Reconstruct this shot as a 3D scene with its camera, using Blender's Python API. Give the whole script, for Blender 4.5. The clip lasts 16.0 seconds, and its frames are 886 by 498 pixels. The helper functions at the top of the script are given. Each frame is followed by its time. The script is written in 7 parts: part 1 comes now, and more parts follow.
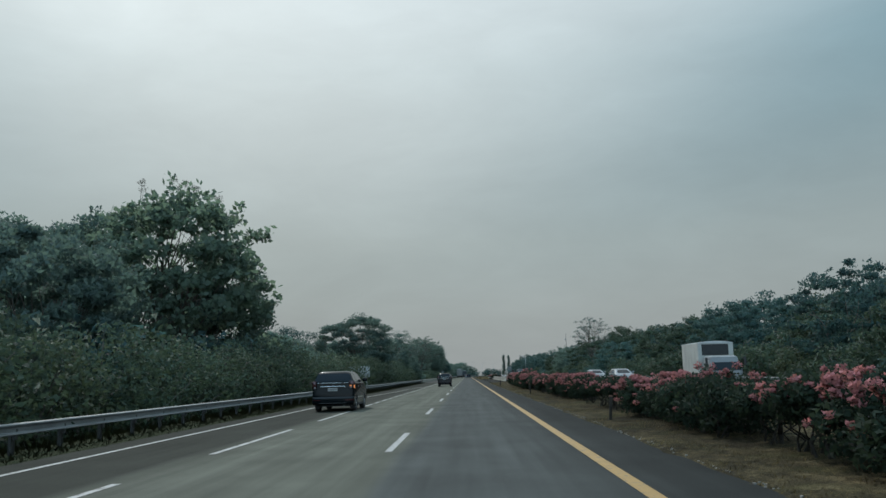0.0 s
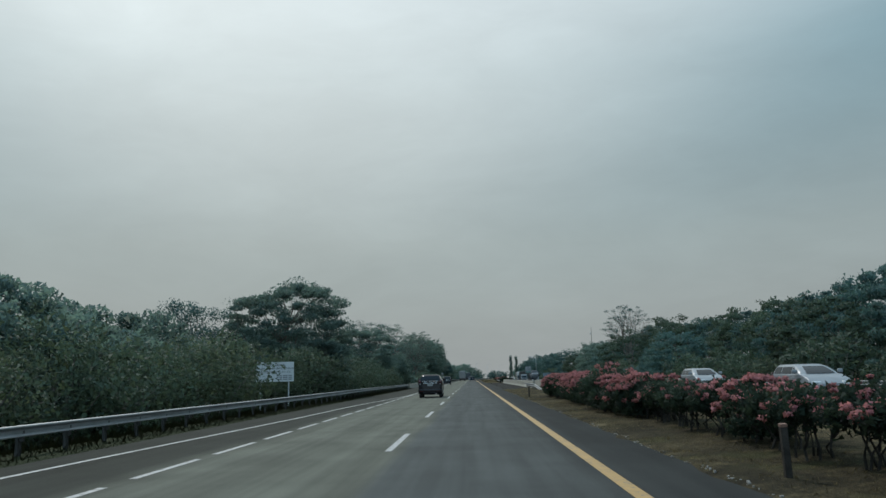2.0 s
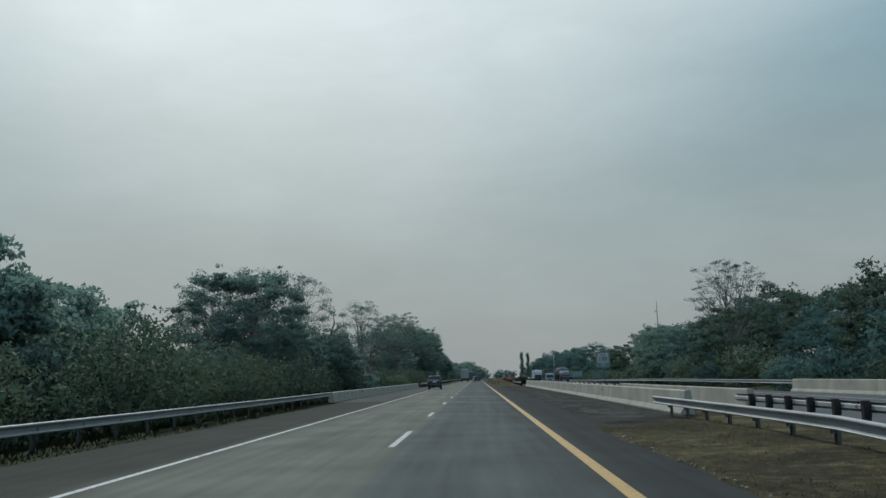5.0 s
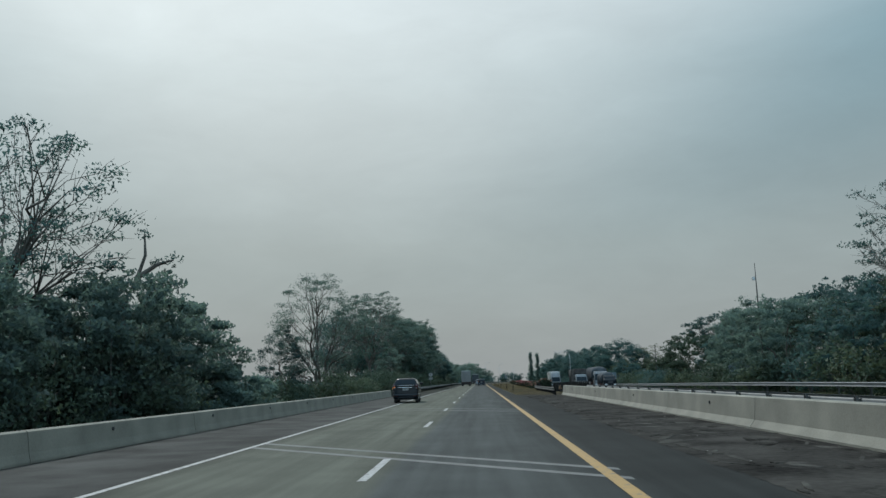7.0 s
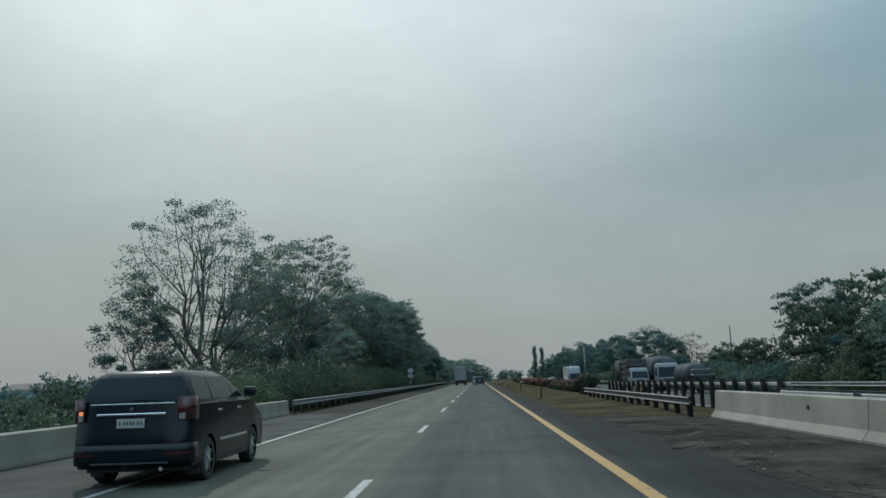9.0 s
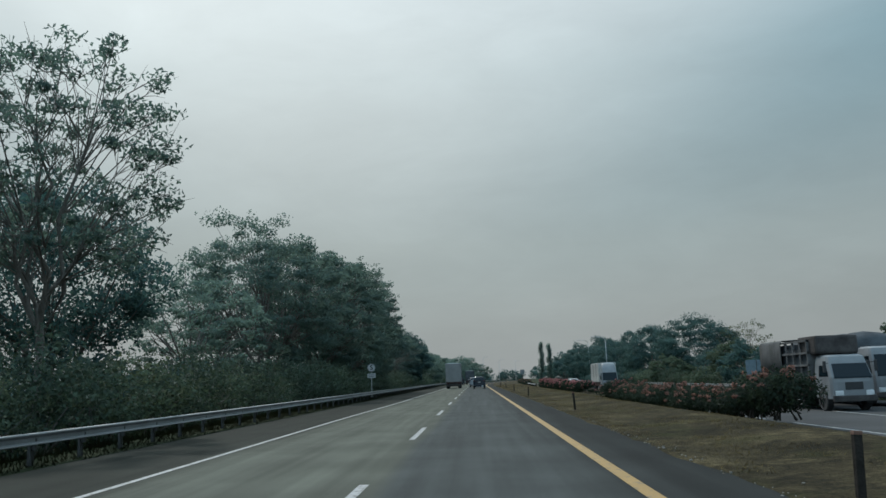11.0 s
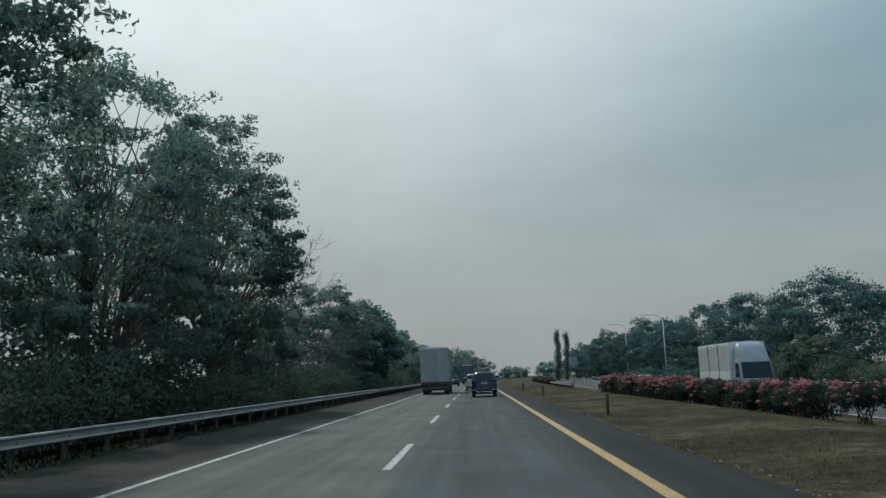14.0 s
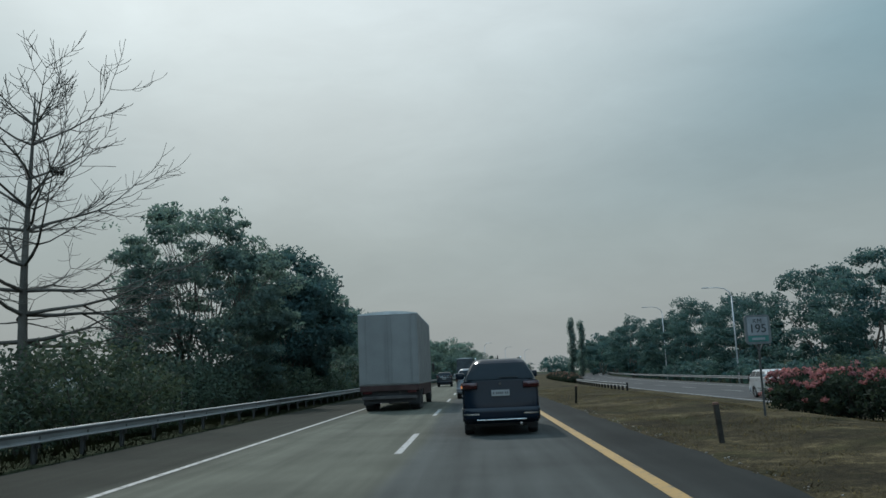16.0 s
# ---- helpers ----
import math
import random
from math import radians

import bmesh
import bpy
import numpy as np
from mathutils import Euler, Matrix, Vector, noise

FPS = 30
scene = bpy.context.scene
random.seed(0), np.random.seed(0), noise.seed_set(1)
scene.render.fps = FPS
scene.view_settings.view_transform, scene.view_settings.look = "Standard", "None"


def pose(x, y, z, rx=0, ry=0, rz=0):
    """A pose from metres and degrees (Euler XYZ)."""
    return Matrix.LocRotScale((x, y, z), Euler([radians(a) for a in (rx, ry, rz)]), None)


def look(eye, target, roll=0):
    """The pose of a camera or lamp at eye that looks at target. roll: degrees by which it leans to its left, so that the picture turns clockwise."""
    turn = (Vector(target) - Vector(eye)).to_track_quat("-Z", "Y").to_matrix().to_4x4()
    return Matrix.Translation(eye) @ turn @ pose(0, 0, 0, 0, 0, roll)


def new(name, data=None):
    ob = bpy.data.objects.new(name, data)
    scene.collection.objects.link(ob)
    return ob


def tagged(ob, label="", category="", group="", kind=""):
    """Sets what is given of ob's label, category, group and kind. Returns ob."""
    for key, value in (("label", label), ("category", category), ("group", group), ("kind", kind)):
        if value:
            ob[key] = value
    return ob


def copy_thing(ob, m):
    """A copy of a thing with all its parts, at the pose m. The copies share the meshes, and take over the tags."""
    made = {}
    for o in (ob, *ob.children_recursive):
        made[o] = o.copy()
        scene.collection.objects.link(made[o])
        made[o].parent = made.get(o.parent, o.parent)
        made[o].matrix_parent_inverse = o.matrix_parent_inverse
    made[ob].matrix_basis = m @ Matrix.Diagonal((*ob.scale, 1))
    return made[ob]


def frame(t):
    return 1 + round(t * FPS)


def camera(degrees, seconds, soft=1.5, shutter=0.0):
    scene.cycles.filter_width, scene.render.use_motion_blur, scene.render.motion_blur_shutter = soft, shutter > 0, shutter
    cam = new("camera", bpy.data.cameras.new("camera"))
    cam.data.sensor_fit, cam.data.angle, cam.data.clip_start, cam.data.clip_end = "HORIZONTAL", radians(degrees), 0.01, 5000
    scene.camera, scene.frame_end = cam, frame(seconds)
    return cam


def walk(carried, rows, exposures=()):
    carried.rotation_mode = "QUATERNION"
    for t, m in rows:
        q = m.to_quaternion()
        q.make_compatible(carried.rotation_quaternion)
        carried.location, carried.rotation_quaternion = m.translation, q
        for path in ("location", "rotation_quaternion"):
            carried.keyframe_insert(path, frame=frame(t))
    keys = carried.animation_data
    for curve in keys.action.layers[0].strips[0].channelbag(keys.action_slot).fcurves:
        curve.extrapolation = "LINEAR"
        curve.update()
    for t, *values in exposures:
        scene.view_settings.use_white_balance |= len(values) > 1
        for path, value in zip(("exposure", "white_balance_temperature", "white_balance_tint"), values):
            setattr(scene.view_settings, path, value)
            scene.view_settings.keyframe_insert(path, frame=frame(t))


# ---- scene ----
# ---- camera ----
cam = camera(57.1, 16.0, soft=1.5, shutter=0.0)
EYE = 1.4
# seconds, across, along, yaw to the left, pitch up, roll
PATH = [
    (0, -0.07, -0.00, 1.47, 8.82, -1.44),
    (0.5, -0.03, 10.95, 1.54, 8.98, -1.49),
    (1, -0.00, 21.89, 1.65, 8.95, -1.53),
    (1.5, 0.02, 32.83, 1.72, 8.99, -1.45),
    (2, 0.08, 43.83, 1.76, 9.00, -1.42),
    (2.5, 0.12, 54.92, 1.82, 9.04, -1.42),
    (3, 0.11, 66.09, 1.90, 9.06, -1.45),
    (3.5, 0.14, 77.29, 2.02, 9.11, -1.39),
    (4, 0.18, 88.49, 2.06, 8.98, -1.40),
    (6.5, 0.23, 145.19, 2.28, 9.09, -1.41),
    (7, 0.17, 156.48, 2.33, 9.23, -1.62),
    (7.5, 0.13, 167.76, 2.29, 9.22, -1.83),
    (8, 0.08, 178.99, 2.15, 9.12, -1.85),
    (10.5, 0.01, 233.97, 2.08, 9.07, -2.02),
    (11, 0.01, 244.48, 1.98, 9.14, -2.03),
    (11.5, -0.00, 254.92, 2.00, 9.20, -2.28),
    (12, -0.03, 265.26, 2.00, 9.04, -2.40),
    (12.5, -0.08, 275.51, 1.96, 8.98, -2.37),
    (13, -0.12, 285.64, 1.91, 8.89, -2.34),
    (13.5, -0.12, 295.65, 1.90, 8.82, -2.29),
    (14, -0.13, 305.45, 1.91, 8.98, -2.31),
    (14.5, -0.22, 314.99, 1.83, 8.77, -2.36),
    (15, -0.21, 324.30, 1.80, 8.82, -2.38),
    (15.5, -0.15, 333.53, 1.78, 8.77, -2.42),
    (16, -0.12, 342.72, 1.86, 8.74, -2.50),
]
walk(cam, [(t, pose(x, y, EYE, 90 + pitch, 0, yaw) @ pose(0, 0, 0, 0, 0, roll)) for t, x, y, yaw, pitch, roll in PATH],
     [(0.0, 0.0, 6150, 6), (16.0, 0.0, 6150, 6)])

# ---- world, sun ----
SUN_EL, SUN_AZ = radians(47), radians(27)      # height, and turn to the left of the road's direction
SUN_WAY = Vector((-math.sin(SUN_AZ) * math.cos(SUN_EL), math.cos(SUN_AZ) * math.cos(SUN_EL), math.sin(SUN_EL)))
VEIL_WAY = Vector((-0.12, 0.60, 0.79))          # the thin cloud shines most here

world = bpy.data.worlds.new("hazy_sky")
scene.world = world
world.use_nodes = True
wt = world.node_tree
wt.nodes.clear()


def wnode(kind, **sets):
    n = wt.nodes.new(kind)
    for k, v in sets.items():
        n.inputs[k].default_value = v
    return n


sky = wt.nodes.new("ShaderNodeTexSky")
sky.sky_type, sky.sun_disc = "NISHITA", False
sky.sun_elevation, sky.sun_rotation = SUN_EL, -SUN_AZ
sky.air_density, sky.dust_density, sky.ozone_density = 1.2, 6.0, 1.0
sky_gain = wt.nodes.new("ShaderNodeVectorMath")
sky_gain.operation = "SCALE"
sky_gain.inputs["Scale"].default_value = 0.048
wt.links.new(sky.outputs[0], sky_gain.inputs[0])

coord = wt.nodes.new("ShaderNodeTexCoord")
split = wt.nodes.new("ShaderNodeSeparateXYZ")
wt.links.new(coord.outputs["Generated"], split.inputs[0])
dotn = wt.nodes.new("ShaderNodeVectorMath")
dotn.operation = "DOT_PRODUCT"
dotn.inputs[1].default_value = VEIL_WAY
wt.links.new(coord.outputs["Generated"], dotn.inputs[0])

# thin high haze: grey low down, paler with height, bright round the sun
lift = wt.nodes.new("ShaderNodeValToRGB")
lift.color_ramp.elements[0].position, lift.color_ramp.elements[0].color = 0.0, (0.385, 0.393, 0.382, 1)
lift.color_ramp.elements[1].position, lift.color_ramp.elements[1].color = 0.36, (0.26, 0.392, 0.44, 1)
e = lift.color_ramp.elements.new(0.16)
e.color = (0.36, 0.41, 0.405, 1)
e = lift.color_ramp.elements.new(0.92)
e.color = (0.58, 0.82, 0.98, 1)
wt.links.new(split.outputs["Z"], lift.inputs[0])
glow = wt.nodes.new("ShaderNodeMapRange")
glow.interpolation_type = "SMOOTHERSTEP"
for k, v in (("From Min", 0.66), ("From Max", 0.93), ("To Min", 0.0), ("To Max", 0.435)):
    glow.inputs[k].default_value = v
wt.links.new(dotn.outputs["Value"], glow.inputs[0])
stretch = wt.nodes.new("ShaderNodeMapping")
stretch.inputs["Scale"].default_value = (1.0, 0.5, 2.6)
stretch.inputs["Rotation"].default_value = (0.0, 0.35, 0.3)
wt.links.new(coord.outputs["Generated"], stretch.inputs[0])
cloud = wnode("ShaderNodeTexNoise", Scale=3.0, Detail=7.0, Roughness=0.58, Distortion=0.4)
wt.links.new(stretch.outputs[0], cloud.inputs["Vector"])
veil = wt.nodes.new("ShaderNodeMapRange")
for k, v in (("From Min", 0.3), ("From Max", 0.72), ("To Min", 0.92), ("To Max", 1.08)):
    veil.inputs[k].default_value = v
wt.links.new(cloud.outputs[0], veil.inputs[0])
wisp = wnode("ShaderNodeTexNoise", Scale=8.0, Detail=6.0, Roughness=0.6, Distortion=0.8)
wt.links.new(stretch.outputs[0], wisp.inputs["Vector"])
thin = wt.nodes.new("ShaderNodeMapRange")
for k, v in (("From Min", 0.35), ("From Max", 0.75), ("To Min", 0.985), ("To Max", 1.03)):
    thin.inputs[k].default_value = v
wt.links.new(wisp.outputs[0], thin.inputs[0])
layers = wt.nodes.new("ShaderNodeMath")
layers.operation = "MULTIPLY"
wt.links.new(veil.outputs[0], layers.inputs[0])
wt.links.new(thin.outputs[0], layers.inputs[1])
add = wt.nodes.new("ShaderNodeVectorMath")
add.operation = "MULTIPLY_ADD"
warm = wt.nodes.new("ShaderNodeCombineXYZ")
for i in range(3):
    wt.links.new(glow.outputs[0], warm.inputs[i])
wt.links.new(warm.outputs[0], add.inputs[0])
add.inputs[1].default_value = (1.07, 0.87, 0.73)
wt.links.new(lift.outputs[0], add.inputs[2])
shade = wt.nodes.new("ShaderNodeVectorMath")
shade.operation = "SCALE"
wt.links.new(add.outputs[0], shade.inputs[0])
wt.links.new(layers.outputs[0], shade.inputs["Scale"])
# the unseen sky behind the camera is raised nearly threefold, to fill shaded sides
round_ = wt.nodes.new("ShaderNodeMapRange")
round_.interpolation_type = "SMOOTHSTEP"
for k, v in (("From Min", 0.45), ("From Max", -0.9), ("To Min", 0.0), ("To Max", 1.0)):
    round_.inputs[k].default_value = v
wt.links.new(split.outputs["Y"], round_.inputs[0])
gain = wt.nodes.new("ShaderNodeMix")
gain.data_type = "RGBA"
gain.inputs["A"].default_value, gain.inputs["B"].default_value = (1, 1, 1, 1), (2.85, 2.9, 3.1, 1)
wt.links.new(round_.outputs[0], gain.inputs["Factor"])
rear_raised = wt.nodes.new("ShaderNodeVectorMath")
rear_raised.operation = "MULTIPLY"
wt.links.new(shade.outputs[0], rear_raised.inputs[0])
wt.links.new(gain.outputs["Result"], rear_raised.inputs[1])
both = wt.nodes.new("ShaderNodeMix")
both.data_type = "RGBA"
both.inputs["Factor"].default_value = 0.85
wt.links.new(sky_gain.outputs[0], both.inputs["A"])
wt.links.new(rear_raised.outputs[0], both.inputs["B"])
back = wt.nodes.new("ShaderNodeBackground")
wt.links.new(both.outputs["Result"], back.inputs[0])
wout = wt.nodes.new("ShaderNodeOutputWorld")
wt.links.new(back.outputs[0], wout.inputs[0])

sun = new("sun", bpy.data.lights.new("sun", "SUN"))
sun.data.energy, sun.data.angle, sun.data.color = 2.75, radians(1.5), (1.0, 0.955, 0.89)
sun.matrix_world = look(SUN_WAY * 100, (0, 0, 0))
scene.view_settings.exposure = 0.0

# ---- materials ----
def material(name, base, rough=0.6, metal=0.0, vary=0.25, scale=3.0, fine=40.0, bump=0.15, spec=0.5, second=None, coat=0.0, per_object=0.0):
    """A surface with two scales of variation: broad stains and fine grain."""
    m = bpy.data.materials.new(name)
    m.use_nodes = True
    t = m.node_tree
    b = t.nodes["Principled BSDF"]
    b.inputs["Roughness"].default_value, b.inputs["Metallic"].default_value = rough, metal
    b.inputs["Specular IOR Level"].default_value = spec
    b.inputs["Coat Weight"].default_value = coat
    c = t.nodes.new("ShaderNodeTexCoord")
    broad = t.nodes.new("ShaderNodeTexNoise")
    broad.inputs["Scale"].default_value, broad.inputs["Detail"].default_value = scale, 6.0
    grain = t.nodes.new("ShaderNodeTexNoise")
    grain.inputs["Scale"].default_value, grain.inputs["Detail"].default_value = fine, 3.0
    for n in (broad, grain):
        t.links.new(c.outputs["Object"], n.inputs["Vector"])
    ramp = t.nodes.new("ShaderNodeMix")
    ramp.data_type = "RGBA"
    dark = tuple(v * (1 - vary) for v in (second or base))
    ramp.inputs["A"].default_value, ramp.inputs["B"].default_value = (*dark, 1), (*[min(1, v * (1 + vary)) for v in base], 1)
    mixf = t.nodes.new("ShaderNodeMath")
    mixf.operation = "MULTIPLY_ADD"
    mixf.inputs[1].default_value, mixf.inputs[2].default_value = 0.4, -0.2
    t.links.new(grain.outputs[0], mixf.inputs[0])
    addf = t.nodes.new("ShaderNodeMath")
    t.links.new(broad.outputs[0], addf.inputs[0])
    t.links.new(mixf.outputs[0], addf.inputs[1])
    wide = t.nodes.new("ShaderNodeMapRange")
    wide.inputs["From Min"].default_value, wide.inputs["From Max"].default_value = 0.3, 0.7
    t.links.new(addf.outputs[0], wide.inputs[0])
    t.links.new(wide.outputs[0], ramp.inputs["Factor"])
    colour = ramp.outputs["Result"]
    if per_object:
        info = t.nodes.new("ShaderNodeObjectInfo")
        hsv = t.nodes.new("ShaderNodeHueSaturation")
        pr = t.nodes.new("ShaderNodeMapRange")
        pr.inputs["To Min"].default_value, pr.inputs["To Max"].default_value = 1 - per_object, 1 + per_object
        t.links.new(info.outputs["Random"], pr.inputs[0])
        t.links.new(pr.outputs[0], hsv.inputs["Value"])
        t.links.new(colour, hsv.inputs["Color"])
        colour = hsv.outputs[0]
    t.links.new(colour, b.inputs["Base Color"])
    if bump:
        bm_ = t.nodes.new("ShaderNodeBump")
        bm_.inputs["Strength"].default_value, bm_.inputs["Distance"].default_value = bump, 0.02
        t.links.new(grain.outputs[0], bm_.inputs["Height"])
        t.links.new(bm_.outputs[0], b.inputs["Normal"])
    return m


def leaf_material(name, base, tip, rough=0.85, through_light=0.42, spec=0.32):
    """Leaves: each one its own tint, light passing through."""
    m = bpy.data.materials.new(name)
    m.use_nodes = True
    t = m.node_tree
    b = t.nodes["Principled BSDF"]
    b.inputs["Roughness"].default_value = rough
    b.inputs["Specular IOR Level"].default_value = spec
    geo = t.nodes.new("ShaderNodeNewGeometry")
    c = t.nodes.new("ShaderNodeTexCoord")
    broad = t.nodes.new("ShaderNodeTexNoise")
    broad.inputs["Scale"].default_value, broad.inputs["Detail"].default_value = 0.35, 2.0
    t.links.new(c.outputs["Object"], broad.inputs["Vector"])
    mul = t.nodes.new("ShaderNodeMath")
    mul.operation = "MULTIPLY_ADD"
    mul.inputs[1].default_value = 0.5
    t.links.new(geo.outputs["Random Per Island"], mul.inputs[0])
    half = t.nodes.new("ShaderNodeMath")
    half.operation = "MULTIPLY"
    half.inputs[1].default_value = 0.5
    t.links.new(broad.outputs[0], half.inputs[0])
    t.links.new(half.outputs[0], mul.inputs[2])
    mix = t.nodes.new("ShaderNodeMix")
    mix.data_type = "RGBA"
    mix.inputs["A"].default_value, mix.inputs["B"].default_value = (*base, 1), (*tip, 1)
    t.links.new(mul.outputs[0], mix.inputs["Factor"])
    info = t.nodes.new("ShaderNodeObjectInfo")
    hsv = t.nodes.new("ShaderNodeHueSaturation")
    pr = t.nodes.new("ShaderNodeMapRange")
    pr.inputs["To Min"].default_value, pr.inputs["To Max"].default_value = 0.8, 1.2
    t.links.new(info.outputs["Random"], pr.inputs[0])
    t.links.new(pr.outputs[0], hsv.inputs["Value"])
    t.links.new(mix.outputs["Result"], hsv.inputs["Color"])
    t.links.new(hsv.outputs[0], b.inputs["Base Color"])
    tr = t.nodes.new("ShaderNodeBsdfTranslucent")
    sap = t.nodes.new("ShaderNodeVectorMath")        # light that has passed a leaf is yellower
    sap.operation = "MULTIPLY"
    sap.inputs[1].default_value = (1.2, 1.25, 1.05)
    t.links.new(hsv.outputs[0], sap.inputs[0])
    t.links.new(sap.outputs[0], tr.inputs[0])
    way = t.nodes.new("ShaderNodeAttribute")         # many soft leaves in one: shaded with their clump
    way.attribute_name = "clump_way"
    turn = t.nodes.new("ShaderNodeVectorTransform")
    turn.vector_type, turn.convert_from, turn.convert_to = "NORMAL", "OBJECT", "WORLD"
    t.links.new(way.outputs["Vector"], turn.inputs[0])
    blend = t.nodes.new("ShaderNodeVectorMath")
    blend.operation = "MULTIPLY_ADD"
    blend.inputs[1].default_value = (0.35, 0.35, 0.35)
    t.links.new(geo.outputs["Normal"], blend.inputs[0])
    t.links.new(turn.outputs[0], blend.inputs[2])
    unit = t.nodes.new("ShaderNodeVectorMath")
    unit.operation = "NORMALIZE"
    t.links.new(blend.outputs[0], unit.inputs[0])
    t.links.new(unit.outputs[0], b.inputs["Normal"])
    ms = t.nodes.new("ShaderNodeMixShader")
    ms.inputs[0].default_value = through_light
    t.links.new(b.outputs[0], ms.inputs[1])
    t.links.new(tr.outputs[0], ms.inputs[2])
    t.links.new(ms.outputs[0], t.nodes["Material Output"].inputs[0])
    return m


def asphalt_material():
    """Asphalt in lengthwise strips: a paler left lane, a darker right one, dark shoulders, wheel tracks, patches and
    seams.
    """
    m = bpy.data.materials.new("asphalt")
    m.use_nodes = True
    t = m.node_tree
    b = t.nodes["Principled BSDF"]
    b.inputs["Roughness"].default_value = 0.85
    b.inputs["Specular IOR Level"].default_value = 0.04
    c = t.nodes.new("ShaderNodeTexCoord")
    sp = t.nodes.new("ShaderNodeSeparateXYZ")
    t.links.new(c.outputs["Object"], sp.inputs[0])
    wob = t.nodes.new("ShaderNodeTexNoise")
    wob.inputs["Scale"].default_value = 0.12
    t.links.new(c.outputs["Object"], wob.inputs["Vector"])
    xw = t.nodes.new("ShaderNodeMath")
    xw.operation = "MULTIPLY_ADD"
    xw.inputs[1].default_value = 0.5
    t.links.new(wob.outputs[0], xw.inputs[0])
    t.links.new(sp.outputs["X"], xw.inputs[2])
    rng = t.nodes.new("ShaderNodeMapRange")
    rng.inputs["From Min"].default_value, rng.inputs["From Max"].default_value = -10.0, 10.0
    t.links.new(xw.outputs[0], rng.inputs[0])
    ramp = t.nodes.new("ShaderNodeValToRGB")
    r = ramp.color_ramp
    stops = [(-9.5, 0.020), (-5.6, 0.025), (-5.0, 0.064), (-4.3, 0.082), (-3.4, 0.070), (-2.5, 0.081), (-1.45, 0.068), (-1.2, 0.055),
             (-0.5, 0.048), (0.5, 0.053), (1.3, 0.044), (2.2, 0.028), (2.5, 0.021), (4.0, 0.019)]
    while len(r.elements) < len(stops):
        r.elements.new(0.5)
    for el, (x, v) in zip(r.elements, stops):
        el.position = (x + 0.25 + 10) / 20
        warmth = 0.95 if x > -1.3 or x < -5.2 else 0.99
        el.color = (v * warmth * 1.02, v * 1.02, v * 1.02 * (0.95 if x > -1.3 else 0.82 if x < -5.2 else 0.81), 1)
    t.links.new(rng.outputs[0], ramp.inputs[0])
    mp = t.nodes.new("ShaderNodeMapping")
    mp.inputs["Scale"].default_value = (2.2, 0.06, 1)
    t.links.new(c.outputs["Object"], mp.inputs[0])
    streak = t.nodes.new("ShaderNodeTexNoise")
    streak.inputs["Scale"].default_value, streak.inputs["Detail"].default_value = 1.6, 5
    t.links.new(mp.outputs[0], streak.inputs["Vector"])
    stain = t.nodes.new("ShaderNodeTexNoise")
    stain.inputs["Scale"].default_value, stain.inputs["Detail"].default_value = 0.5, 5
    t.links.new(c.outputs["Object"], stain.inputs["Vector"])
    grain = t.nodes.new("ShaderNodeTexNoise")
    grain.inputs["Scale"].default_value, grain.inputs["Detail"].default_value = 70, 3
    t.links.new(c.outputs["Object"], grain.inputs["Vector"])
    gain = None
    for n, lo, hi in ((streak, 0.84, 1.16), (stain, 0.84, 1.16), (grain, 0.78, 1.22)):
        mr = t.nodes.new("ShaderNodeMapRange")
        for k, v in (("From Min", 0.3), ("From Max", 0.7), ("To Min", lo), ("To Max", hi)):
            mr.inputs[k].default_value = v
        t.links.new(n.outputs[0], mr.inputs[0])
        if gain is None:
            gain = mr
        else:
            mu = t.nodes.new("ShaderNodeMath")
            mu.operation = "MULTIPLY"
            t.links.new(gain.outputs[0], mu.inputs[0])
            t.links.new(mr.outputs[0], mu.inputs[1])
            gain = mu
    sc = t.nodes.new("ShaderNodeVectorMath")
    sc.operation = "SCALE"
    t.links.new(ramp.outputs[0], sc.inputs[0])
    t.links.new(gain.outputs[0], sc.inputs["Scale"])
    t.links.new(sc.outputs[0], b.inputs["Base Color"])
    bu = t.nodes.new("ShaderNodeBump")
    bu.inputs["Strength"].default_value, bu.inputs["Distance"].default_value = 0.35, 0.01
    t.links.new(grain.outputs[0], bu.inputs["Height"])
    t.links.new(bu.outputs[0], b.inputs["Normal"])
    return m


def paint_line(name, base, wear):
    """Road paint, rubbed through to the asphalt in places."""
    m = material(name, base, rough=0.7, vary=0.12, scale=1.5, fine=30)
    t = m.node_tree
    b = t.nodes["Principled BSDF"]
    c = t.nodes.new("ShaderNodeTexCoord")
    n = t.nodes.new("ShaderNodeTexNoise")
    n.inputs["Scale"].default_value, n.inputs["Detail"].default_value, n.inputs["Roughness"].default_value = 7, 8, 0.7
    t.links.new(c.outputs["Object"], n.inputs["Vector"])
    mr = t.nodes.new("ShaderNodeMapRange")
    mr.inputs["From Min"].default_value, mr.inputs["From Max"].default_value = wear - 0.05, wear + 0.04
    t.links.new(n.outputs[0], mr.inputs[0])
    mix = t.nodes.new("ShaderNodeMix")
    mix.data_type = "RGBA"
    mix.inputs["A"].default_value = (0.06, 0.058, 0.053, 1)
    old = b.inputs["Base Color"].links[0].from_socket
    t.links.new(mr.outputs[0], mix.inputs["Factor"])
    t.links.new(old, mix.inputs["B"])
    t.links.new(mix.outputs["Result"], b.inputs["Base Color"])
    return m


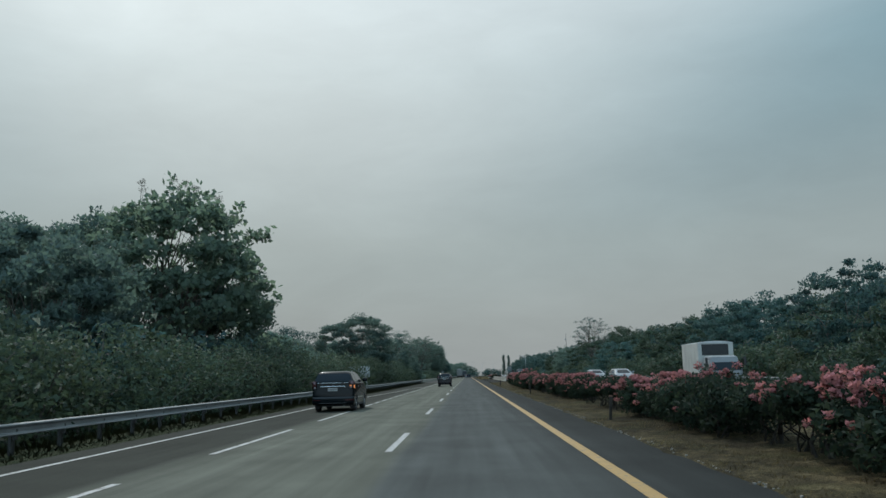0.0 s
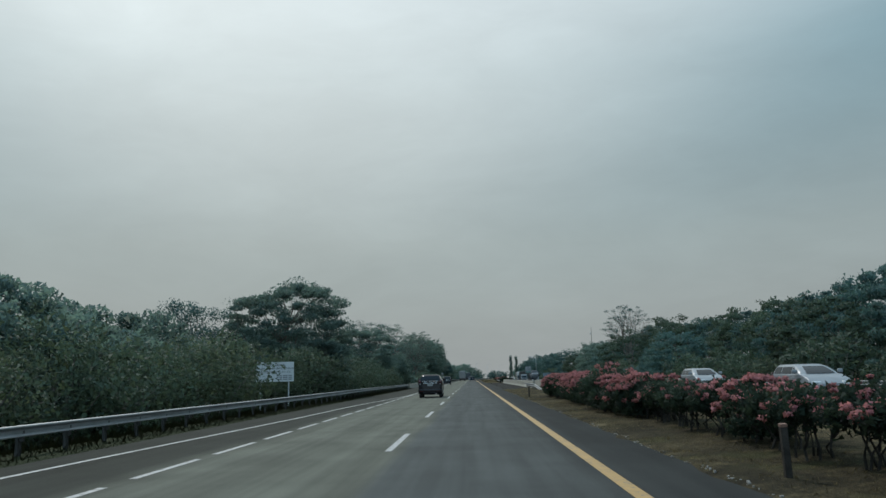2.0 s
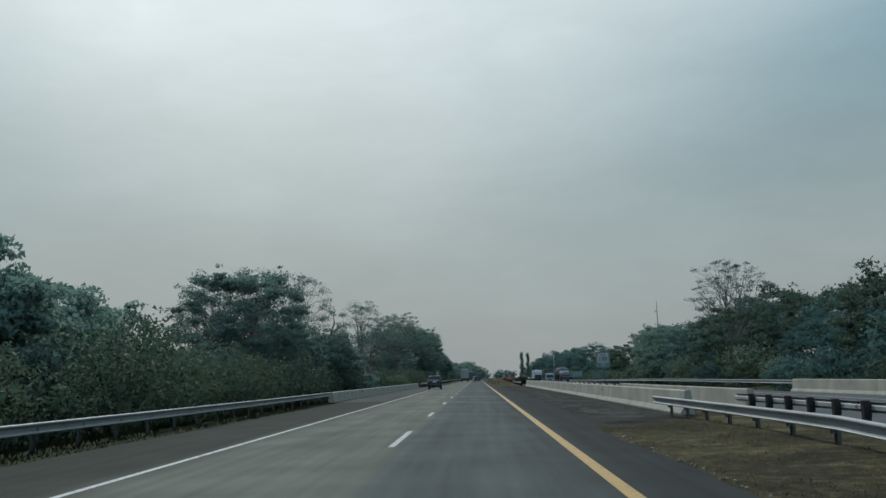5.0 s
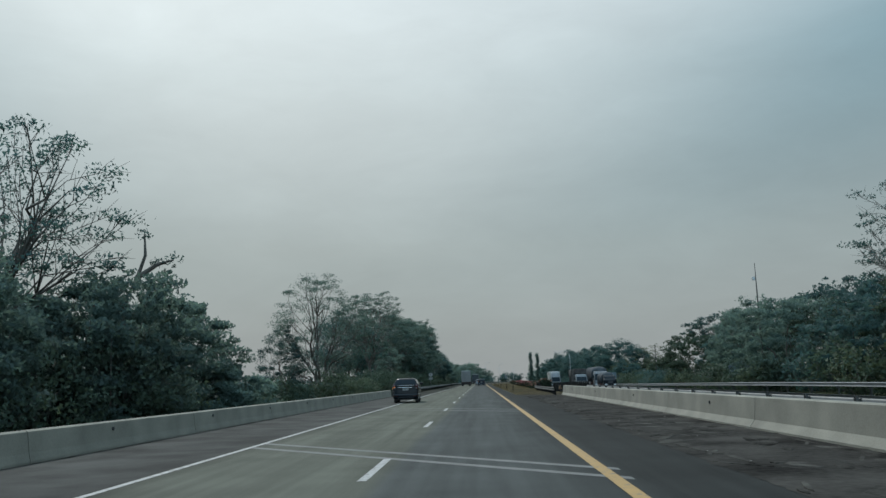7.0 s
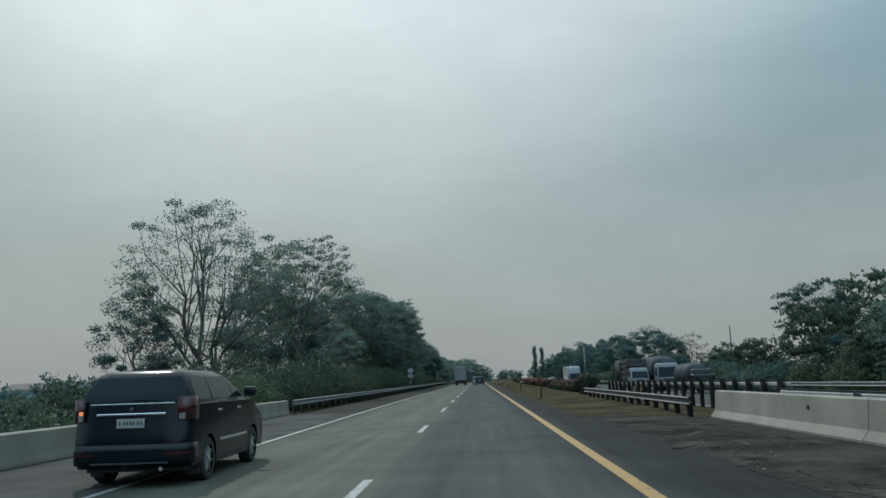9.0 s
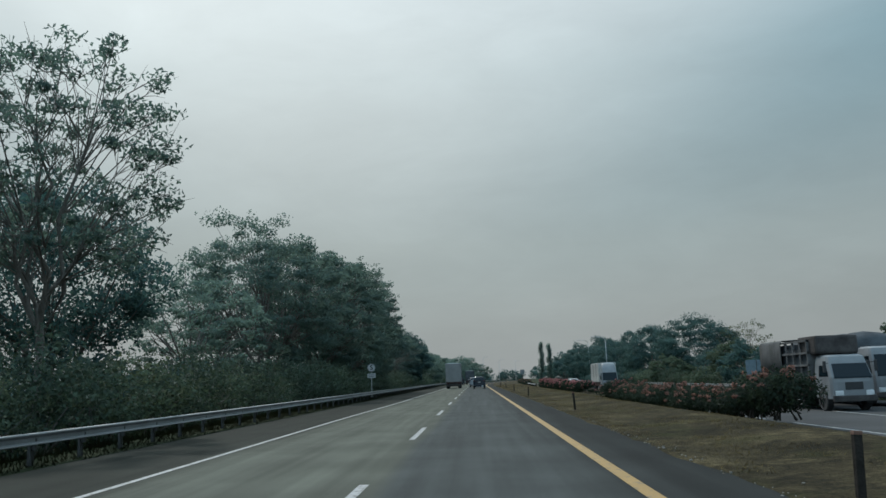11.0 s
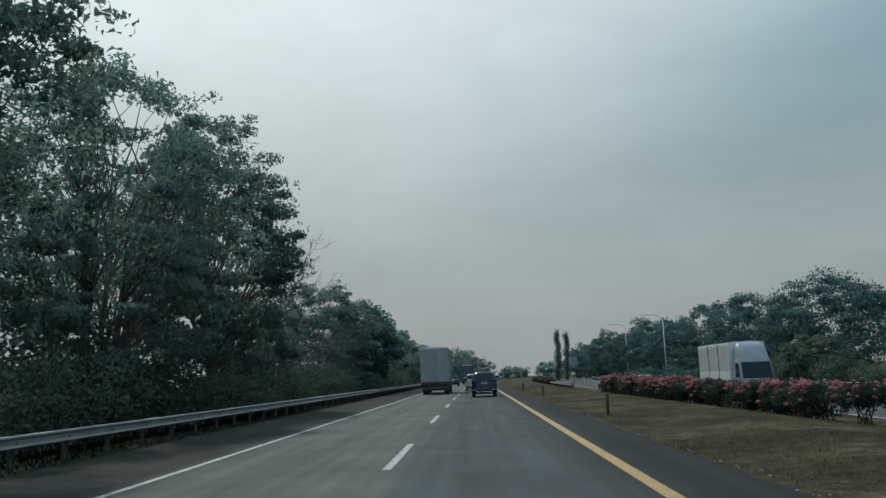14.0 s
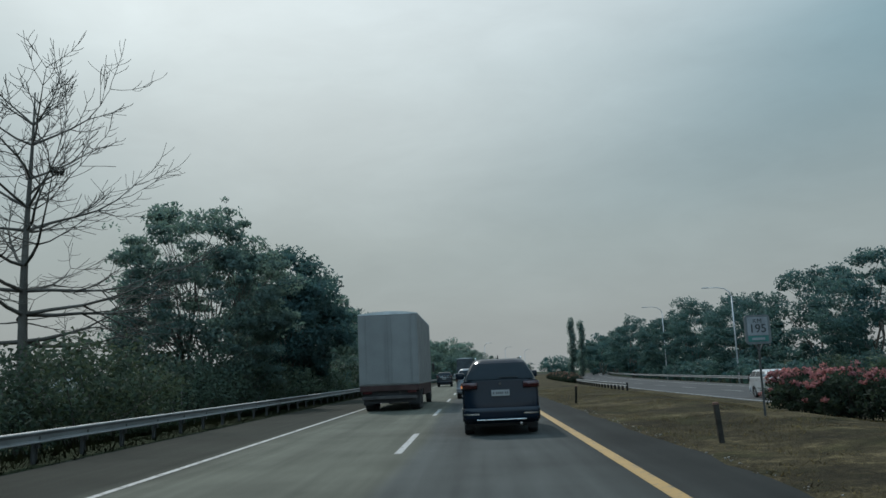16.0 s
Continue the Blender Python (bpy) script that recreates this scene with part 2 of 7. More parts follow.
def ground_material():
    """Dry mown grass: dark earth, brown thatch and straw at three scales, green growth in patches and away from the road."""
    m = bpy.data.materials.new("dry_grass")
    m.use_nodes = True
    t = m.node_tree
    b = t.nodes["Principled BSDF"]
    b.inputs["Roughness"].default_value = 0.95
    b.inputs["Specular IOR Level"].default_value = 0.05
    c = t.nodes.new("ShaderNodeTexCoord")

    def cloud(scale, detail, rough=0.6):
        n = t.nodes.new("ShaderNodeTexNoise")
        n.inputs["Scale"].default_value, n.inputs["Detail"].default_value, n.inputs["Roughness"].default_value = scale, detail, rough
        t.links.new(c.outputs["Object"], n.inputs["Vector"])
        return n

    broad, middle, fine = cloud(0.32, 4), cloud(2.6, 6, 0.7), cloud(19, 4, 0.75)
    s1 = t.nodes.new("ShaderNodeMath")
    s1.operation = "MULTIPLY_ADD"
    s1.inputs[1].default_value = 0.9
    t.links.new(broad.outputs[0], s1.inputs[0])
    s2 = t.nodes.new("ShaderNodeMath")
    s2.operation = "MULTIPLY_ADD"
    s2.inputs[1].default_value = 0.9
    t.links.new(middle.outputs[0], s2.inputs[0])
    t.links.new(s2.outputs[0], s1.inputs[2])
    s3 = t.nodes.new("ShaderNodeMath")
    s3.operation = "MULTIPLY"
    s3.inputs[1].default_value = 0.9
    t.links.new(fine.outputs[0], s3.inputs[0])
    t.links.new(s3.outputs[0], s2.inputs[2])
    rng_ = t.nodes.new("ShaderNodeMapRange")
    rng_.inputs["From Min"].default_value, rng_.inputs["From Max"].default_value = 0.95, 1.75
    t.links.new(s1.outputs[0], rng_.inputs[0])
    ramp = t.nodes.new("ShaderNodeValToRGB")
    r = ramp.color_ramp
    while len(r.elements) < 4:
        r.elements.new(0.5)
    for el, (p, col) in zip(r.elements, ((0.0, (0.009, 0.008, 0.006)), (0.42, (0.024, 0.020, 0.012)), (0.66, (0.058, 0.046, 0.025)), (1.0, (0.165, 0.132, 0.074)))):
        el.position, el.color = p, (*col, 1)
    t.links.new(rng_.outputs[0], ramp.inputs[0])
    patchy = cloud(0.55, 4)
    pm = t.nodes.new("ShaderNodeMapRange")
    for k, v in (("From Min", 0.52), ("From Max", 0.68), ("To Min", 0.0), ("To Max", 0.55)):
        pm.inputs[k].default_value = v
    t.links.new(patchy.outputs[0], pm.inputs[0])
    tuft = t.nodes.new("ShaderNodeMix")
    tuft.data_type = "RGBA"
    tuft.inputs["B"].default_value = (0.034, 0.036, 0.014, 1)
    t.links.new(pm.outputs[0], tuft.inputs["Factor"])
    t.links.new(ramp.outputs[0], tuft.inputs["A"])
    sp = t.nodes.new("ShaderNodeSeparateXYZ")
    t.links.new(c.outputs["Object"], sp.inputs[0])
    off = t.nodes.new("ShaderNodeMath")
    off.operation = "SUBTRACT"
    off.inputs[1].default_value = 6.0
    t.links.new(sp.outputs["X"], off.inputs[0])
    away = t.nodes.new("ShaderNodeMath")
    away.operation = "ABSOLUTE"
    t.links.new(off.outputs[0], away.inputs[0])
    far = t.nodes.new("ShaderNodeMapRange")
    for k, v in (("From Min", 13.2), ("From Max", 14.3), ("To Min", 0.0), ("To Max", 0.9)):
        far.inputs[k].default_value = v
    t.links.new(away.outputs[0], far.inputs[0])
    green = t.nodes.new("ShaderNodeMix")
    green.data_type = "RGBA"
    green.inputs["B"].default_value = (0.022, 0.028, 0.014, 1)
    t.links.new(far.outputs[0], green.inputs["Factor"])
    t.links.new(tuft.outputs["Result"], green.inputs["A"])
    t.links.new(green.outputs["Result"], b.inputs["Base Color"])
    bu = t.nodes.new("ShaderNodeBump")
    bu.inputs["Strength"].default_value, bu.inputs["Distance"].default_value = 0.9, 0.06
    t.links.new(s2.outputs[0], bu.inputs["Height"])
    t.links.new(bu.outputs[0], b.inputs["Normal"])
    return m


ASPHALT = asphalt_material()
WHITE_LINE = paint_line("white_road_paint", (0.22, 0.22, 0.215), 0.45)
YELLOW_LINE = paint_line("yellow_road_paint", (0.225, 0.13, 0.028), 0.41)
DRY_GRASS = ground_material()
BLADE = leaf_material("dry_grass_blade", (0.042, 0.034, 0.018), (0.165, 0.132, 0.07), 0.9, 0.5)
CONCRETE = material("barrier_concrete", (0.158, 0.150, 0.122), rough=0.9, vary=0.22, scale=0.9, fine=25, bump=0.25)
DIRTY_CONCRETE = material("dirty_slab", (0.030, 0.028, 0.025), rough=0.95, vary=0.5, scale=0.5, fine=7, bump=0.7, spec=0.03, second=(0.014, 0.013, 0.012))
CRUST = material("silt_crust", (0.036, 0.034, 0.030), rough=0.95, vary=0.75, scale=1.3, fine=12, bump=0.6, spec=0.03, second=(0.012, 0.011, 0.010))
DECK_PALE = material("pale_deck", (0.052, 0.051, 0.047), rough=0.9, vary=0.3, scale=0.6, fine=45, bump=0.25, spec=0.04, second=(0.040, 0.039, 0.036))
JOINT = material("expansion_joint", (0.085, 0.084, 0.08), rough=0.85, vary=0.3, scale=2, fine=30)
GALVANISED = material("galvanised_steel", (0.17, 0.175, 0.175), rough=0.55, metal=0.1, vary=0.18, scale=1.2, fine=20, bump=0.05)
# the posts' shade is put into this dark steel colour
POST_STEEL = material("shade_darkened_post_steel", (0.05, 0.049, 0.046), rough=0.7, metal=0.3, vary=0.3, scale=3, fine=25)
# darker copy of the rail steel, with its backlit shade in the colour
SHADED_STEEL = material("shaded_rail_steel", (0.085, 0.085, 0.082), rough=0.65, metal=0.1, vary=0.3, scale=1.2, fine=20, bump=0.1)
# near black: the shaded side of the backlit posts is in the colour
BACKLIT_POST = material("backlit_old_post", (0.016, 0.015, 0.014), rough=0.95, vary=0.4, scale=4, fine=30, bump=0.4, per_object=0.3, spec=0.08)
# marker posts: colour lowered to stand for their backlit, shaded faces
OLD_POST = material("backlit_marker_post", (0.024, 0.021, 0.018), rough=0.9, vary=0.4, scale=4, fine=30, bump=0.4, per_object=0.45, spec=0.08)
WEED = leaf_material("weed_blade", (0.012, 0.018, 0.010), (0.032, 0.036, 0.019), 0.9, 0.2, 0.1)
BARK = material("bark", (0.10, 0.092, 0.08), rough=0.95, vary=0.35, scale=1.2, fine=14, bump=0.6, per_object=0.2, spec=0.08)
DARK_STEM = material("dark_stem", (0.034, 0.030, 0.026), rough=0.95, vary=0.3, scale=3, fine=20, spec=0.08)
DARK_BARK = material("dark_bark", (0.085, 0.078, 0.068), rough=0.95, vary=0.35, scale=1.2, fine=14, bump=0.6, spec=0.08)
# bluer than a leaf: the tint of distant haze is in this colour
LEAF = leaf_material("leaf", (0.030, 0.066, 0.070), (0.057, 0.100, 0.094))
# lightened copy: bright haze over the left trees is put into it and LEAF_TEAK
LEAF_HAZED = leaf_material("hazed_leaf", (0.076, 0.119, 0.113), (0.106, 0.152, 0.136), 0.85, 0.55)
LEAF_TEAK = leaf_material("teak_leaf", (0.080, 0.114, 0.094), (0.112, 0.152, 0.116), 0.85, 0.6)
LEAF_PALE = leaf_material("pale_leaf", (0.055, 0.07, 0.045), (0.11, 0.125, 0.075), 0.85, 0.4)
LEAF_BUSH = leaf_material("bush_leaf", (0.036, 0.056, 0.040), (0.075, 0.098, 0.056), 0.85, 0.3)
LEAF_THICKET = leaf_material("thicket_leaf", (0.026, 0.046, 0.034), (0.062, 0.088, 0.056), 0.85, 0.3)
# shade on the hedge's near face is put into this dark green
LEAF_HEDGE = leaf_material("hedge_leaf", (0.012, 0.021, 0.016), (0.029, 0.042, 0.027), 0.85, 0.35, 0.15)
FLOWER_PINK = leaf_material("pink_bract", (0.25, 0.085, 0.095), (0.40, 0.18, 0.18), 0.9, 0.3, 0.15)
FLOWER_ORANGE = leaf_material("orange_bract", (0.17, 0.082, 0.07), (0.27, 0.145, 0.12), 0.9, 0.3, 0.15)

# ---- building helpers ----
def part(name, bm, mat, parent=None, label="", smooth=False):
    """Links a bmesh as one mesh object, under a thing or a part."""
    me = bpy.data.meshes.new(name)
    bm.to_mesh(me)
    bm.free()
    me.materials.append(mat)
    if smooth == "auto":
        me.polygons.foreach_set("use_smooth", [True] * len(me.polygons))
        me.set_sharp_from_angle(angle=radians(38))
    elif smooth:
        me.polygons.foreach_set("use_smooth", [True] * len(me.polygons))
    ob = new(name, me)
    if parent is not None:
        ob.parent = parent
    if label:
        tagged(ob, label)
    return ob


def shared(name, me, parent, m):
    """One more object on a mesh that others use too."""
    ob = new(name, me)
    ob.parent = parent
    ob.matrix_basis = m
    return ob


def box(bm, x0, x1, y0, y1, z0, z1, bevel=0.0):
    g = bmesh.ops.create_cube(bm, size=1.0)
    vs = g["verts"]
    bmesh.ops.scale(bm, verts=vs, vec=(x1 - x0, y1 - y0, z1 - z0))
    bmesh.ops.translate(bm, verts=vs, vec=((x0 + x1) / 2, (y0 + y1) / 2, (z0 + z1) / 2))
    if bevel:
        es = list({e for v in vs for e in v.link_edges})
        bmesh.ops.bevel(bm, geom=es, offset=bevel, segments=2, affect="EDGES", profile=0.6)
    return bm


def boxes(*specs, bevel=0.0):
    bm = bmesh.new()
    for s in specs:
        box(bm, *s, bevel=bevel)
    return bm


def cylinder(bm, p, axis, r, length, n=16, r2=None):
    """A cylinder centred at p along axis 'x', 'y' or 'z'."""
    turn = {"x": Euler((0, radians(90), 0)), "y": Euler((radians(90), 0, 0)), "z": Euler((0, 0, 0))}[axis]
    m = Matrix.Translation(p) @ turn.to_matrix().to_4x4()
    bmesh.ops.create_cone(bm, cap_ends=True, segments=n, radius1=r, radius2=r if r2 is None else r2, depth=length, matrix=m)
    return bm


def tube(bm, pts, radii, n=6):
    """A tapered tube through points."""
    rings = []
    prev = None
    for i, p in enumerate(pts):
        p = Vector(p)
        d = (Vector(pts[min(i + 1, len(pts) - 1)]) - Vector(pts[max(i - 1, 0)])).normalized()
        side = d.cross(Vector((0.31, 0.12, 0.94)))
        if side.length < 0.05:
            side = d.cross(Vector((1, 0, 0)))
        side.normalize()
        up = side.cross(d)
        ring = [bm.verts.new(p + radii[i] * (math.cos(a) * side + math.sin(a) * up)) for a in (2 * math.pi * k / n for k in range(n))]
        if prev:
            for k in range(n):
                bm.faces.new((prev[k], prev[(k + 1) % n], ring[(k + 1) % n], ring[k]))
        rings.append(ring)
        prev = ring
    bm.faces.new(rings[-1])
    return bm


def loft(bm, rings, caps=True):
    """Skin closed rings of points, one after another."""
    vs = [[bm.verts.new(p) for p in r] for r in rings]
    n = len(rings[0])
    for a, b in zip(vs, vs[1:]):
        for k in range(n):
            bm.faces.new((a[k], a[(k + 1) % n], b[(k + 1) % n], b[k]))
    if caps:
        bm.faces.new(vs[0][::-1])
        bm.faces.new(vs[-1])
    return bm


def sweep(bm, profile, ys, xs=None, zs=None):
    """An open profile of (x, z) carried along y."""
    rows = []
    for i, y in enumerate(ys):
        dx = xs[i] if xs is not None else 0
        dz = zs[i] if zs is not None else 0
        rows.append([bm.verts.new((x + dx, y, z + dz)) for x, z in profile])
    for a, b in zip(rows, rows[1:]):
        for k in range(len(profile) - 1):
            bm.faces.new((a[k], a[k + 1], b[k + 1], b[k]))
    return bm


def quads_mesh(name, corners, mat, way=None):
    """A mesh of loose flat pieces from an array (n, corners, 3)."""
    n, c = corners.shape[:2]
    me = bpy.data.meshes.new(name)
    me.vertices.add(c * n)
    me.vertices.foreach_set("co", np.ascontiguousarray(corners, dtype=np.float32).ravel())
    me.loops.add(c * n)
    me.loops.foreach_set("vertex_index", np.arange(c * n, dtype=np.int32))
    me.polygons.add(n)
    me.polygons.foreach_set("loop_start", np.arange(0, c * n, c, dtype=np.int32))
    me.materials.append(mat)
    if way is not None:                # the side of its clump that each leaf lies on
        at = me.attributes.new("clump_way", "FLOAT_VECTOR", "POINT")
        at.data.foreach_set("vector", np.ascontiguousarray(np.repeat(way, c, axis=0), dtype=np.float32).ravel())
    me.update(calc_edges=True)
    return me


def leaf_mesh(name, rng, places, mat, length, width, droop=0.3, sides=3):
    """Leaves at the places (n, 6) that fill_lobes gives."""
    return quads_mesh(name, leaves(rng, places[:, :3], length, width, droop, sides), mat, places[:, 3:])


def leaves(rng, centres, length, width, droop=0.3, sides=3):
    """Small pointed leaves round the centres, turned every way, tips hanging a little."""
    n = len(centres)
    d = rng.normal(size=(n, 3))
    d[:, 2] -= droop
    d /= np.linalg.norm(d, axis=1)[:, None]
    s = np.cross(d, rng.normal(size=(n, 3)))
    s /= np.linalg.norm(s, axis=1)[:, None] + 1e-9
    ln = (length * rng.uniform(0.6, 1.35, n))[:, None]
    wd = (width * rng.uniform(0.6, 1.35, n))[:, None]
    if sides == 3:
        q = np.empty((n, 3, 3))
        q[:, 0] = centres - d * ln * 0.4 - s * wd * 0.5
        q[:, 1] = centres - d * ln * 0.4 + s * wd * 0.5
        q[:, 2] = centres + d * ln * 0.6
        return q
    q = np.empty((n, 4, 3))
    q[:, 0] = centres - d * ln * 0.5
    q[:, 1] = centres + s * wd * 0.5
    q[:, 2] = centres + d * ln * 0.5
    q[:, 3] = centres - s * wd * 0.5
    return q


def lobes_in(rng, n, r, zc, rz, low=0.0, shell=0.4, uneven=0.07):
    """Clump centres filling an uneven ellipsoid, more of them near its skin."""
    skin = int(n * 0.7)
    k = np.arange(skin) + 0.5
    zz = 1 - 2 * k / skin
    a = math.pi * (1 + 5 ** 0.5) * k + rng.uniform(0, 6)
    d = np.concatenate([np.stack([np.sqrt(1 - zz * zz) * np.cos(a), np.sqrt(1 - zz * zz) * np.sin(a), zz], 1) + rng.normal(size=(skin, 3)) * 0.09, rng.normal(size=(n - skin, 3))])
    d /= np.linalg.norm(d, axis=1)[:, None]
    u = np.concatenate([rng.uniform(0.84, 1.0, skin), rng.uniform(shell ** 3, 0.75, n - skin) ** (1 / 3)])
    p = d * u[:, None] * np.array([r, r, rz])
    p *= (1 + uneven * np.sin(d[:, :1] * 4 + rng.uniform(0, 6)) + uneven * 0.7 * np.sin(d[:, 1:2] * 7 + rng.uniform(0, 6)))
    rng.shuffle(p)
    p[:, 2] = np.where(p[:, 2] < 0, p[:, 2] * (1 - low), p[:, 2]) + zc
    return p


def fill_lobes(rng, centres, radii, per, flat=0.75):
    """Leaf places scattered through the clumps, each with the way out of its clump and crown: (n, 6)."""
    n = len(centres)
    d = rng.normal(size=(n, per, 3))
    d /= np.linalg.norm(d, axis=2)[:, :, None]
    u = rng.uniform(0.05, 1, (n, per)) ** 0.45
    p = d * (u * radii[:, None])[:, :, None]
    p[:, :, 2] *= flat
    places = (centres[:, None, :] + p).reshape(-1, 3)
    out = places - centres.mean(axis=0)
    out /= np.linalg.norm(out, axis=1)[:, None] + 1e-6
    way = d.reshape(-1, 3) + 0.7 * out + np.array([0, 0, 0.25])
    way /= np.linalg.norm(way, axis=1)[:, None] + 1e-6
    return np.concatenate([places, way], axis=1)


def limbs(bm, rng, foot, fork, ends, r0, mains=6, twigs=0, reach=0.8, n=5):
    """A trunk to the fork, main limbs arching out of it, branches from those to the clumps, and twigs in the clumps."""
    foot, fork, ends = np.array(foot, float), np.array(fork, float), np.array(ends, float)
    steps = 5
    pts = [foot + (fork - foot) * k / steps + (rng.normal(size=3) * [1, 1, 0.1] * r0 * 0.6 if 0 < k < steps else 0) for k in range(steps + 1)]
    tube(bm, [tuple(p) for p in pts], [r0 * (1.3 if k == 0 else 1 - 0.4 * k / steps) for k in range(steps + 1)], n=8)
    chosen = [int(np.argmax(ends[:, 2]))]
    while len(chosen) < min(mains, len(ends)):
        d = np.min([np.linalg.norm(ends - ends[c], axis=1) for c in chosen], axis=0)
        chosen.append(int(np.argmax(d)))
    near = np.argmin([np.linalg.norm(ends - ends[c], axis=1) for c in chosen], axis=0)
    for j, c in enumerate(chosen):
        start = foot + (fork - foot) * rng.uniform(0.7, 1.0)
        goal = start + (ends[near == j].mean(axis=0) - start) * reach
        span = np.linalg.norm(goal - start)
        path = [start + (goal - start) * u + np.array([0, 0, 0.16 * span * math.sin(math.pi * u)]) + (rng.normal(size=3) * 0.045 * span if 0 < u < 1 else 0) for u in (0, 0.2, 0.4, 0.6, 0.8, 1.0)]
        ra = r0 * rng.uniform(0.42, 0.6)
        rr_ = [ra, ra * 0.85, ra * 0.7, ra * 0.55, ra * 0.42, ra * 0.3]
        tube(bm, [tuple(p) for p in path], rr_, n=6)
        for e in ends[near == j]:
            k = int(rng.integers(2, 6))
            p0 = path[k]
            sp = np.linalg.norm(e - p0)
            mid = p0 + (e - p0) * 0.5 + rng.normal(size=3) * 0.08 * sp + np.array([0, 0, 0.08 * sp])
            rb = rr_[k] * 0.55
            tube(bm, [tuple(p0), tuple(mid), tuple(e)], [rb, rb * 0.6, 0.012], n=n if twigs == 0 else 4)
            for _ in range(twigs):
                q = mid + (e - mid) * rng.uniform(0.0, 1.0)
                d = (e - p0) / (sp + 1e-6) + rng.normal(size=3) * 0.7
                d /= np.linalg.norm(d)
                ln = rng.uniform(0.5, 1.3)
                tube(bm, [tuple(q), tuple(q + d * ln * 0.5 + [0, 0, 0.05]), tuple(q + d * ln)], [0.018, 0.012, 0.005], n=3)
    return bm


def text_mesh(body, size):
    cu = bpy.data.curves.new("lettering", "FONT")
    cu.body, cu.size, cu.align_x, cu.align_y, cu.extrude = body, size, "CENTER", "CENTER", 0.002
    cu.offset = 0.0 if "M" in body else size * 0.012
    tmp = bpy.data.objects.new("lettering", cu)
    scene.collection.objects.link(tmp)
    dg = bpy.context.evaluated_depsgraph_get()
    me = bpy.data.meshes.new_from_object(tmp.evaluated_get(dg))
    bpy.data.objects.remove(tmp)
    return me


def lettering(body, size, place, mat, parent):
    """Raised letters that face back down the road."""
    me = text_mesh(body, size)
    me.materials.clear()
    me.materials.append(mat)
    ob = new("lettering", me)
    ob.parent = parent
    ob.matrix_basis = Matrix.Translation(place) @ Euler((radians(90), 0, 0)).to_matrix().to_4x4()
    return ob


def thing(name, place, label, category, group="", turn=0.0):
    ob = new(name)
    ob.empty_display_size = 0.2
    ob.matrix_basis = Matrix.Translation(place) @ Matrix.Rotation(radians(turn), 4, "Z")
    return tagged(ob, label, category, group)


def rounded_plate(w, hgt, r, y0, y1, zc):
    """An upright plate with round corners, from y0 to y1."""
    bm = bmesh.new()
    ring = []
    for cx, cz, a0 in ((1, 1, 0), (-1, 1, 90), (-1, -1, 180), (1, -1, 270)):
        for k in range(6):
            a = radians(a0 + 18 * k)
            ring.append((cx * (w / 2 - r) + r * math.cos(a), zc + cz * (hgt / 2 - r) + r * math.sin(a)))
    loft(bm, [[(px, y, pz) for px, pz in ring] for y in (y0, y1)])
    bmesh.ops.recalc_face_normals(bm, faces=bm.faces)
    return bm

# ---- the ground and the roads ----
def smooth(a, b, v):
    u = min(1.0, max(0.0, (v - a) / (b - a)))
    return u * u * (3 - 2 * u)


def bend(y):
    """Far ahead the motorway swings to the right."""
    return (min(y, 700) - 400) ** 2 / 2600 + 0.23 * max(0, y - 700) if y > 400 else 0.0


def opposite_z(y):
    return -0.4 * smooth(200, 290, y) - 0.35 * smooth(290, 345, y)


def widening(y):
    """The median grows wider from here on, and the opposite carriageway moves away."""
    return 5.0 * smooth(285, 345, y)


def ground_z(x, y):
    """Height of the land: level at the roads, low to the left (lowest at the river), a wooded rise to the right."""
    x -= bend(y)
    if x <= -8.15:
        gorge = smooth(184, 200, y) * (1 - smooth(236, 252, y))
        z = -0.06 + 0.085 * smooth(-8.15, -8.5, x) * (1 - smooth(160, 163, y) * (1 - smooth(240, 243, y))) + 0.03 * noise.noise((x * 1.6, y * 0.9, 1.3)) * smooth(-8.15, -8.5, x) - (1.2 + 3.3 * gorge) * smooth(-9.3, -16 - 3 * gorge, x) - (2.5 - 1.5 * gorge) * smooth(-26, -60, x)
        return z
    if x < 3.02:
        return -0.06
    wide = widening(y)
    if x < 9.7 + wide:
        deck = smooth(132, 140, y) * (1 - smooth(224, 232, y))
        lip = -0.06 + 0.085 * smooth(3.02, 3.55, x) * (1 - deck) - 0.02 * deck
        mound = 0.10 * smooth(4.2, 6.5, x) * (1 - smooth(7.8, 9.5, x)) * (1 - deck)
        return lip + mound + opposite_z(y) * smooth(6.5, 9.7 + wide, x) + (0.035 * noise.noise((x * 1.7, y * 1.1, 0.3)) + 0.03 * noise.noise((x * 0.6, y * 0.35, 4.3))) * (1 - deck)
    x -= wide
    if x < 20.6:
        return opposite_z(y) - 0.06
    rise = smooth(24, 75, x) * (1 - smooth(300, 360, y)) * smooth(-200, 40, y)
    return opposite_z(y) - 0.05 + 5.5 * rise - 0.4 * smooth(20.6, 23, x)


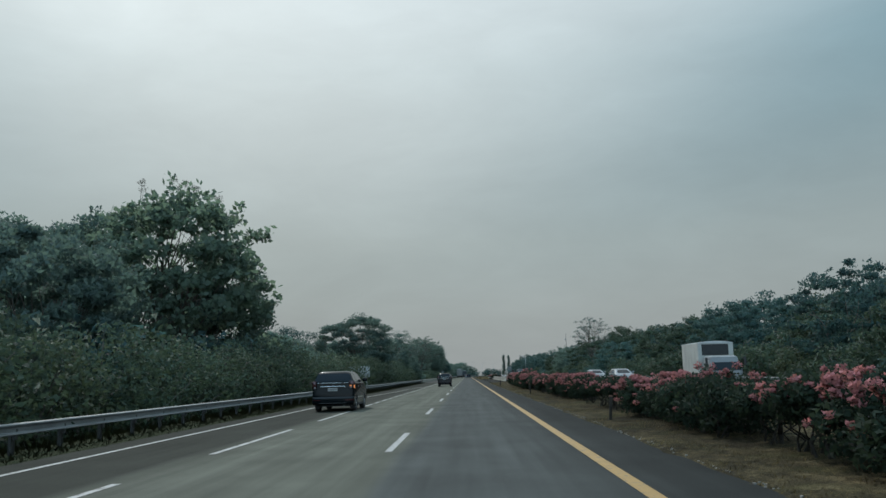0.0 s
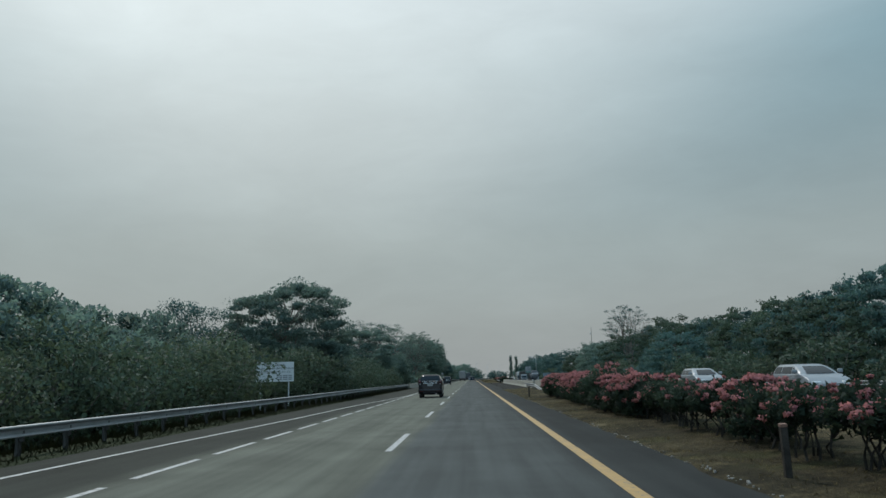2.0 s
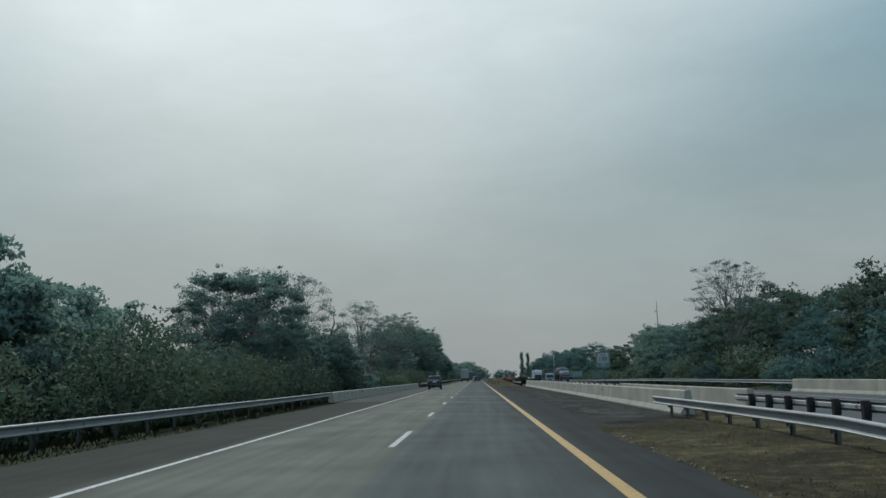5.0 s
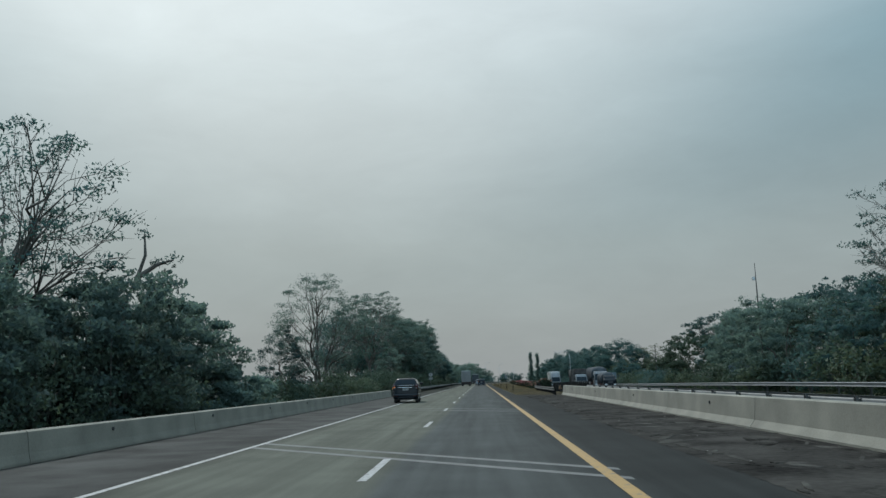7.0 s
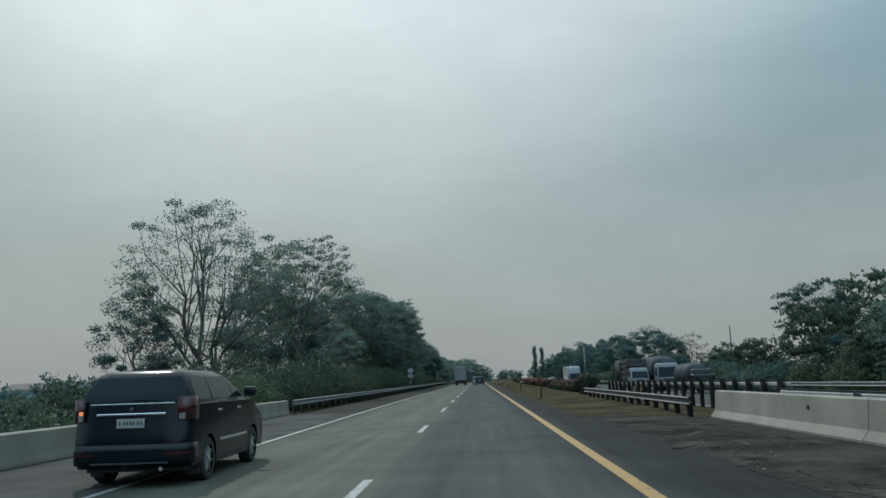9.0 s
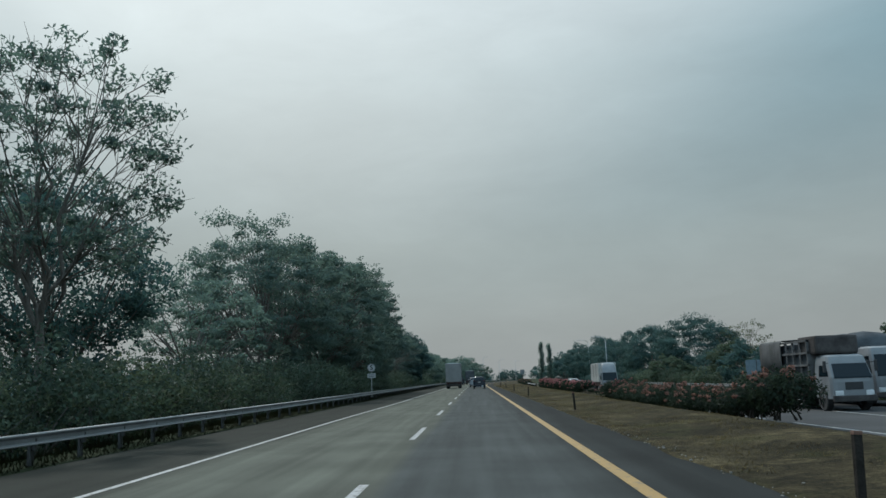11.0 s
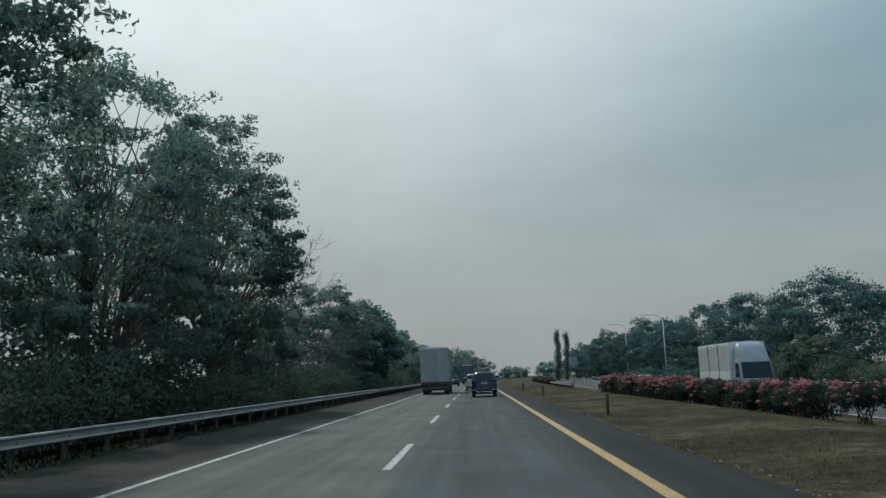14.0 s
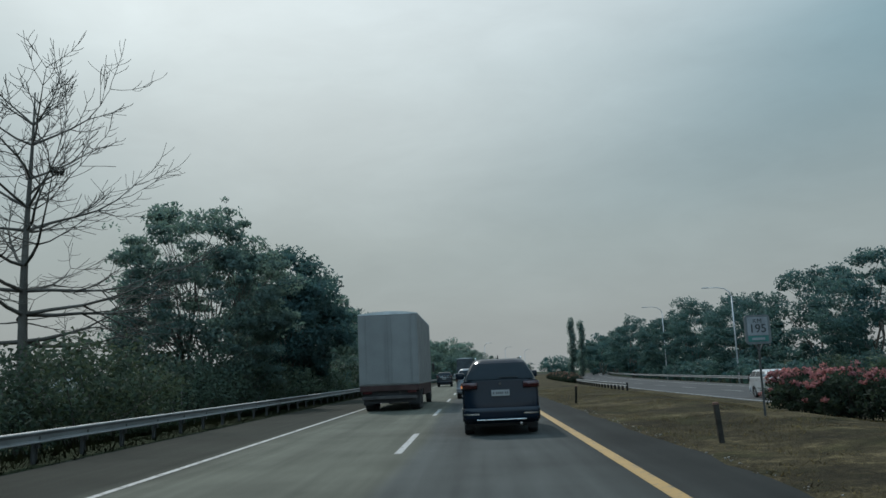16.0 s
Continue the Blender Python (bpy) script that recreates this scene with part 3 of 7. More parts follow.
XS = sorted(set([-2600, -1400, -700, -400, -260, -180, -130, -100, -80, -60, -50, -42, -35, -30, -26, -23, -20, -18, -16, -14.5, -13, -12, -11, -10.2, -9.6, -9.2, -8.9,
                 -8.75, -8.62, -8.5, -8.42, -8.34, -8.26, -8.15, -5, -2, 1, 2.8, 3.02, 3.12, 3.2, 3.28, 3.36, 3.44, 3.55, 3.75, 4.0, 4.3, 4.6, 5, 5.4, 5.8, 6.2, 6.6, 7, 7.4, 7.8, 8.2, 8.6, 9, 9.35, 9.69,
                 9.7, 10, 15, 20, 20.6, 21.2, 22, 24, 28, 33, 40, 48, 58, 70, 85, 110, 160, 240, 380, 650, 1300, 2600]))
YS = [-600, -200, -80, -40] + [-20 + 0.8 * k for k in range(538)] + [420, 430, 440, 450, 460, 470, 480, 490, 500, 520, 540, 560, 580, 600, 625, 650, 675, 700, 900, 1200, 2000, 3000]
bm = bmesh.new()
def grid_x(x, y):
    return x + bend(y) + widening(y) * smooth(5.0, 9.6, x)


grid = [[bm.verts.new((grid_x(x, y), y, ground_z(grid_x(x, y), y))) for x in XS] for y in YS]
for a, b in zip(grid, grid[1:]):
    for k in range(len(XS) - 1):
        bm.faces.new((a[k], a[k + 1], b[k + 1], b[k]))
tagged(part("ground", bm, DRY_GRASS, smooth=True), "dry brown mown grass verge and earth with green growth", "ground", kind="structure")



def left_edge(y):
    """The solid line on the left: wide for the joining lane, then drawn in."""
    return -7.5 + 0.95 * smooth(50, 84, y) + 1.33 * smooth(82, 116, y) - 0.2 * smooth(205, 250, y) + 0.2 * smooth(275, 300, y)


bm = bmesh.new()
ys = [-60, 0] + [20 * k for k in range(1, 20)] + YS[YS.index(420) - 1:-2]
ys[21] = 400.0
shift = [bend(y) for y in ys]
sweep(bm, [(-8.7, -0.03), (-8.6, 0.0), (-1.6, 0.0), (2.0, 0.0), (3.42, 0.0), (3.5, -0.05)], ys, shift)
sweep(bm, [(3.41, 0.001), (4.4, 0.001)], [131.0, 233.0])
tagged(part("road", bm, ASPHALT), "worn grey asphalt motorway carriageway with paler left lane", "road", kind="structure")
bm = bmesh.new()
sweep(bm, [(9.55, -0.06), (9.7, 0.0), (20.3, 0.0), (20.6, -0.06)], [-600, -100] + ys[1:], [0, 0] + [bend(y) + widening(y) for y in ys[1:]], [opposite_z(y) for y in [-600, -100] + ys[1:]])
tagged(part("opposite_road", bm, material("pale_asphalt", (0.05, 0.05, 0.05), spec=0.06, rough=0.85, vary=0.2, scale=0.4, fine=40)), "pale grey asphalt of the opposite carriageway", "road", kind="structure")


def strip(bm, x, y0, y1, w, z=0.005, x1=None):
    x1 = x if x1 is None else x1
    vs = [bm.verts.new(p) for p in ((x - w / 2, y0, z), (x + w / 2, y0, z), (x1 + w / 2, y1, z), (x1 - w / 2, y1, z))]
    bm.faces.new(vs)


bm = bmesh.new()
yy = -60
while yy < 600:
    strip(bm, 2.0 + bend(yy), yy, yy + 6, 0.2, x1=2.0 + bend(yy + 6))
    yy += 6
tagged(part("yellow_edge_line", bm, YELLOW_LINE), "worn solid yellow edge line painted on asphalt", "road marking", kind="structure")
bm = bmesh.new()
yy = -60
while yy < 600:
    strip(bm, left_edge(yy) + bend(yy), yy, yy + 3, 0.13, x1=left_edge(yy + 3) + bend(yy + 3))
    yy += 3
tagged(part("white_edge_line", bm, WHITE_LINE), "solid white edge line along the hard shoulder", "road marking", kind="structure")

DASHES = []
for a, b, n in ((15.7, 60.2, 3), (60.2, 101.6, 3), (101.6, 168.6, 5), (168.6, 196.3, 2), (196.3, 251.1, 4), (251.1, 318.6, 5), (318.6, 357.9, 3)):
    DASHES += [a + (b - a) * k / n for k in range(n)]
DASHES = [15.7 - 13.6 * k for k in (1, 2, 3)] + DASHES + [357.9 + 13.4 * k for k in range(16)]
lane = thing("lane_dashes", (0, 0, 0), "broken white lane line of long dashes", "road marking")
tagged(lane, kind="structure")
bm = bmesh.new()
strip(bm, 0, 0, 5.0, 0.14)
first_dash = part("dash", bm, WHITE_LINE, lane)
first_dash.matrix_basis = Matrix.Translation((-1.6, DASHES[0], 0))
for y in DASHES[1:]:
    ob = shared("dash", first_dash.data, lane, Matrix.Translation((-1.6 + bend(y), y, 0)) @ Matrix.Rotation(-(bend(y + 5) - bend(y)) / 5, 4, "Z"))
    if 130 < y < 236:                  # shorter on the bridge
        ob.scale = (1, 0.68, 1)
taper = thing("merge_dashes", (0, 0, 0), "short white dashes where the joining lane ends", "road marking")
tagged(taper, kind="structure")
bm = bmesh.new()
strip(bm, 0, 0, 3.0, 0.13)
first_dash = part("dash", bm, WHITE_LINE, taper)
first_dash.matrix_basis = Matrix.Translation((-5.1, 40.4, 0))
for k in range(1, 19):
    shared("dash", first_dash.data, taper, Matrix.Translation((-5.1, 40.4 + 4.0 * k, 0)))
for k in range(6):
    ob = shared("dash", first_dash.data, taper, Matrix.Translation((-5.05, -30 + 11.5 * k, 0)))
    ob.scale = (1, 2.4, 1)
bm = bmesh.new()
strip(bm, 10.2, -300, 700, 0.14, z=0.006)
strip(bm, 18.0, -300, 700, 0.14, z=0.006)
bmesh.ops.subdivide_edges(bm, edges=[e for e in bm.edges if e.calc_length() > 10], cuts=60)
for v in bm.verts:
    v.co.z += opposite_z(v.co.y)
    v.co.x += bend(v.co.y) + widening(v.co.y)
tagged(part("opposite_edge_line", bm, WHITE_LINE), "white edge lines of the opposite carriageway", "road marking", kind="structure")
opp = thing("opposite_dashes", (0, 0, 0), "broken white lane line of the opposite carriageway", "road marking")
tagged(opp, kind="structure")
first_dash = shared("dash", lane.children[0].data, opp, Matrix.Translation((14.1, 0, 0.006)))
for k in range(1, 46):
    shared("dash", first_dash.data, opp, Matrix.Translation((14.1 + bend(13 * k) + widening(13 * k), 13 * k, opposite_z(13 * k) + 0.008)))

# bridge deck: dirty concrete strip beside the shoulder, and the deck's joints
bm = bmesh.new()
yy, pr = 133.0, []
while yy <= 231:
    pr.append((yy, 3.82 + 0.16 * noise.noise((yy * 0.35, 0, 0)) + 0.08 * noise.noise((yy * 1.7, 2, 0)) + 0.06 * noise.noise((yy * 5.1, 4, 0))))
    yy += 0.16
rows = [[bm.verts.new((x, y, 0.006 if k == 0 else 0.012)) for k, x in enumerate((x0, 4.8, 6.9))] for y, x0 in pr]
for a, b in zip(rows, rows[1:]):
    for k in range(2):
        bm.faces.new((a[k], a[k + 1], b[k + 1], b[k]))
tagged(part("deck_verge", bm, DIRTY_CONCRETE), "dark dirty concrete strip with silt and litter beside the barrier", "bridge deck", kind="structure")
bm = bmesh.new()
rr = random.Random(41)
for k in range(420):                 # cracked crusts of dried silt on the deck
    y = rr.uniform(139.5, 226)
    x = 3.9 + 2.9 * rr.random() ** (0.7 if k % 2 else 1.6)
    a, b, turn = 0.04 + 0.3 * rr.random() ** 2, 0.1 + 1.1 * rr.random() ** 2, rr.uniform(-0.6, 0.6)
    ring = []
    for j in range(7):
        u = 2 * math.pi * j / 7
        px, py = a * math.cos(u) * rr.uniform(0.4, 1.3), b * math.sin(u) * rr.uniform(0.4, 1.3)
        ring.append((x + px * math.cos(turn) - py * math.sin(turn), y + px * math.sin(turn) + py * math.cos(turn)))
    top_z = 0.0135 + 0.012 * rr.random() ** 2
    lo_, hi_ = [bm.verts.new((px, py, 0.008)) for px, py in ring], [bm.verts.new((px * 0.94 + x * 0.06, py * 0.94 + y * 0.06, top_z)) for px, py in ring]
    bm.faces.new(hi_)
    for j in range(7):
        bm.faces.new((lo_[j], lo_[(j + 1) % 7], hi_[(j + 1) % 7], hi_[j]))
tagged(part("silt_crust", bm, CRUST), "flaky dark crusts of dried silt on the bridge deck", "silt", kind="stuff")
bm = bmesh.new()
rows = []
yy = 163.5
while yy < 240:
    w = 0.10 + 0.08 * noise.noise((yy * 0.6, 9, 0)) + 0.05 * noise.noise((yy * 3.1, 5, 0))
    rows.append([bm.verts.new((x, yy, 0.005)) for x in (-8.86, -8.84 + max(0.03, w))])
    yy += 0.3
for a, b in zip(rows, rows[1:]):
    bm.faces.new((a[0], a[1], b[1], b[0]))
tagged(part("gutter_silt", bm, CRUST), "dark line of silt along the foot of the parapet", "silt", kind="structure")
bm = bmesh.new()                     # paler shoulder of the bridge deck
rows = [[bm.verts.new((x, 163.6 + 2 * k, 0.0025)) for x in (-8.83, left_edge(163.6 + 2 * k) - 0.12)] for k in range(39)]
for a, b in zip(rows, rows[1:]):
    bm.faces.new((a[0], a[1], b[1], b[0]))
tagged(part("deck_shoulder", bm, DECK_PALE), "paler brown-grey asphalt shoulder on the bridge deck", "bridge deck", kind="structure")
deck = thing("deck_joints", (0, 0, 0), "pale transverse expansion joints in the bridge deck", "joint")
tagged(deck, kind="structure")
SLOPE = 1.0     # the joints run askew
for y in (155.9, 168.5, 169.7, 193.2, 195.7):
    bm = bmesh.new()
    vs = []
    for x in (-5.25, 2.25):
        dy = -SLOPE * (x - 2.0)
        vs.append([bm.verts.new((x, y + dy - 0.16, 0.003)), bm.verts.new((x, y + dy + 0.16, 0.003))])
    bm.faces.new((vs[0][0], vs[1][0], vs[1][1], vs[0][1]))
    part("joint", bm, JOINT, deck)


# ---- concrete barriers ----
def barrier(name, x, y0, y1, face, height, label, piece=10.0, holes=(), foot=0.30):
    """A wall of sloped-foot concrete pieces. face: +1 shows its slope to +x."""
    top = thing(name, (x, y0, 0), label, "concrete barrier")
    half = [(0.0, 0.0), (foot, 0.0), (foot, 0.05), (0.165, 0.22), (0.115, height - 0.03), (0.07, height), (-0.07, height), (-0.10, height - 0.03), (-0.14, 0.3), (-0.2, 0.0)]
    n = max(1, round((y1 - y0) / piece))
    ln = (y1 - y0) / n
    bm = bmesh.new()
    rings = [[(face * px, yy, pz) for px, pz in half[1:]] for yy in (0.015, ln - 0.015)]
    loft(bm, rings)
    bmesh.ops.recalc_face_normals(bm, faces=bm.faces)
    me = None
    for k in range(n):
        if me is None:
            ob = part("segment", bm, CONCRETE, top)
            me = ob.data
        else:
            shared("segment", me, top, Matrix.Translation((0, k * ln, 0)))
    # dark discs on the face stand in for the shade inside each hole
    for hy, hz in holes:
        b2 = bmesh.new()
        cylinder(b2, (face * 0.135, hy - y0, hz), "x", 0.045, 0.06, 12)
        part("drain_hole", b2, HOLE, top, "dark round drain hole")
    return top


HOLE = material("dark_hole", (0.02, 0.02, 0.02), rough=1.0, vary=0.2)
barrier("concrete_barrier", -9.05, 163.2, 240.0, 1, 0.66, "grey concrete parapet on the bridge with drain holes", holes=[(169 + 7.6 * k, 0.48) for k in range(9)], foot=0.20)
barrier("concrete_barrier", 7.25, 139.0, 226.5, -1, 0.80, "pale stained concrete barrier beside the dirty deck strip", holes=[(157 + 12.5 * k, 0.55) for k in range(6)])
barrier("concrete_barrier", 9.3, 139.0, 163.5, 1, 0.80, "grey concrete barrier of the opposite carriageway")
barrier("concrete_barrier", 20.6, 120.0, 165.0, -1, 0.80, "grey concrete parapet on the far side of the opposite carriageway")


# ---- guardrails ----
W_BEAM = [(0.0, 0.118), (0.045, 0.116), (0.075, 0.105), (0.083, 0.088), (0.078, 0.072), (0.03, 0.045), (0.006, 0.025), (0.002, -0.055), (0.012, -0.066), (0.068, -0.082), (0.083, -0.096), (0.076, -0.111), (0.04, -0.119), (0.0, -0.121)]


def guardrail(name, x, y0, y1, face, top_z, label, spacing=2.0, base=None, ends=(False, False), wander=0.0, old=False, dull=False):
    """A W-beam rail on steel posts. face: the side that the beam is on. ends: whether the rail dips to the ground
    there. dull: steel darkened for shade.
    """
    g = thing(name, (0, 0, 0), label, "guardrail")
    n = int((y1 - y0) / 4.0)
    zc = top_z - 0.118
    base = base or (lambda y: 0.0)

    def line(y):
        dip = 0.0
        if ends[0]:
            dip += (zc - 0.10) * (1 - smooth(y0, y0 + 11, y))
        if ends[1]:
            dip += (zc - 0.10) * smooth(y1 - 11, y1, y)
        return x + bend(y) + (widening(y) if x > 12 else 0) + wander * noise.noise((y * 0.03, 1.0, 2.0)), base(y) + zc - dip

    for k in range(n):
        a, b = y0 + (y1 - y0) * k / n, y0 + (y1 - y0) * (k + 1) / n
        bm = bmesh.new()
        yy_ = [a, (a + b) / 2, b + 0.12]
        pos = [line(v) for v in yy_]
        sweep(bm, [(face * (px + 0.10), pz) for px, pz in W_BEAM], yy_, [p[0] for p in pos], [p[1] for p in pos])
        r = part("beam", bm, SHADED_STEEL if dull else GALVANISED, g)
        sol = r.modifiers.new("thickness", "SOLIDIFY")
        sol.thickness = 0.004
    bm = boxes((-0.03, 0.03, 0.062, 0.07, -0.5, 0.0), (-0.03, 0.03, -0.07, -0.062, -0.5, 0.0), (-0.004, 0.004, -0.062, 0.062, -0.5, 0.0))
    if old:
        bm = boxes((-0.075, 0.075, -0.075, 0.075, -0.5, 0.03), bevel=0.01)
    box(bm, min(0.031 * face, 0.105 * face), max(0.031 * face, 0.105 * face), -0.04, 0.04, -0.20, -0.03)
    me = None
    m = int((y1 - y0) / spacing)
    for k in range(m):
        y = y0 + 0.6 + spacing * k
        lx, lz = line(y)
        at = Matrix.Translation((lx, y, lz + 0.10)) @ Matrix.Diagonal((1, 1, (lz + 0.10 - base(y) + 0.15) / 0.5, 1))
        if lz - base(y) < 0.22:
            continue
        if me is None:
            ob = part("post", bm, BACKLIT_POST if old else POST_STEEL, g)
            me = ob.data
            ob.matrix_basis = at
        else:
            shared("post", me, g, at)
    return g


guardrail("guardrail", -9.25, -40, 163.0, 1, 0.66, "galvanised steel W-beam guardrail on steel posts beside the shoulder", wander=0.3)
guardrail("guardrail", -8.75, 240.0, 620.0, 1, 0.66, "galvanised steel W-beam guardrail before dark bushes", wander=0.25)
guardrail("guardrail", 6.35, 115.0, 139.5, -1, 0.62, "galvanised guardrail that dips into the grass before the barrier", ends=(True, False), spacing=2.0)
guardrail("guardrail", 6.5, 226.5, 250.8, -1, 0.62, "guardrail in shade-darkened steel on thick posts ending in the dry grass", spacing=1.6, old=True, dull=True)
guardrail("guardrail", 8.7, 117.0, 139.0, 1, 0.66, "old guardrail on thick dark posts seen from behind", spacing=1.5, old=True)
guardrail("guardrail", 9.3, 226.5, 261.0, 1, 1.12, "old guardrail on thick dark posts seen from behind", spacing=1.5, old=True, base=opposite_z)
guardrail("guardrail", 9.0, 163.8, 226.5, 1, 0.80, "galvanised guardrail along the opposite bridge edge", spacing=3.0)
guardrail("guardrail", 9.6, 163.8, 226.5, -1, 0.60, "lower guardrail along the opposite bridge edge", spacing=3.0)
guardrail("guardrail", 21.0, -60, 120.0, -1, 0.72, "galvanised guardrail on the far side of the opposite carriageway", spacing=4.0)
guardrail("guardrail", 21.0, 165.0, 640.0, -1, 0.72, "galvanised guardrail on the far side of the opposite carriageway", spacing=4.0, base=opposite_z)
guardrail("guardrail", 11.8, 408.0, 446.0, -1, 0.62, "guardrail on thick posts in the middle of the median", spacing=2.0, old=True, base=lambda y: opposite_z(y) * 0.7)

# ---- trees and bushes ----
def tree_thing(x, y, label, group=""):
    return thing("tree", (x, y, ground_z(x, y) - 0.1), label, "tree", group)


def broad_tree(x, y, h, r, seed, label, lobes=60, per=170, leaf=(0.32, 0.18), mat=None, low=0.35, base=0.28, airy=0.0, lobe_r=0.30, trunk=None, zmul=1.0, bark=None, flat=0.6, mains=6, skirt=0.75, inner=1.0, shoulder=0.0):
    """A spreading tree: trunk and limbs, and a crown of many leafy clumps with gaps."""
    rng = np.random.default_rng(seed)
    t = tree_thing(x, y, label)
    z0 = t.location.z
    h = h - z0
    rz = h * (1 - base) / 2 * zmul
    zc = h - rz
    cs = lobes_in(rng, lobes, r * 0.88, zc, rz * (1 - lobe_r * 0.35), low, uneven=0.11 if airy < 0.3 else 0.13)
    if airy < 0.3:
        down = np.clip((zc - cs[:, 2]) / rz, 0, 1)[:, None]
        cs[:, :2] *= 1 + skirt * (1 / np.sqrt(1 - (0.93 * down) ** 2) - 1)      # leafy down to the ground
        wide = np.linalg.norm(cs[:, :2], axis=1)[:, None]
        cs[:, :2] *= np.minimum(1, 0.92 * r / np.maximum(wide, 0.01))
    if shoulder:                        # blunt-topped: the upper clumps spread
        up = np.clip((cs[:, 2] - zc) / rz, 0, 1)[:, None]
        cs[:, :2] *= 1 + shoulder * (1 / np.sqrt(1 - (0.92 * up) ** 2) - 1)
        wide = np.linalg.norm(cs[:, :2], axis=1)[:, None]
        cs[:, :2] *= np.minimum(1, 0.92 * r / np.maximum(wide, 0.01))
    rad = r * lobe_r * rng.uniform(0.5, 1.25, lobes)
    pts = fill_lobes(rng, cs, rad, per, flat)
    if inner < 1:                       # few leaves in the shaded heart of the crown
        deep = np.linalg.norm((pts[:, :3] - [0, 0, zc]) / [r, r, rz], axis=1) < 0.62
        pts = pts[~deep | (rng.uniform(size=len(pts)) < inner)]
    if airy < 0.3 and lobes >= 60:      # leafy sprays that stick out of the crown
        tips = cs[rng.integers(0, lobes, lobes * 2)]
        tips = (tips - [0, 0, zc]) * rng.uniform(1.0, 1.09, (lobes * 2, 1)) + [0, 0, zc] + np.clip(rng.normal(size=(lobes * 2, 3)), -1.2, 1.2) * r * 0.08
        pts = np.concatenate([pts, fill_lobes(rng, tips, r * 0.10 * rng.uniform(0.6, 1.4, lobes * 2), int(per * 0.11), 0.5)])
    if airy:
        keep = rng.uniform(size=len(pts)) > airy
        pts = pts[keep]
    if x < 0 and y < 400:               # clear of the road
        pts = pts[(pts[:, 0] + x < -10.0) | (pts[:, 2] + z0 > 3.6)]
    near = -60 < x < 0 and y < 420
    me = leaf_mesh("crown", rng, pts, mat or LEAF, *leaf, sides=4 if leaf[0] > 0.45 and near else 3)
    crown = new("crown", me)
    crown.parent = t
    bm = bmesh.new()
    pick = cs if (airy > 0.3 or near) else cs[:14]
    fork = (rng.uniform(-0.3, 0.3), rng.uniform(-0.3, 0.3), max(0.5, h * base * 0.9))
    limbs(bm, rng, (0, 0, -0.4), fork, pick, trunk or 0.02 * h, mains=mains + (3 if airy > 0.3 else 0), twigs=4 if airy > 0.3 else 0)
    part("trunk", bm, bark or BARK, t, smooth=True)
    return t


def bare_tree(x, y, h, seed, label, spread=0.37, tiers=9):
    """A leafless tree: a straight stem and tiers of level branches that rise at their tips, with fine twigs."""
    rng = np.random.default_rng(seed)
    t = tree_thing(x, y, label)
    bm = bmesh.new()
    stem = [(0.02 * k + 0.06 * math.sin(k * 0.9), 0.08 * math.cos(k), h * k / 8) for k in range(9)]
    tube(bm, stem, [0.23 - 0.026 * k for k in range(9)], n=8)
    bb = bmesh.new()

    def grow(p, d, length, r, depth, rise):
        pts, rad = [tuple(p)], [r]
        steps = 5 if depth == 2 else 4
        q = np.array(p)
        for k in range(steps):
            d = d + rng.normal(size=3) * 0.11 + np.array([0, 0, rise * (k - 0.5)])
            d = d / np.linalg.norm(d)
            q = q + d * length / steps
            pts.append(tuple(q))
            rad.append(max(0.010, r * (1 - 0.82 * (k + 1) / steps)))
            if depth and k >= 1:
                for side in (-1, 1):
                    sd = d + side * np.array([-d[1], d[0], 0]) * rng.uniform(0.5, 1.0) + rng.normal(size=3) * 0.3
                    grow(q, sd / np.linalg.norm(sd), length * rng.uniform(0.3, 0.5), max(0.013, rad[-1] * 0.7), depth - 1, rise)
        tube(bb, pts, rad, n=5 if depth else 3)

    for k in range(tiers):
        u = k / (tiers - 1)
        z = h * (0.33 + 0.59 * u) + (rng.uniform(-0.35, 0.35) if k else 0.0)
        s0 = np.interp(z, [h * j / 8 for j in range(9)], range(9))
        foot = (0.02 * s0 + 0.06 * math.sin(s0 * 0.9), 0.08 * math.cos(s0), z)
        for j in range(4 if k % 3 else 3):
            a = k * 0.9 + j * 1.6 + rng.uniform(-0.6, 0.6)
            ln = h * spread * (1.05 - 0.55 * u ** 2) * rng.uniform(0.6, 1.15)
            grow(foot, np.array([math.cos(a), math.sin(a), 0.6 * u + rng.uniform(-0.1, 0.22)]), ln, 0.085 - 0.045 * u, 2, 0.05 + 0.06 * u)
    tube(bb, [(0.13, 0, h * 0.72), (0.7, -0.05, h * 0.755), (1.15, -0.1, h * 0.77), (1.9, -0.1, h * 0.80)], [0.045, 0.035, 0.028, 0.01], n=5)
    part("trunk", bm, DARK_BARK, t, smooth=True)
    part("branchwork", bb, DARK_BARK, t, smooth=True)
    nest = thing("nest", (x + 1.15, y - 0.1, t.location.z + h * 0.77), "small dark nest of twigs on a bare branch", "nest")
    bm = bmesh.new()
    for k in range(70):
        a, e = rng.uniform(0, 6.28), rng.uniform(-0.9, 0.5)
        p = np.array([math.cos(a) * math.cos(e), math.sin(a) * math.cos(e), math.sin(e) + 0.62]) * [0.2, 0.2, 0.19]
        d = np.array([-math.sin(a), math.cos(a), rng.uniform(-0.5, 0.5)]) * 0.13
        tube(bm, [tuple(p - d), tuple(p * [1.08, 1.08, 1]), tuple(p + d)], [0.012, 0.02, 0.008], n=3)
    part("twig_cup", bm, DARK_STEM, nest)
    return t


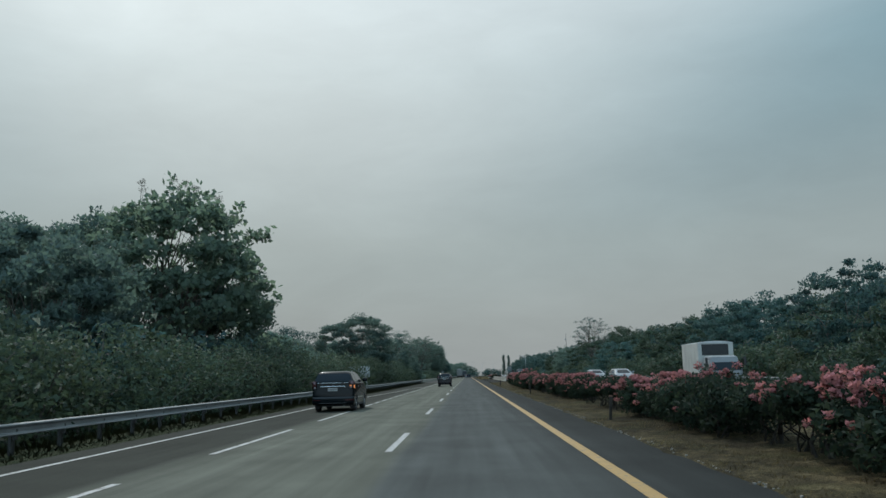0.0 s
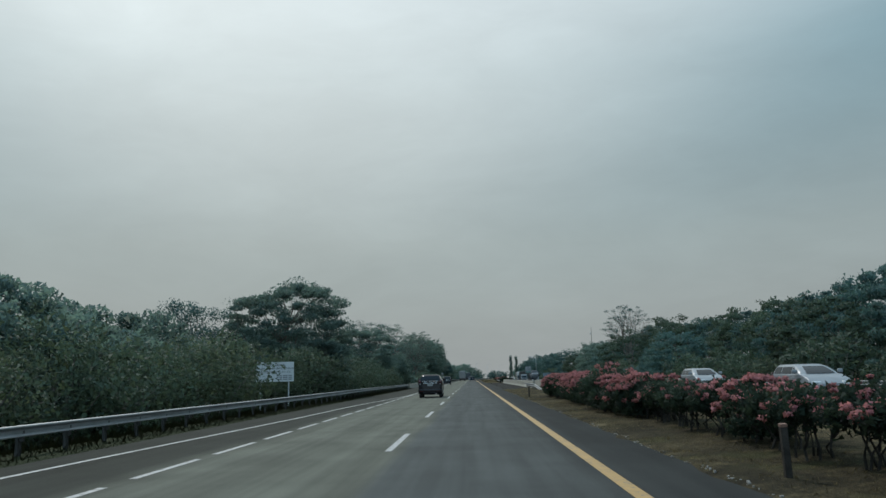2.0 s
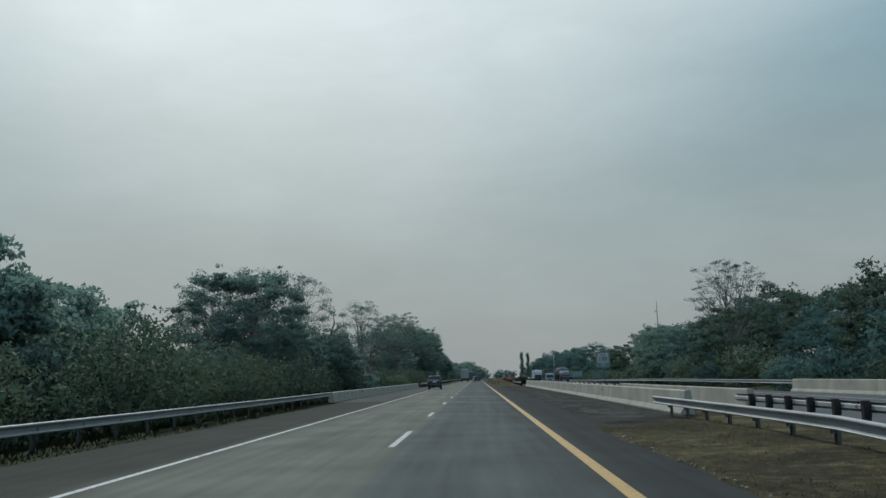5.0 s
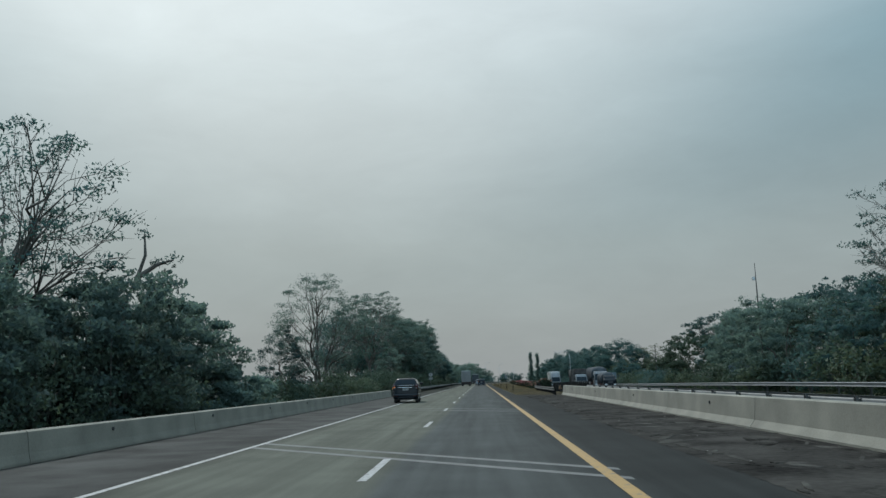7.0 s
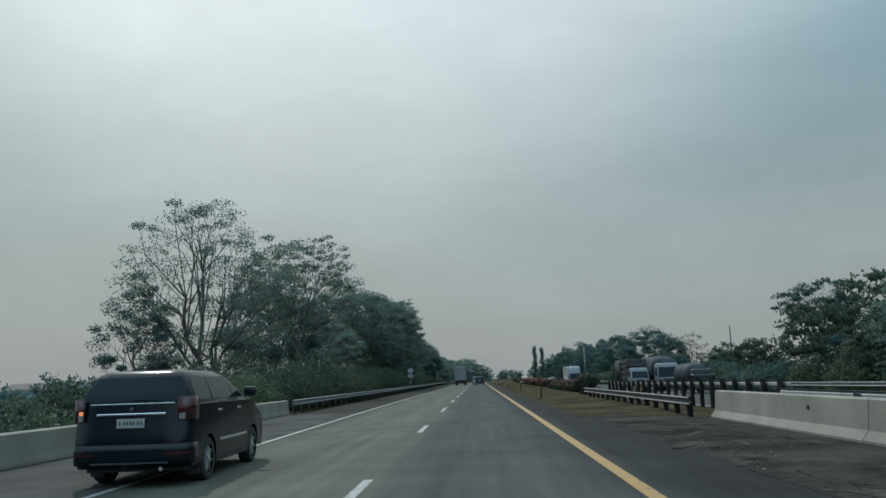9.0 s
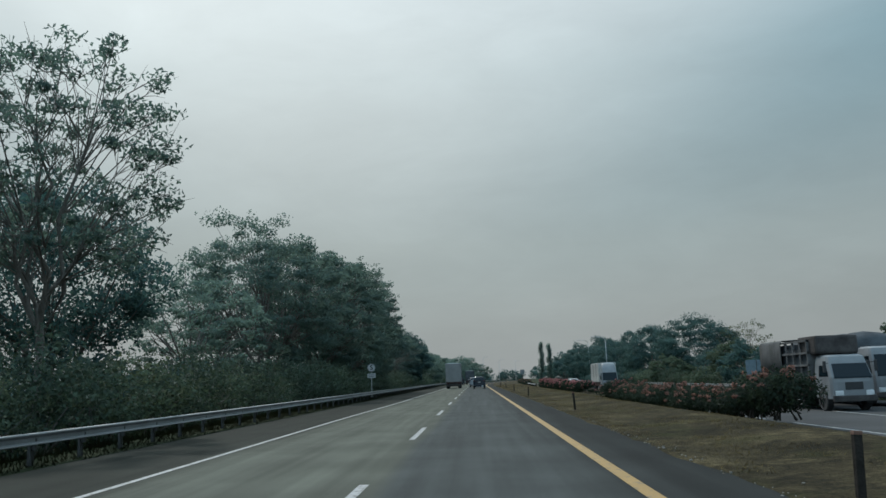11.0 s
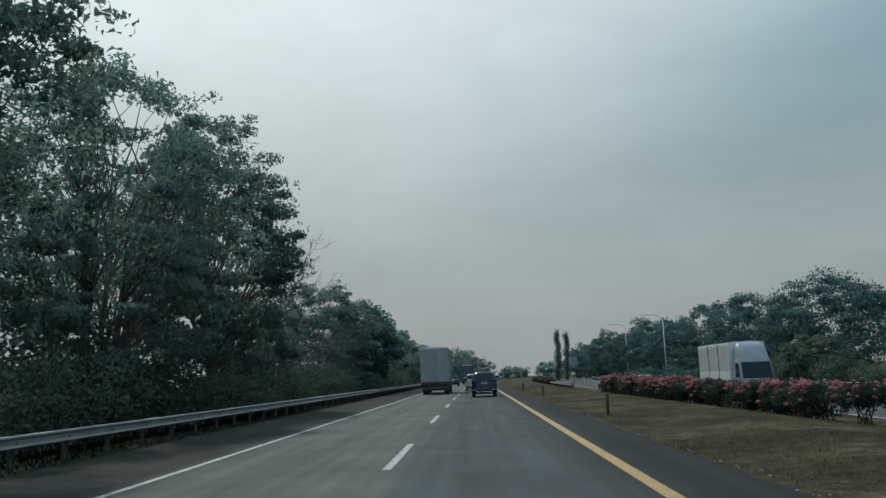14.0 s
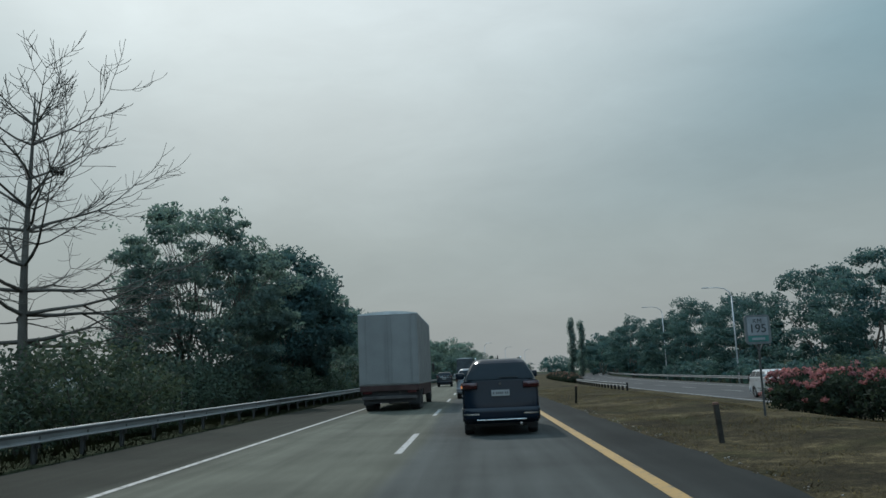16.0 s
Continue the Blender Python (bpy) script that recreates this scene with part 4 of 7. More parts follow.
def cypress(x, y, h, r, seed):
    rng = np.random.default_rng(seed)
    t = tree_thing(x, y, "tall dark narrow column-shaped tree", "columnar trees")
    n = 40
    z = np.linspace(0.06, 0.99, n) * h
    a = rng.uniform(0, 6.28, n)
    prof = r * np.sqrt(np.clip(1 - (z / h) ** 3, 0.02, 1)) * 0.6
    cs = np.stack([np.cos(a) * prof * 0.6, np.sin(a) * prof * 0.6, z], 1)
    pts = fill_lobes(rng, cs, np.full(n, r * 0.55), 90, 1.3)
    crown = new("crown", leaf_mesh("crown", rng, pts, LEAF_HAZED, 0.4, 0.22))
    crown.parent = t
    bm = bmesh.new()
    tube(bm, [(0, 0, -0.3), (0, 0, h * 0.5), (0, 0, h * 0.9)], [0.2, 0.12, 0.03])
    part("trunk", bm, BARK, t)
    return t


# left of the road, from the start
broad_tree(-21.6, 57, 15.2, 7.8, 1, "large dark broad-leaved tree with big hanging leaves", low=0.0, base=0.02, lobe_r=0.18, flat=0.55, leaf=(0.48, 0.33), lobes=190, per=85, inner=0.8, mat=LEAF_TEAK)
broad_tree(-20.0, 64, 11.0, 5.0, 2, "dark leafy tree with layered branches at the roadside", lobes=60, low=0.0, base=0.1, per=370, leaf=(0.26, 0.17), mat=LEAF_HAZED)
broad_tree(-28, 68, 9.8, 5.4, 38, "dense dark green roadside tree", low=0, base=0.05, lobes=60, per=200, leaf=(0.3, 0.2), mat=LEAF_HAZED)
broad_tree(-24, 45, 11.3, 5.5, 3, "dense dark green roadside tree", low=0, base=0.1, lobes=90, lobe_r=0.25, flat=0.5, per=220, leaf=(0.27, 0.17), mat=LEAF_HAZED)
broad_tree(-29, 47, 11.8, 5.5, 4, "dense dark green roadside tree", low=0, base=0.1, lobes=90, lobe_r=0.25, flat=0.5, per=220, leaf=(0.27, 0.17), mat=LEAF_HAZED)
broad_tree(-19, 35, 8.6, 4.4, 5, "dense dark green roadside tree", low=0, base=0.1, lobes=90, lobe_r=0.25, flat=0.5, per=220, leaf=(0.27, 0.17), mat=LEAF_HAZED)
broad_tree(-18.5, 75, 5.4, 4.2, 6, "rounded green roadside tree", low=0, base=0.03, lobes=50, per=370, leaf=(0.26, 0.17), mat=LEAF_HAZED)
broad_tree(-20, 84, 5.6, 4.2, 7, "rounded green roadside tree", low=0, base=0.03, lobes=50, per=370, leaf=(0.26, 0.17), mat=LEAF_HAZED)
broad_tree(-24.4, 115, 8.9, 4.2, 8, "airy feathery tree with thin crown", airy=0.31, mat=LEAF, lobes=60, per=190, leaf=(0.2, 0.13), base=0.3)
broad_tree(-21.5, 94, 6.0, 4.6, 19, "rounded green roadside tree", low=0, base=0.05, lobes=60, per=300, leaf=(0.25, 0.16), mat=LEAF_HAZED)
broad_tree(-15.7, 114.5, 10.4, 5.7, 9, "big dark domed tree standing over the guardrail", lobes=240, low=0.0, base=0.03, mat=LEAF_HAZED, lobe_r=0.165, flat=0.42, per=185, leaf=(0.22, 0.13), inner=0.5, shoulder=0.1)
broad_tree(-20, 126, 7.1, 4.8, 10, "rounded green roadside tree", low=0, base=0.1, lobes=90, lobe_r=0.25, flat=0.5, per=220, leaf=(0.27, 0.17), mat=LEAF_HAZED)
broad_tree(-17, 137, 6.0, 4.4, 11, "rounded green roadside tree", low=0, base=0.1, lobes=90, lobe_r=0.25, flat=0.5, per=220, leaf=(0.27, 0.17), mat=LEAF_HAZED)
broad_tree(-20, 150, 6.4, 4.4, 12, "rounded green roadside tree", low=0, base=0.1, lobes=90, lobe_r=0.25, flat=0.5, per=220, leaf=(0.27, 0.17), mat=LEAF_HAZED)
broad_tree(-16.3, 168, 9.8, 4.8, 13, "dark domed tree with drooping leafy sprays", lobes=200, low=0.0, base=0.06, mat=LEAF_HAZED, lobe_r=0.17, flat=0.42, per=180, leaf=(0.20, 0.12), inner=0.5, shoulder=0.3)
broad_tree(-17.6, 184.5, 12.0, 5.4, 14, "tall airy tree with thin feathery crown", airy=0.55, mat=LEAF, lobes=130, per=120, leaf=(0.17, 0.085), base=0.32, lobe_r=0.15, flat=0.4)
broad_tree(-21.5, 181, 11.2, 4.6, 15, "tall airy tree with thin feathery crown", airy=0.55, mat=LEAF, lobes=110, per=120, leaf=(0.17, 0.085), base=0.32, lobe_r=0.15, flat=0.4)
broad_tree(-15.6, 178, 6.1, 4.2, 16, "dense leafy tree beside the bridge parapet", low=0.0, base=0.05, lobes=150, per=210, leaf=(0.20, 0.12), lobe_r=0.2, flat=0.42, mat=LEAF_HAZED)
broad_tree(-14.6, 187, 6.0, 4.2, 17, "dense leafy tree beside the bridge parapet", low=0.0, base=0.05, lobes=150, per=210, leaf=(0.20, 0.12), lobe_r=0.2, flat=0.42, mat=LEAF_HAZED)
broad_tree(-19.5, 190, 5.4, 4.2, 18, "dense leafy tree beside the bridge parapet", low=0.0, base=0.05, lobes=150, per=210, leaf=(0.20, 0.12), lobe_r=0.2, flat=0.42, mat=LEAF_HAZED)
broad_tree(-15.4, 196.0, 6.2, 4.1, 34, "dark leafy tree with layered branches behind the parapet", low=0.0, base=0.02, lobes=170, per=200, leaf=(0.20, 0.12), lobe_r=0.19, flat=0.4, mat=LEAF_HAZED)
broad_tree(-12.6, 197.2, 2.6, 2.9, 35, "low leafy tree with drooping branches behind the parapet", low=0.0, base=0.02, lobes=100, per=130, leaf=(0.20, 0.12), lobe_r=0.2, flat=0.38, mat=LEAF_HAZED)
teak = [o for o in scene.objects if o.name == "tree"][0]
rng = np.random.default_rng(66)
heads = []
for k in range(7):
    bm = bmesh.new()
    q = np.array([-1.5 + 0.75 * k + rng.normal() * 0.3, rng.normal() * 1.2, 15.6 - 0.25 * abs(k - 2) - teak.location.z + rng.uniform(-0.4, 0.4)])
    tube(bm, [tuple(q - [0.1, 0, 1.6]), tuple(q - [0, 0, 0.7]), tuple(q + [0.05, 0, 0.3])], [0.03, 0.02, 0.008], n=4)
    part("seed_stalk", bm, BARK, teak, "thin bare stalk over the crown")
    heads.append(q + [0.05, 0, 0.35])
ob = new("seed_head", leaf_mesh("seed_head", rng, fill_lobes(rng, np.array(heads), np.full(7, 0.38), 90, 0.8), WEED, 0.09, 0.06))
ob.parent = teak
# a broken snag with a few tufts
snag = tree_thing(-13.6, 188.5, "broken dead tree limb with a few leaf tufts")
bm = bmesh.new()
tube(bm, [(0, 0, 0), (-0.2, 0, 3.2), (-0.5, 0, 6.0), (0.1, 0, 7.2), (0.9, 0, 7.7), (1.5, 0.2, 7.9)], [0.22, 0.2, 0.16, 0.12, 0.08, 0.03])
tube(bm, [(0.1, 0, 7.2), (0.4, 0, 8.1), (0.3, 0.1, 9.0)], [0.10, 0.07, 0.03])
tube(bm, [(-0.3, 0, 5.2), (-1.2, 0, 6.6), (-1.8, 0, 7.4)], [0.10, 0.06, 0.02])
part("trunk", bm, BARK, snag)
rng = np.random.default_rng(77)
cs = np.array([(1.5, 0.2, 7.9), (0.3, 0.1, 9.0), (0.9, 0, 7.8), (-1.8, 0, 7.4)])
ob = new("crown", leaf_mesh("crown", rng, fill_lobes(rng, cs, np.array([0.42, 0.36, 0.3, 0.26]), 48), LEAF, 0.16, 0.08))
ob.parent = snag

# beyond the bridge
broad_tree(-20.5, 263, 15.9, 8.2, 21, "tall half-bare tree with fine feathery branches", airy=0.5, mat=LEAF_HAZED, lobes=170, per=230, leaf=(0.20, 0.10), base=0.1, low=0.0, lobe_r=0.16, flat=0.42)
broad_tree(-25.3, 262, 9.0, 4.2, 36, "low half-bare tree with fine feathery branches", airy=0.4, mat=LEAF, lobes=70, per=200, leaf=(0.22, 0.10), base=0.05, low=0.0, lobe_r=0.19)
broad_tree(-15.3, 272.8, 14.8, 5.0, 22, "tall airy tree with forked trunk and thin crown", airy=0.4, mat=LEAF_HAZED, lobes=170, per=100, leaf=(0.21, 0.11), base=0.40, low=0.0, lobe_r=0.15, trunk=0.17, shoulder=0.4, flat=0.42)
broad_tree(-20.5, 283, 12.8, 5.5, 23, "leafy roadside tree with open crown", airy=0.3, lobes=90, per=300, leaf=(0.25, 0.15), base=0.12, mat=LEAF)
broad_tree(-17.5, 295, 9.2, 4.8, 24, "open roadside tree with layered leafy sprays", low=0, base=0.25, airy=0.3, lobes=90, per=110, leaf=(0.22, 0.13), lobe_r=0.18, flat=0.42, mat=LEAF_HAZED)
broad_tree(-16.7, 309, 14.6, 7.0, 25, "tall dark domed tree with dense crown", lobes=230, low=0.0, base=0.16, skirt=0.15, mat=LEAF_HAZED, lobe_r=0.165, flat=0.42, per=155, leaf=(0.22, 0.13), inner=0.5, shoulder=0.35)
broad_tree(-15.2, 322, 15.2, 6.6, 26, "tall dark domed tree with dense crown", lobes=230, low=0.0, base=0.16, skirt=0.15, mat=LEAF_HAZED, lobe_r=0.165, flat=0.42, per=155, leaf=(0.22, 0.13), inner=0.5, shoulder=0.35)
broad_tree(-22.5, 318, 13.9, 6.6, 27, "tall dark domed tree with dense crown", low=0.0, base=0.2, skirt=0.15, mat=LEAF_HAZED, lobes=100, lobe_r=0.18, flat=0.42, per=90, leaf=(0.22, 0.13), inner=0.15)
broad_tree(-14.6, 337, 14.3, 6.2, 28, "tall dark domed tree with dense crown", lobes=230, low=0.0, base=0.16, skirt=0.15, mat=LEAF_HAZED, lobe_r=0.165, flat=0.42, per=155, leaf=(0.22, 0.13), inner=0.5, shoulder=0.35)
broad_tree(-14.2, 349, 15.2, 5.9, 29, "tall dark domed tree with dense crown over the road", lobes=230, low=0.0, base=0.16, skirt=0.15, mat=LEAF_HAZED, lobe_r=0.165, flat=0.42, per=155, leaf=(0.22, 0.13), inner=0.5, shoulder=0.35)
broad_tree(-20, 352, 12.8, 5.7, 30, "tall dark domed tree with dense crown", low=0.0, base=0.2, skirt=0.15, mat=LEAF_HAZED, lobes=100, lobe_r=0.18, flat=0.42, per=90, leaf=(0.22, 0.13), inner=0.15)
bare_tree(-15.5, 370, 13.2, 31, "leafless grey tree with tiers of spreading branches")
broad_tree(-14.8, 359.5, 7.4, 3.3, 37, "small leafy tree with spreading sprays by the guardrail", lobes=110, low=0.0, base=0.22, mat=LEAF_HAZED, lobe_r=0.2, flat=0.45, per=150, leaf=(0.2, 0.12))
broad_tree(-14.7, 386, 10.9, 5.4, 32, "dense domed dark green tree beside the guardrail", lobes=240, low=0.0, base=0.05, mat=LEAF_HAZED, lobe_r=0.165, flat=0.42, per=165, leaf=(0.22, 0.13), inner=0.5, shoulder=0.45)
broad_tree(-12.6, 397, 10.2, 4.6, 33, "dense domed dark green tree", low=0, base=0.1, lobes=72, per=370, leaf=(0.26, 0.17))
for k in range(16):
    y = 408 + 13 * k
    broad_tree(bend(y) - 14 - 2.0 * (k % 3), y, 10.5 - 0.8 * (k % 4), 5.4, 40 + k, "dark roadside tree in a long row", lobes=36, per=150, leaf=(0.40, 0.26), low=0, base=0.1, mat=LEAF_HAZED)

# right of the opposite carriageway: the wooded rise
LABEL_R = "dense dark green tree on the wooded slope"
k = 0
for j in range(14):
    y, xs_, hh = 28 + 20.5 * j, (49 + 2 * math.sin(j), 64), 12.8 + 1.3 * smooth(150, 280, 28 + 20.5 * j)
    for x in xs_:
        k += 1
        broad_tree(x + 3 * math.sin(k * 2.3), y + 3 * math.cos(k * 1.7), hh + 1.2 * math.sin(k * 1.3) + (1.7 if x == xs_[1] else -1), 8.2, 100 + k, LABEL_R, lobes=80, lobe_r=0.2, flat=0.42, per=75, leaf=(0.5, 0.3), low=0, base=0.05, mat=LEAF if k % 3 else LEAF_THICKET)
for j in range(17):
    y = 22 + 15.5 * j
    broad_tree(33 + 3 * math.sin(j * 1.9), y, 8.4 + 1.6 * math.sin(j * 2.7), 5.6, 140 + j, "dark green tree at the foot of the slope", lobes=80, lobe_r=0.19, flat=0.42, per=80, leaf=(0.34, 0.2), low=0, base=0.03, mat=LEAF if j % 2 else LEAF_THICKET)
broad_tree(33.2, 217, 16.4, 5.4, 160, "tall thin-leaved tree above the wood", airy=0.6, mat=LEAF, lobes=130, per=80, leaf=(0.24, 0.12), base=0.3, lobe_r=0.15, flat=0.4)
broad_tree(30, 238, 9.2, 5.4, 161, "rounded leafy tree behind the opposite carriageway", lobes=110, lobe_r=0.19, flat=0.42, mat=LEAF_HAZED, per=115, leaf=(0.26, 0.15), low=0, base=0.05)
broad_tree(31, 251, 8.8, 5.2, 162, "rounded leafy tree behind the opposite carriageway", lobes=110, lobe_r=0.19, flat=0.42, mat=LEAF_HAZED, per=115, leaf=(0.26, 0.15), low=0, base=0.05)
broad_tree(34, 264, 7.6, 5.0, 163, "rounded leafy tree behind the opposite carriageway", lobes=100, lobe_r=0.19, flat=0.42, mat=LEAF_HAZED, per=115, leaf=(0.26, 0.15), low=0, base=0.05)
broad_tree(39.2, 297, 11.5, 5.0, 164, "flat-topped tree with open layered crown", airy=0.4, lobes=60, per=110, leaf=(0.32, 0.18), base=0.5, lobe_r=0.2, flat=0.35)
broad_tree(44.5, 302, 11.4, 3.6, 165, "thin half-bare tree with pale crown", airy=0.75, mat=LEAF_PALE, lobes=40, per=90, leaf=(0.3, 0.14), base=0.4)
for j in range(9):
    y = 276 + 14 * j
    broad_tree(36 + 3 * math.sin(j * 2.1), y, 4.7 + 0.6 * math.sin(j * 1.3), 4.4, 170 + j, "low green tree behind the opposite carriageway", lobes=70, lobe_r=0.2, flat=0.45, per=100, leaf=(0.3, 0.18), low=0, base=0.03, mat=LEAF if j % 2 else LEAF_BUSH)
broad_tree(42.8, 405, 11.4, 10.0, 180, "large domed dark tree with layered crown", lobes=170, per=150, leaf=(0.34, 0.2), low=0.1, base=0.12, mat=LEAF, lobe_r=0.16, flat=0.42)
broad_tree(50, 398, 10.5, 5.0, 181, "thin half-bare tree with pale crown", airy=0.7, mat=LEAF_PALE, lobes=50, per=90, leaf=(0.36, 0.17), base=0.3, lobe_r=0.2)
for j in range(9):
    y = 420 + 15 * j
    broad_tree(37 + 2.5 * math.sin(j * 2.4), y, 11.0 + 1.3 * math.sin(j * 1.9), 6.2, 190 + j, "dark tree with layered open crown beyond the opposite carriageway", lobes=90, per=130, leaf=(0.34, 0.2), low=0.0, base=0.06, mat=LEAF, lobe_r=0.22, flat=0.55, inner=0.6)
cypress(24.2, 548, 14.2, 1.6, 210)
cypress(28.2, 560, 14.2, 1.6, 211)
for j in range(10):
    y = 575 + 22 * j
    broad_tree(24 + bend(y) + 4 * math.sin(j * 1.7), y, 10.5 + 2 * math.sin(j * 2.2), 7.5, 220 + j, "hazy far tree beyond the motorway", lobes=32, per=70, leaf=(0.8, 0.5), low=0, base=0.05, mat=LEAF)
for j in range(14):
    broad_tree(-70 + 24 * j, 850 + 25 * math.sin(j * 2.0), 8.5 + 2.0 * math.sin(j * 1.3), 12, 240 + j, "far tree line across the end of the view", lobes=30, per=60, leaf=(1.3, 0.8), low=0, base=0.02, mat=LEAF)


# bushes along the roadsides
def bush(x, y, z, h, r, seed, mat, label, group, per=82, leaf=(0.13, 0.09)):
    rng = np.random.default_rng(seed)
    t = thing("bush", (x, y, z), label, "bush", group)
    n = 46
    cs = lobes_in(rng, n, r * 0.8, h * 0.48, h * 0.44, 0.0, 0.3, 0.12)
    pts = fill_lobes(rng, cs, r * 0.34 * rng.uniform(0.6, 1.3, n), per)
    pts = pts[pts[:, 2] > -0.3]
    ob = new("foliage", leaf_mesh("foliage", rng, pts, mat, *leaf))
    ob.parent = t
    bm = bmesh.new()
    for e in cs[:9]:
        q = np.array(e)
        tube(bm, [(q[0] * 0.08, q[1] * 0.08, -0.4), tuple(q * [0.45, 0.45, 0.5]), tuple(q * 1.04)], [0.045, 0.03, 0.008], n=3)
    part("stem_clump", bm, BARK, t)
    return t


rng0 = random.Random(5)
LABEL_B = "tangled green roadside bush behind the guardrail"
near_kinds = [bush(-12.2, -30 + 4.2 * k, -0.7, 3.4, 2.3, 300 + k, (LEAF_THICKET, LEAF_BUSH, LEAF_THICKET)[k % 3], LABEL_B, "roadside bushes") for k in range(5)]
plain_kinds = [bush(-17.2, -30 + 4.2 * k, -0.7, 3.4, 2.3, 310 + k, (LEAF_THICKET, LEAF_BUSH, LEAF, LEAF_THICKET)[k], "green roadside bush in a dense thicket", "roadside bushes", 28, (0.27, 0.175)) for k in range(4)]


def bush_places(y0, y1, x, hmin, hmax, step, dx=0.8):
    y = y0
    while y < y1:
        px = x + bend(y) + (widening(y) if x > 20 else 0) + rng0.uniform(-dx, dx)
        if 86 < y < 102 and -16.6 < px < 0:
            px = -16.8          # clear of the warning board
        yield px, y, ground_z(px, y) - 0.15, rng0.uniform(hmin, hmax)
        y += step * rng0.uniform(0.7, 1.3)


def more_bushes(kinds, *where):
    for px, y, z, h in bush_places(*where):
        src = kinds[rng0.randrange(len(kinds))]
        ob = copy_thing(src, Matrix.Translation((px, y, z)) @ Matrix.Rotation(rng0.uniform(0, 6.28), 4, "Z"))
        s = h / 3.4
        ob.scale = (s * rng0.uniform(0.9, 1.2), s * rng0.uniform(0.9, 1.2), s)


more_bushes(plain_kinds, 84, 112, -19.5, 4.4, 5.6, 3.5, 1.0)
more_bushes(near_kinds, -4, 192, -13.2, 3.4, 5.2, 3.4)
more_bushes(plain_kinds, 10, 190, -17.5, 4.5, 6.2, 5.6, 1.5)
more_bushes(near_kinds, 246, 400, -12.6, 2.6, 3.9, 3.2)
more_bushes(plain_kinds, 400, 470, -12.6, 2.6, 3.9, 3.6)
more_bushes(plain_kinds, 250, 470, -17.0, 3.4, 5.0, 6.2, 1.5)
more_bushes(plain_kinds, 296, 364, -24.0, 3.6, 4.8, 3.6, 2.0)
more_bushes(plain_kinds, 194, 262, -23, 3.0, 4.2, 4.0, 3)
more_bushes(plain_kinds, 236, 420, 26.5, 2.4, 3.6, 5.0, 1.0)
more_bushes(plain_kinds, 10, 236, 28.0, 3.0, 4.6, 7.0, 1.5)

# the far thickets that nobody could count
rng = np.random.default_rng(88)
far = [p for w in ((190, 300, -32, 3.0, 4.6, 3.4, 5), (190, 400, -50, 3.4, 5.0, 4.0, 10), (200, 430, -80, 4.2, 6.2, 4.0, 16), (220, 470, -115, 5.2, 7.4, 4.0, 22),
                   (470, 620, -13.0, 3.0, 4.5, 6.0, 0.8), (420, 600, 26.5, 2.4, 3.6, 5.0, 1.0)) for p in bush_places(*w)]
quads, ways = [], []
for px, y, z, h in far:
    cs = lobes_in(rng, 24, h * 0.62, h * 0.48, h * 0.44, 0.0, 0.3, 0.14)
    pts = fill_lobes(rng, cs, h * 0.22 * rng.uniform(0.6, 1.3, 24), 20)
    quads.append(leaves(rng, pts[:, :3], 0.44, 0.28) + np.array([px, y, z]))
    ways.append(pts[:, 3:])
tagged(new("far_thicket", quads_mesh("far_thicket", np.concatenate(quads), LEAF, np.concatenate(ways))), "dull green scrub thickets on the low ground", "scrub", kind="stuff")


# ---- flowering hedge in the median ----
def flowering_bush(x, y, h, r, seed, bloom, label, flower_mat, stemmy=0.25, above=0.0):
    """A clipped bougainvillea: bare stems below, leaves above, bracts over the top."""
    rng = np.random.default_rng(seed)
    t = thing("flowering_bush", (x, y, 0.02), label, "flowering bush", "median hedge")
    n = 34
    cs = lobes_in(rng, n, r * 0.82, h * (0.5 + stemmy * 0.5), h * (0.5 - stemmy * 0.5) * 0.86, 0.0, 0.35)
    rad = r * 0.34 * rng.uniform(0.7, 1.25, n)
    pts = fill_lobes(rng, cs, rad, 82 if stemmy < 0 else 64, 0.85)
    pts = pts[pts[:, 2] > 0.12]
    ob = new("foliage", leaf_mesh("foliage", rng, pts, LEAF_HEDGE, 0.115, 0.08))
    ob.parent = t
    out = (pts[:, 0] ** 2 + pts[:, 1] ** 2) / r ** 2 + ((pts[:, 2] - h * 0.55) / (h * 0.5)) ** 2
    top = pts[(out > 0.72) & (pts[:, 2] > above * h)]
    few = pts[(out > 0.8) & (pts[:, 2] > 0.35 * h)]
    heads = np.concatenate([top[rng.integers(0, len(top), int(5 + 28 * bloom))], few[rng.integers(0, len(few), int(2 + 4 * bloom))]])[:, :3] + np.array([0, 0, 0.03])
    fl = fill_lobes(rng, heads, rng.uniform(0.05, 0.13, len(heads)), 26, 0.7)
    ob = tagged(new("blossom", leaf_mesh("blossom", rng, fl, flower_mat, 0.07, 0.06, 0.0)), kind="stuff")
    ob.parent = t
    bm = bmesh.new()
    for j in range(8):
        a = rng.uniform(0, 6.28)
        q = np.array([math.cos(a), math.sin(a), 0]) * r * rng.uniform(0.25, 0.5)
        w = rng.normal(size=3) * [0.07, 0.07, 0.0]
        tube(bm, [(q[0] * 0.95, q[1] * 0.95, -0.1), tuple(q * 0.7 + w + [0, 0, h * 0.16]), tuple(q * 1.1 - w + [0, 0, h * 0.36]), tuple(q * 1.5 + [0, 0, h * 0.7])], [0.032, 0.026, 0.02, 0.008], n=4)
    part("stem_clump", bm, DARK_STEM, t)
    return t


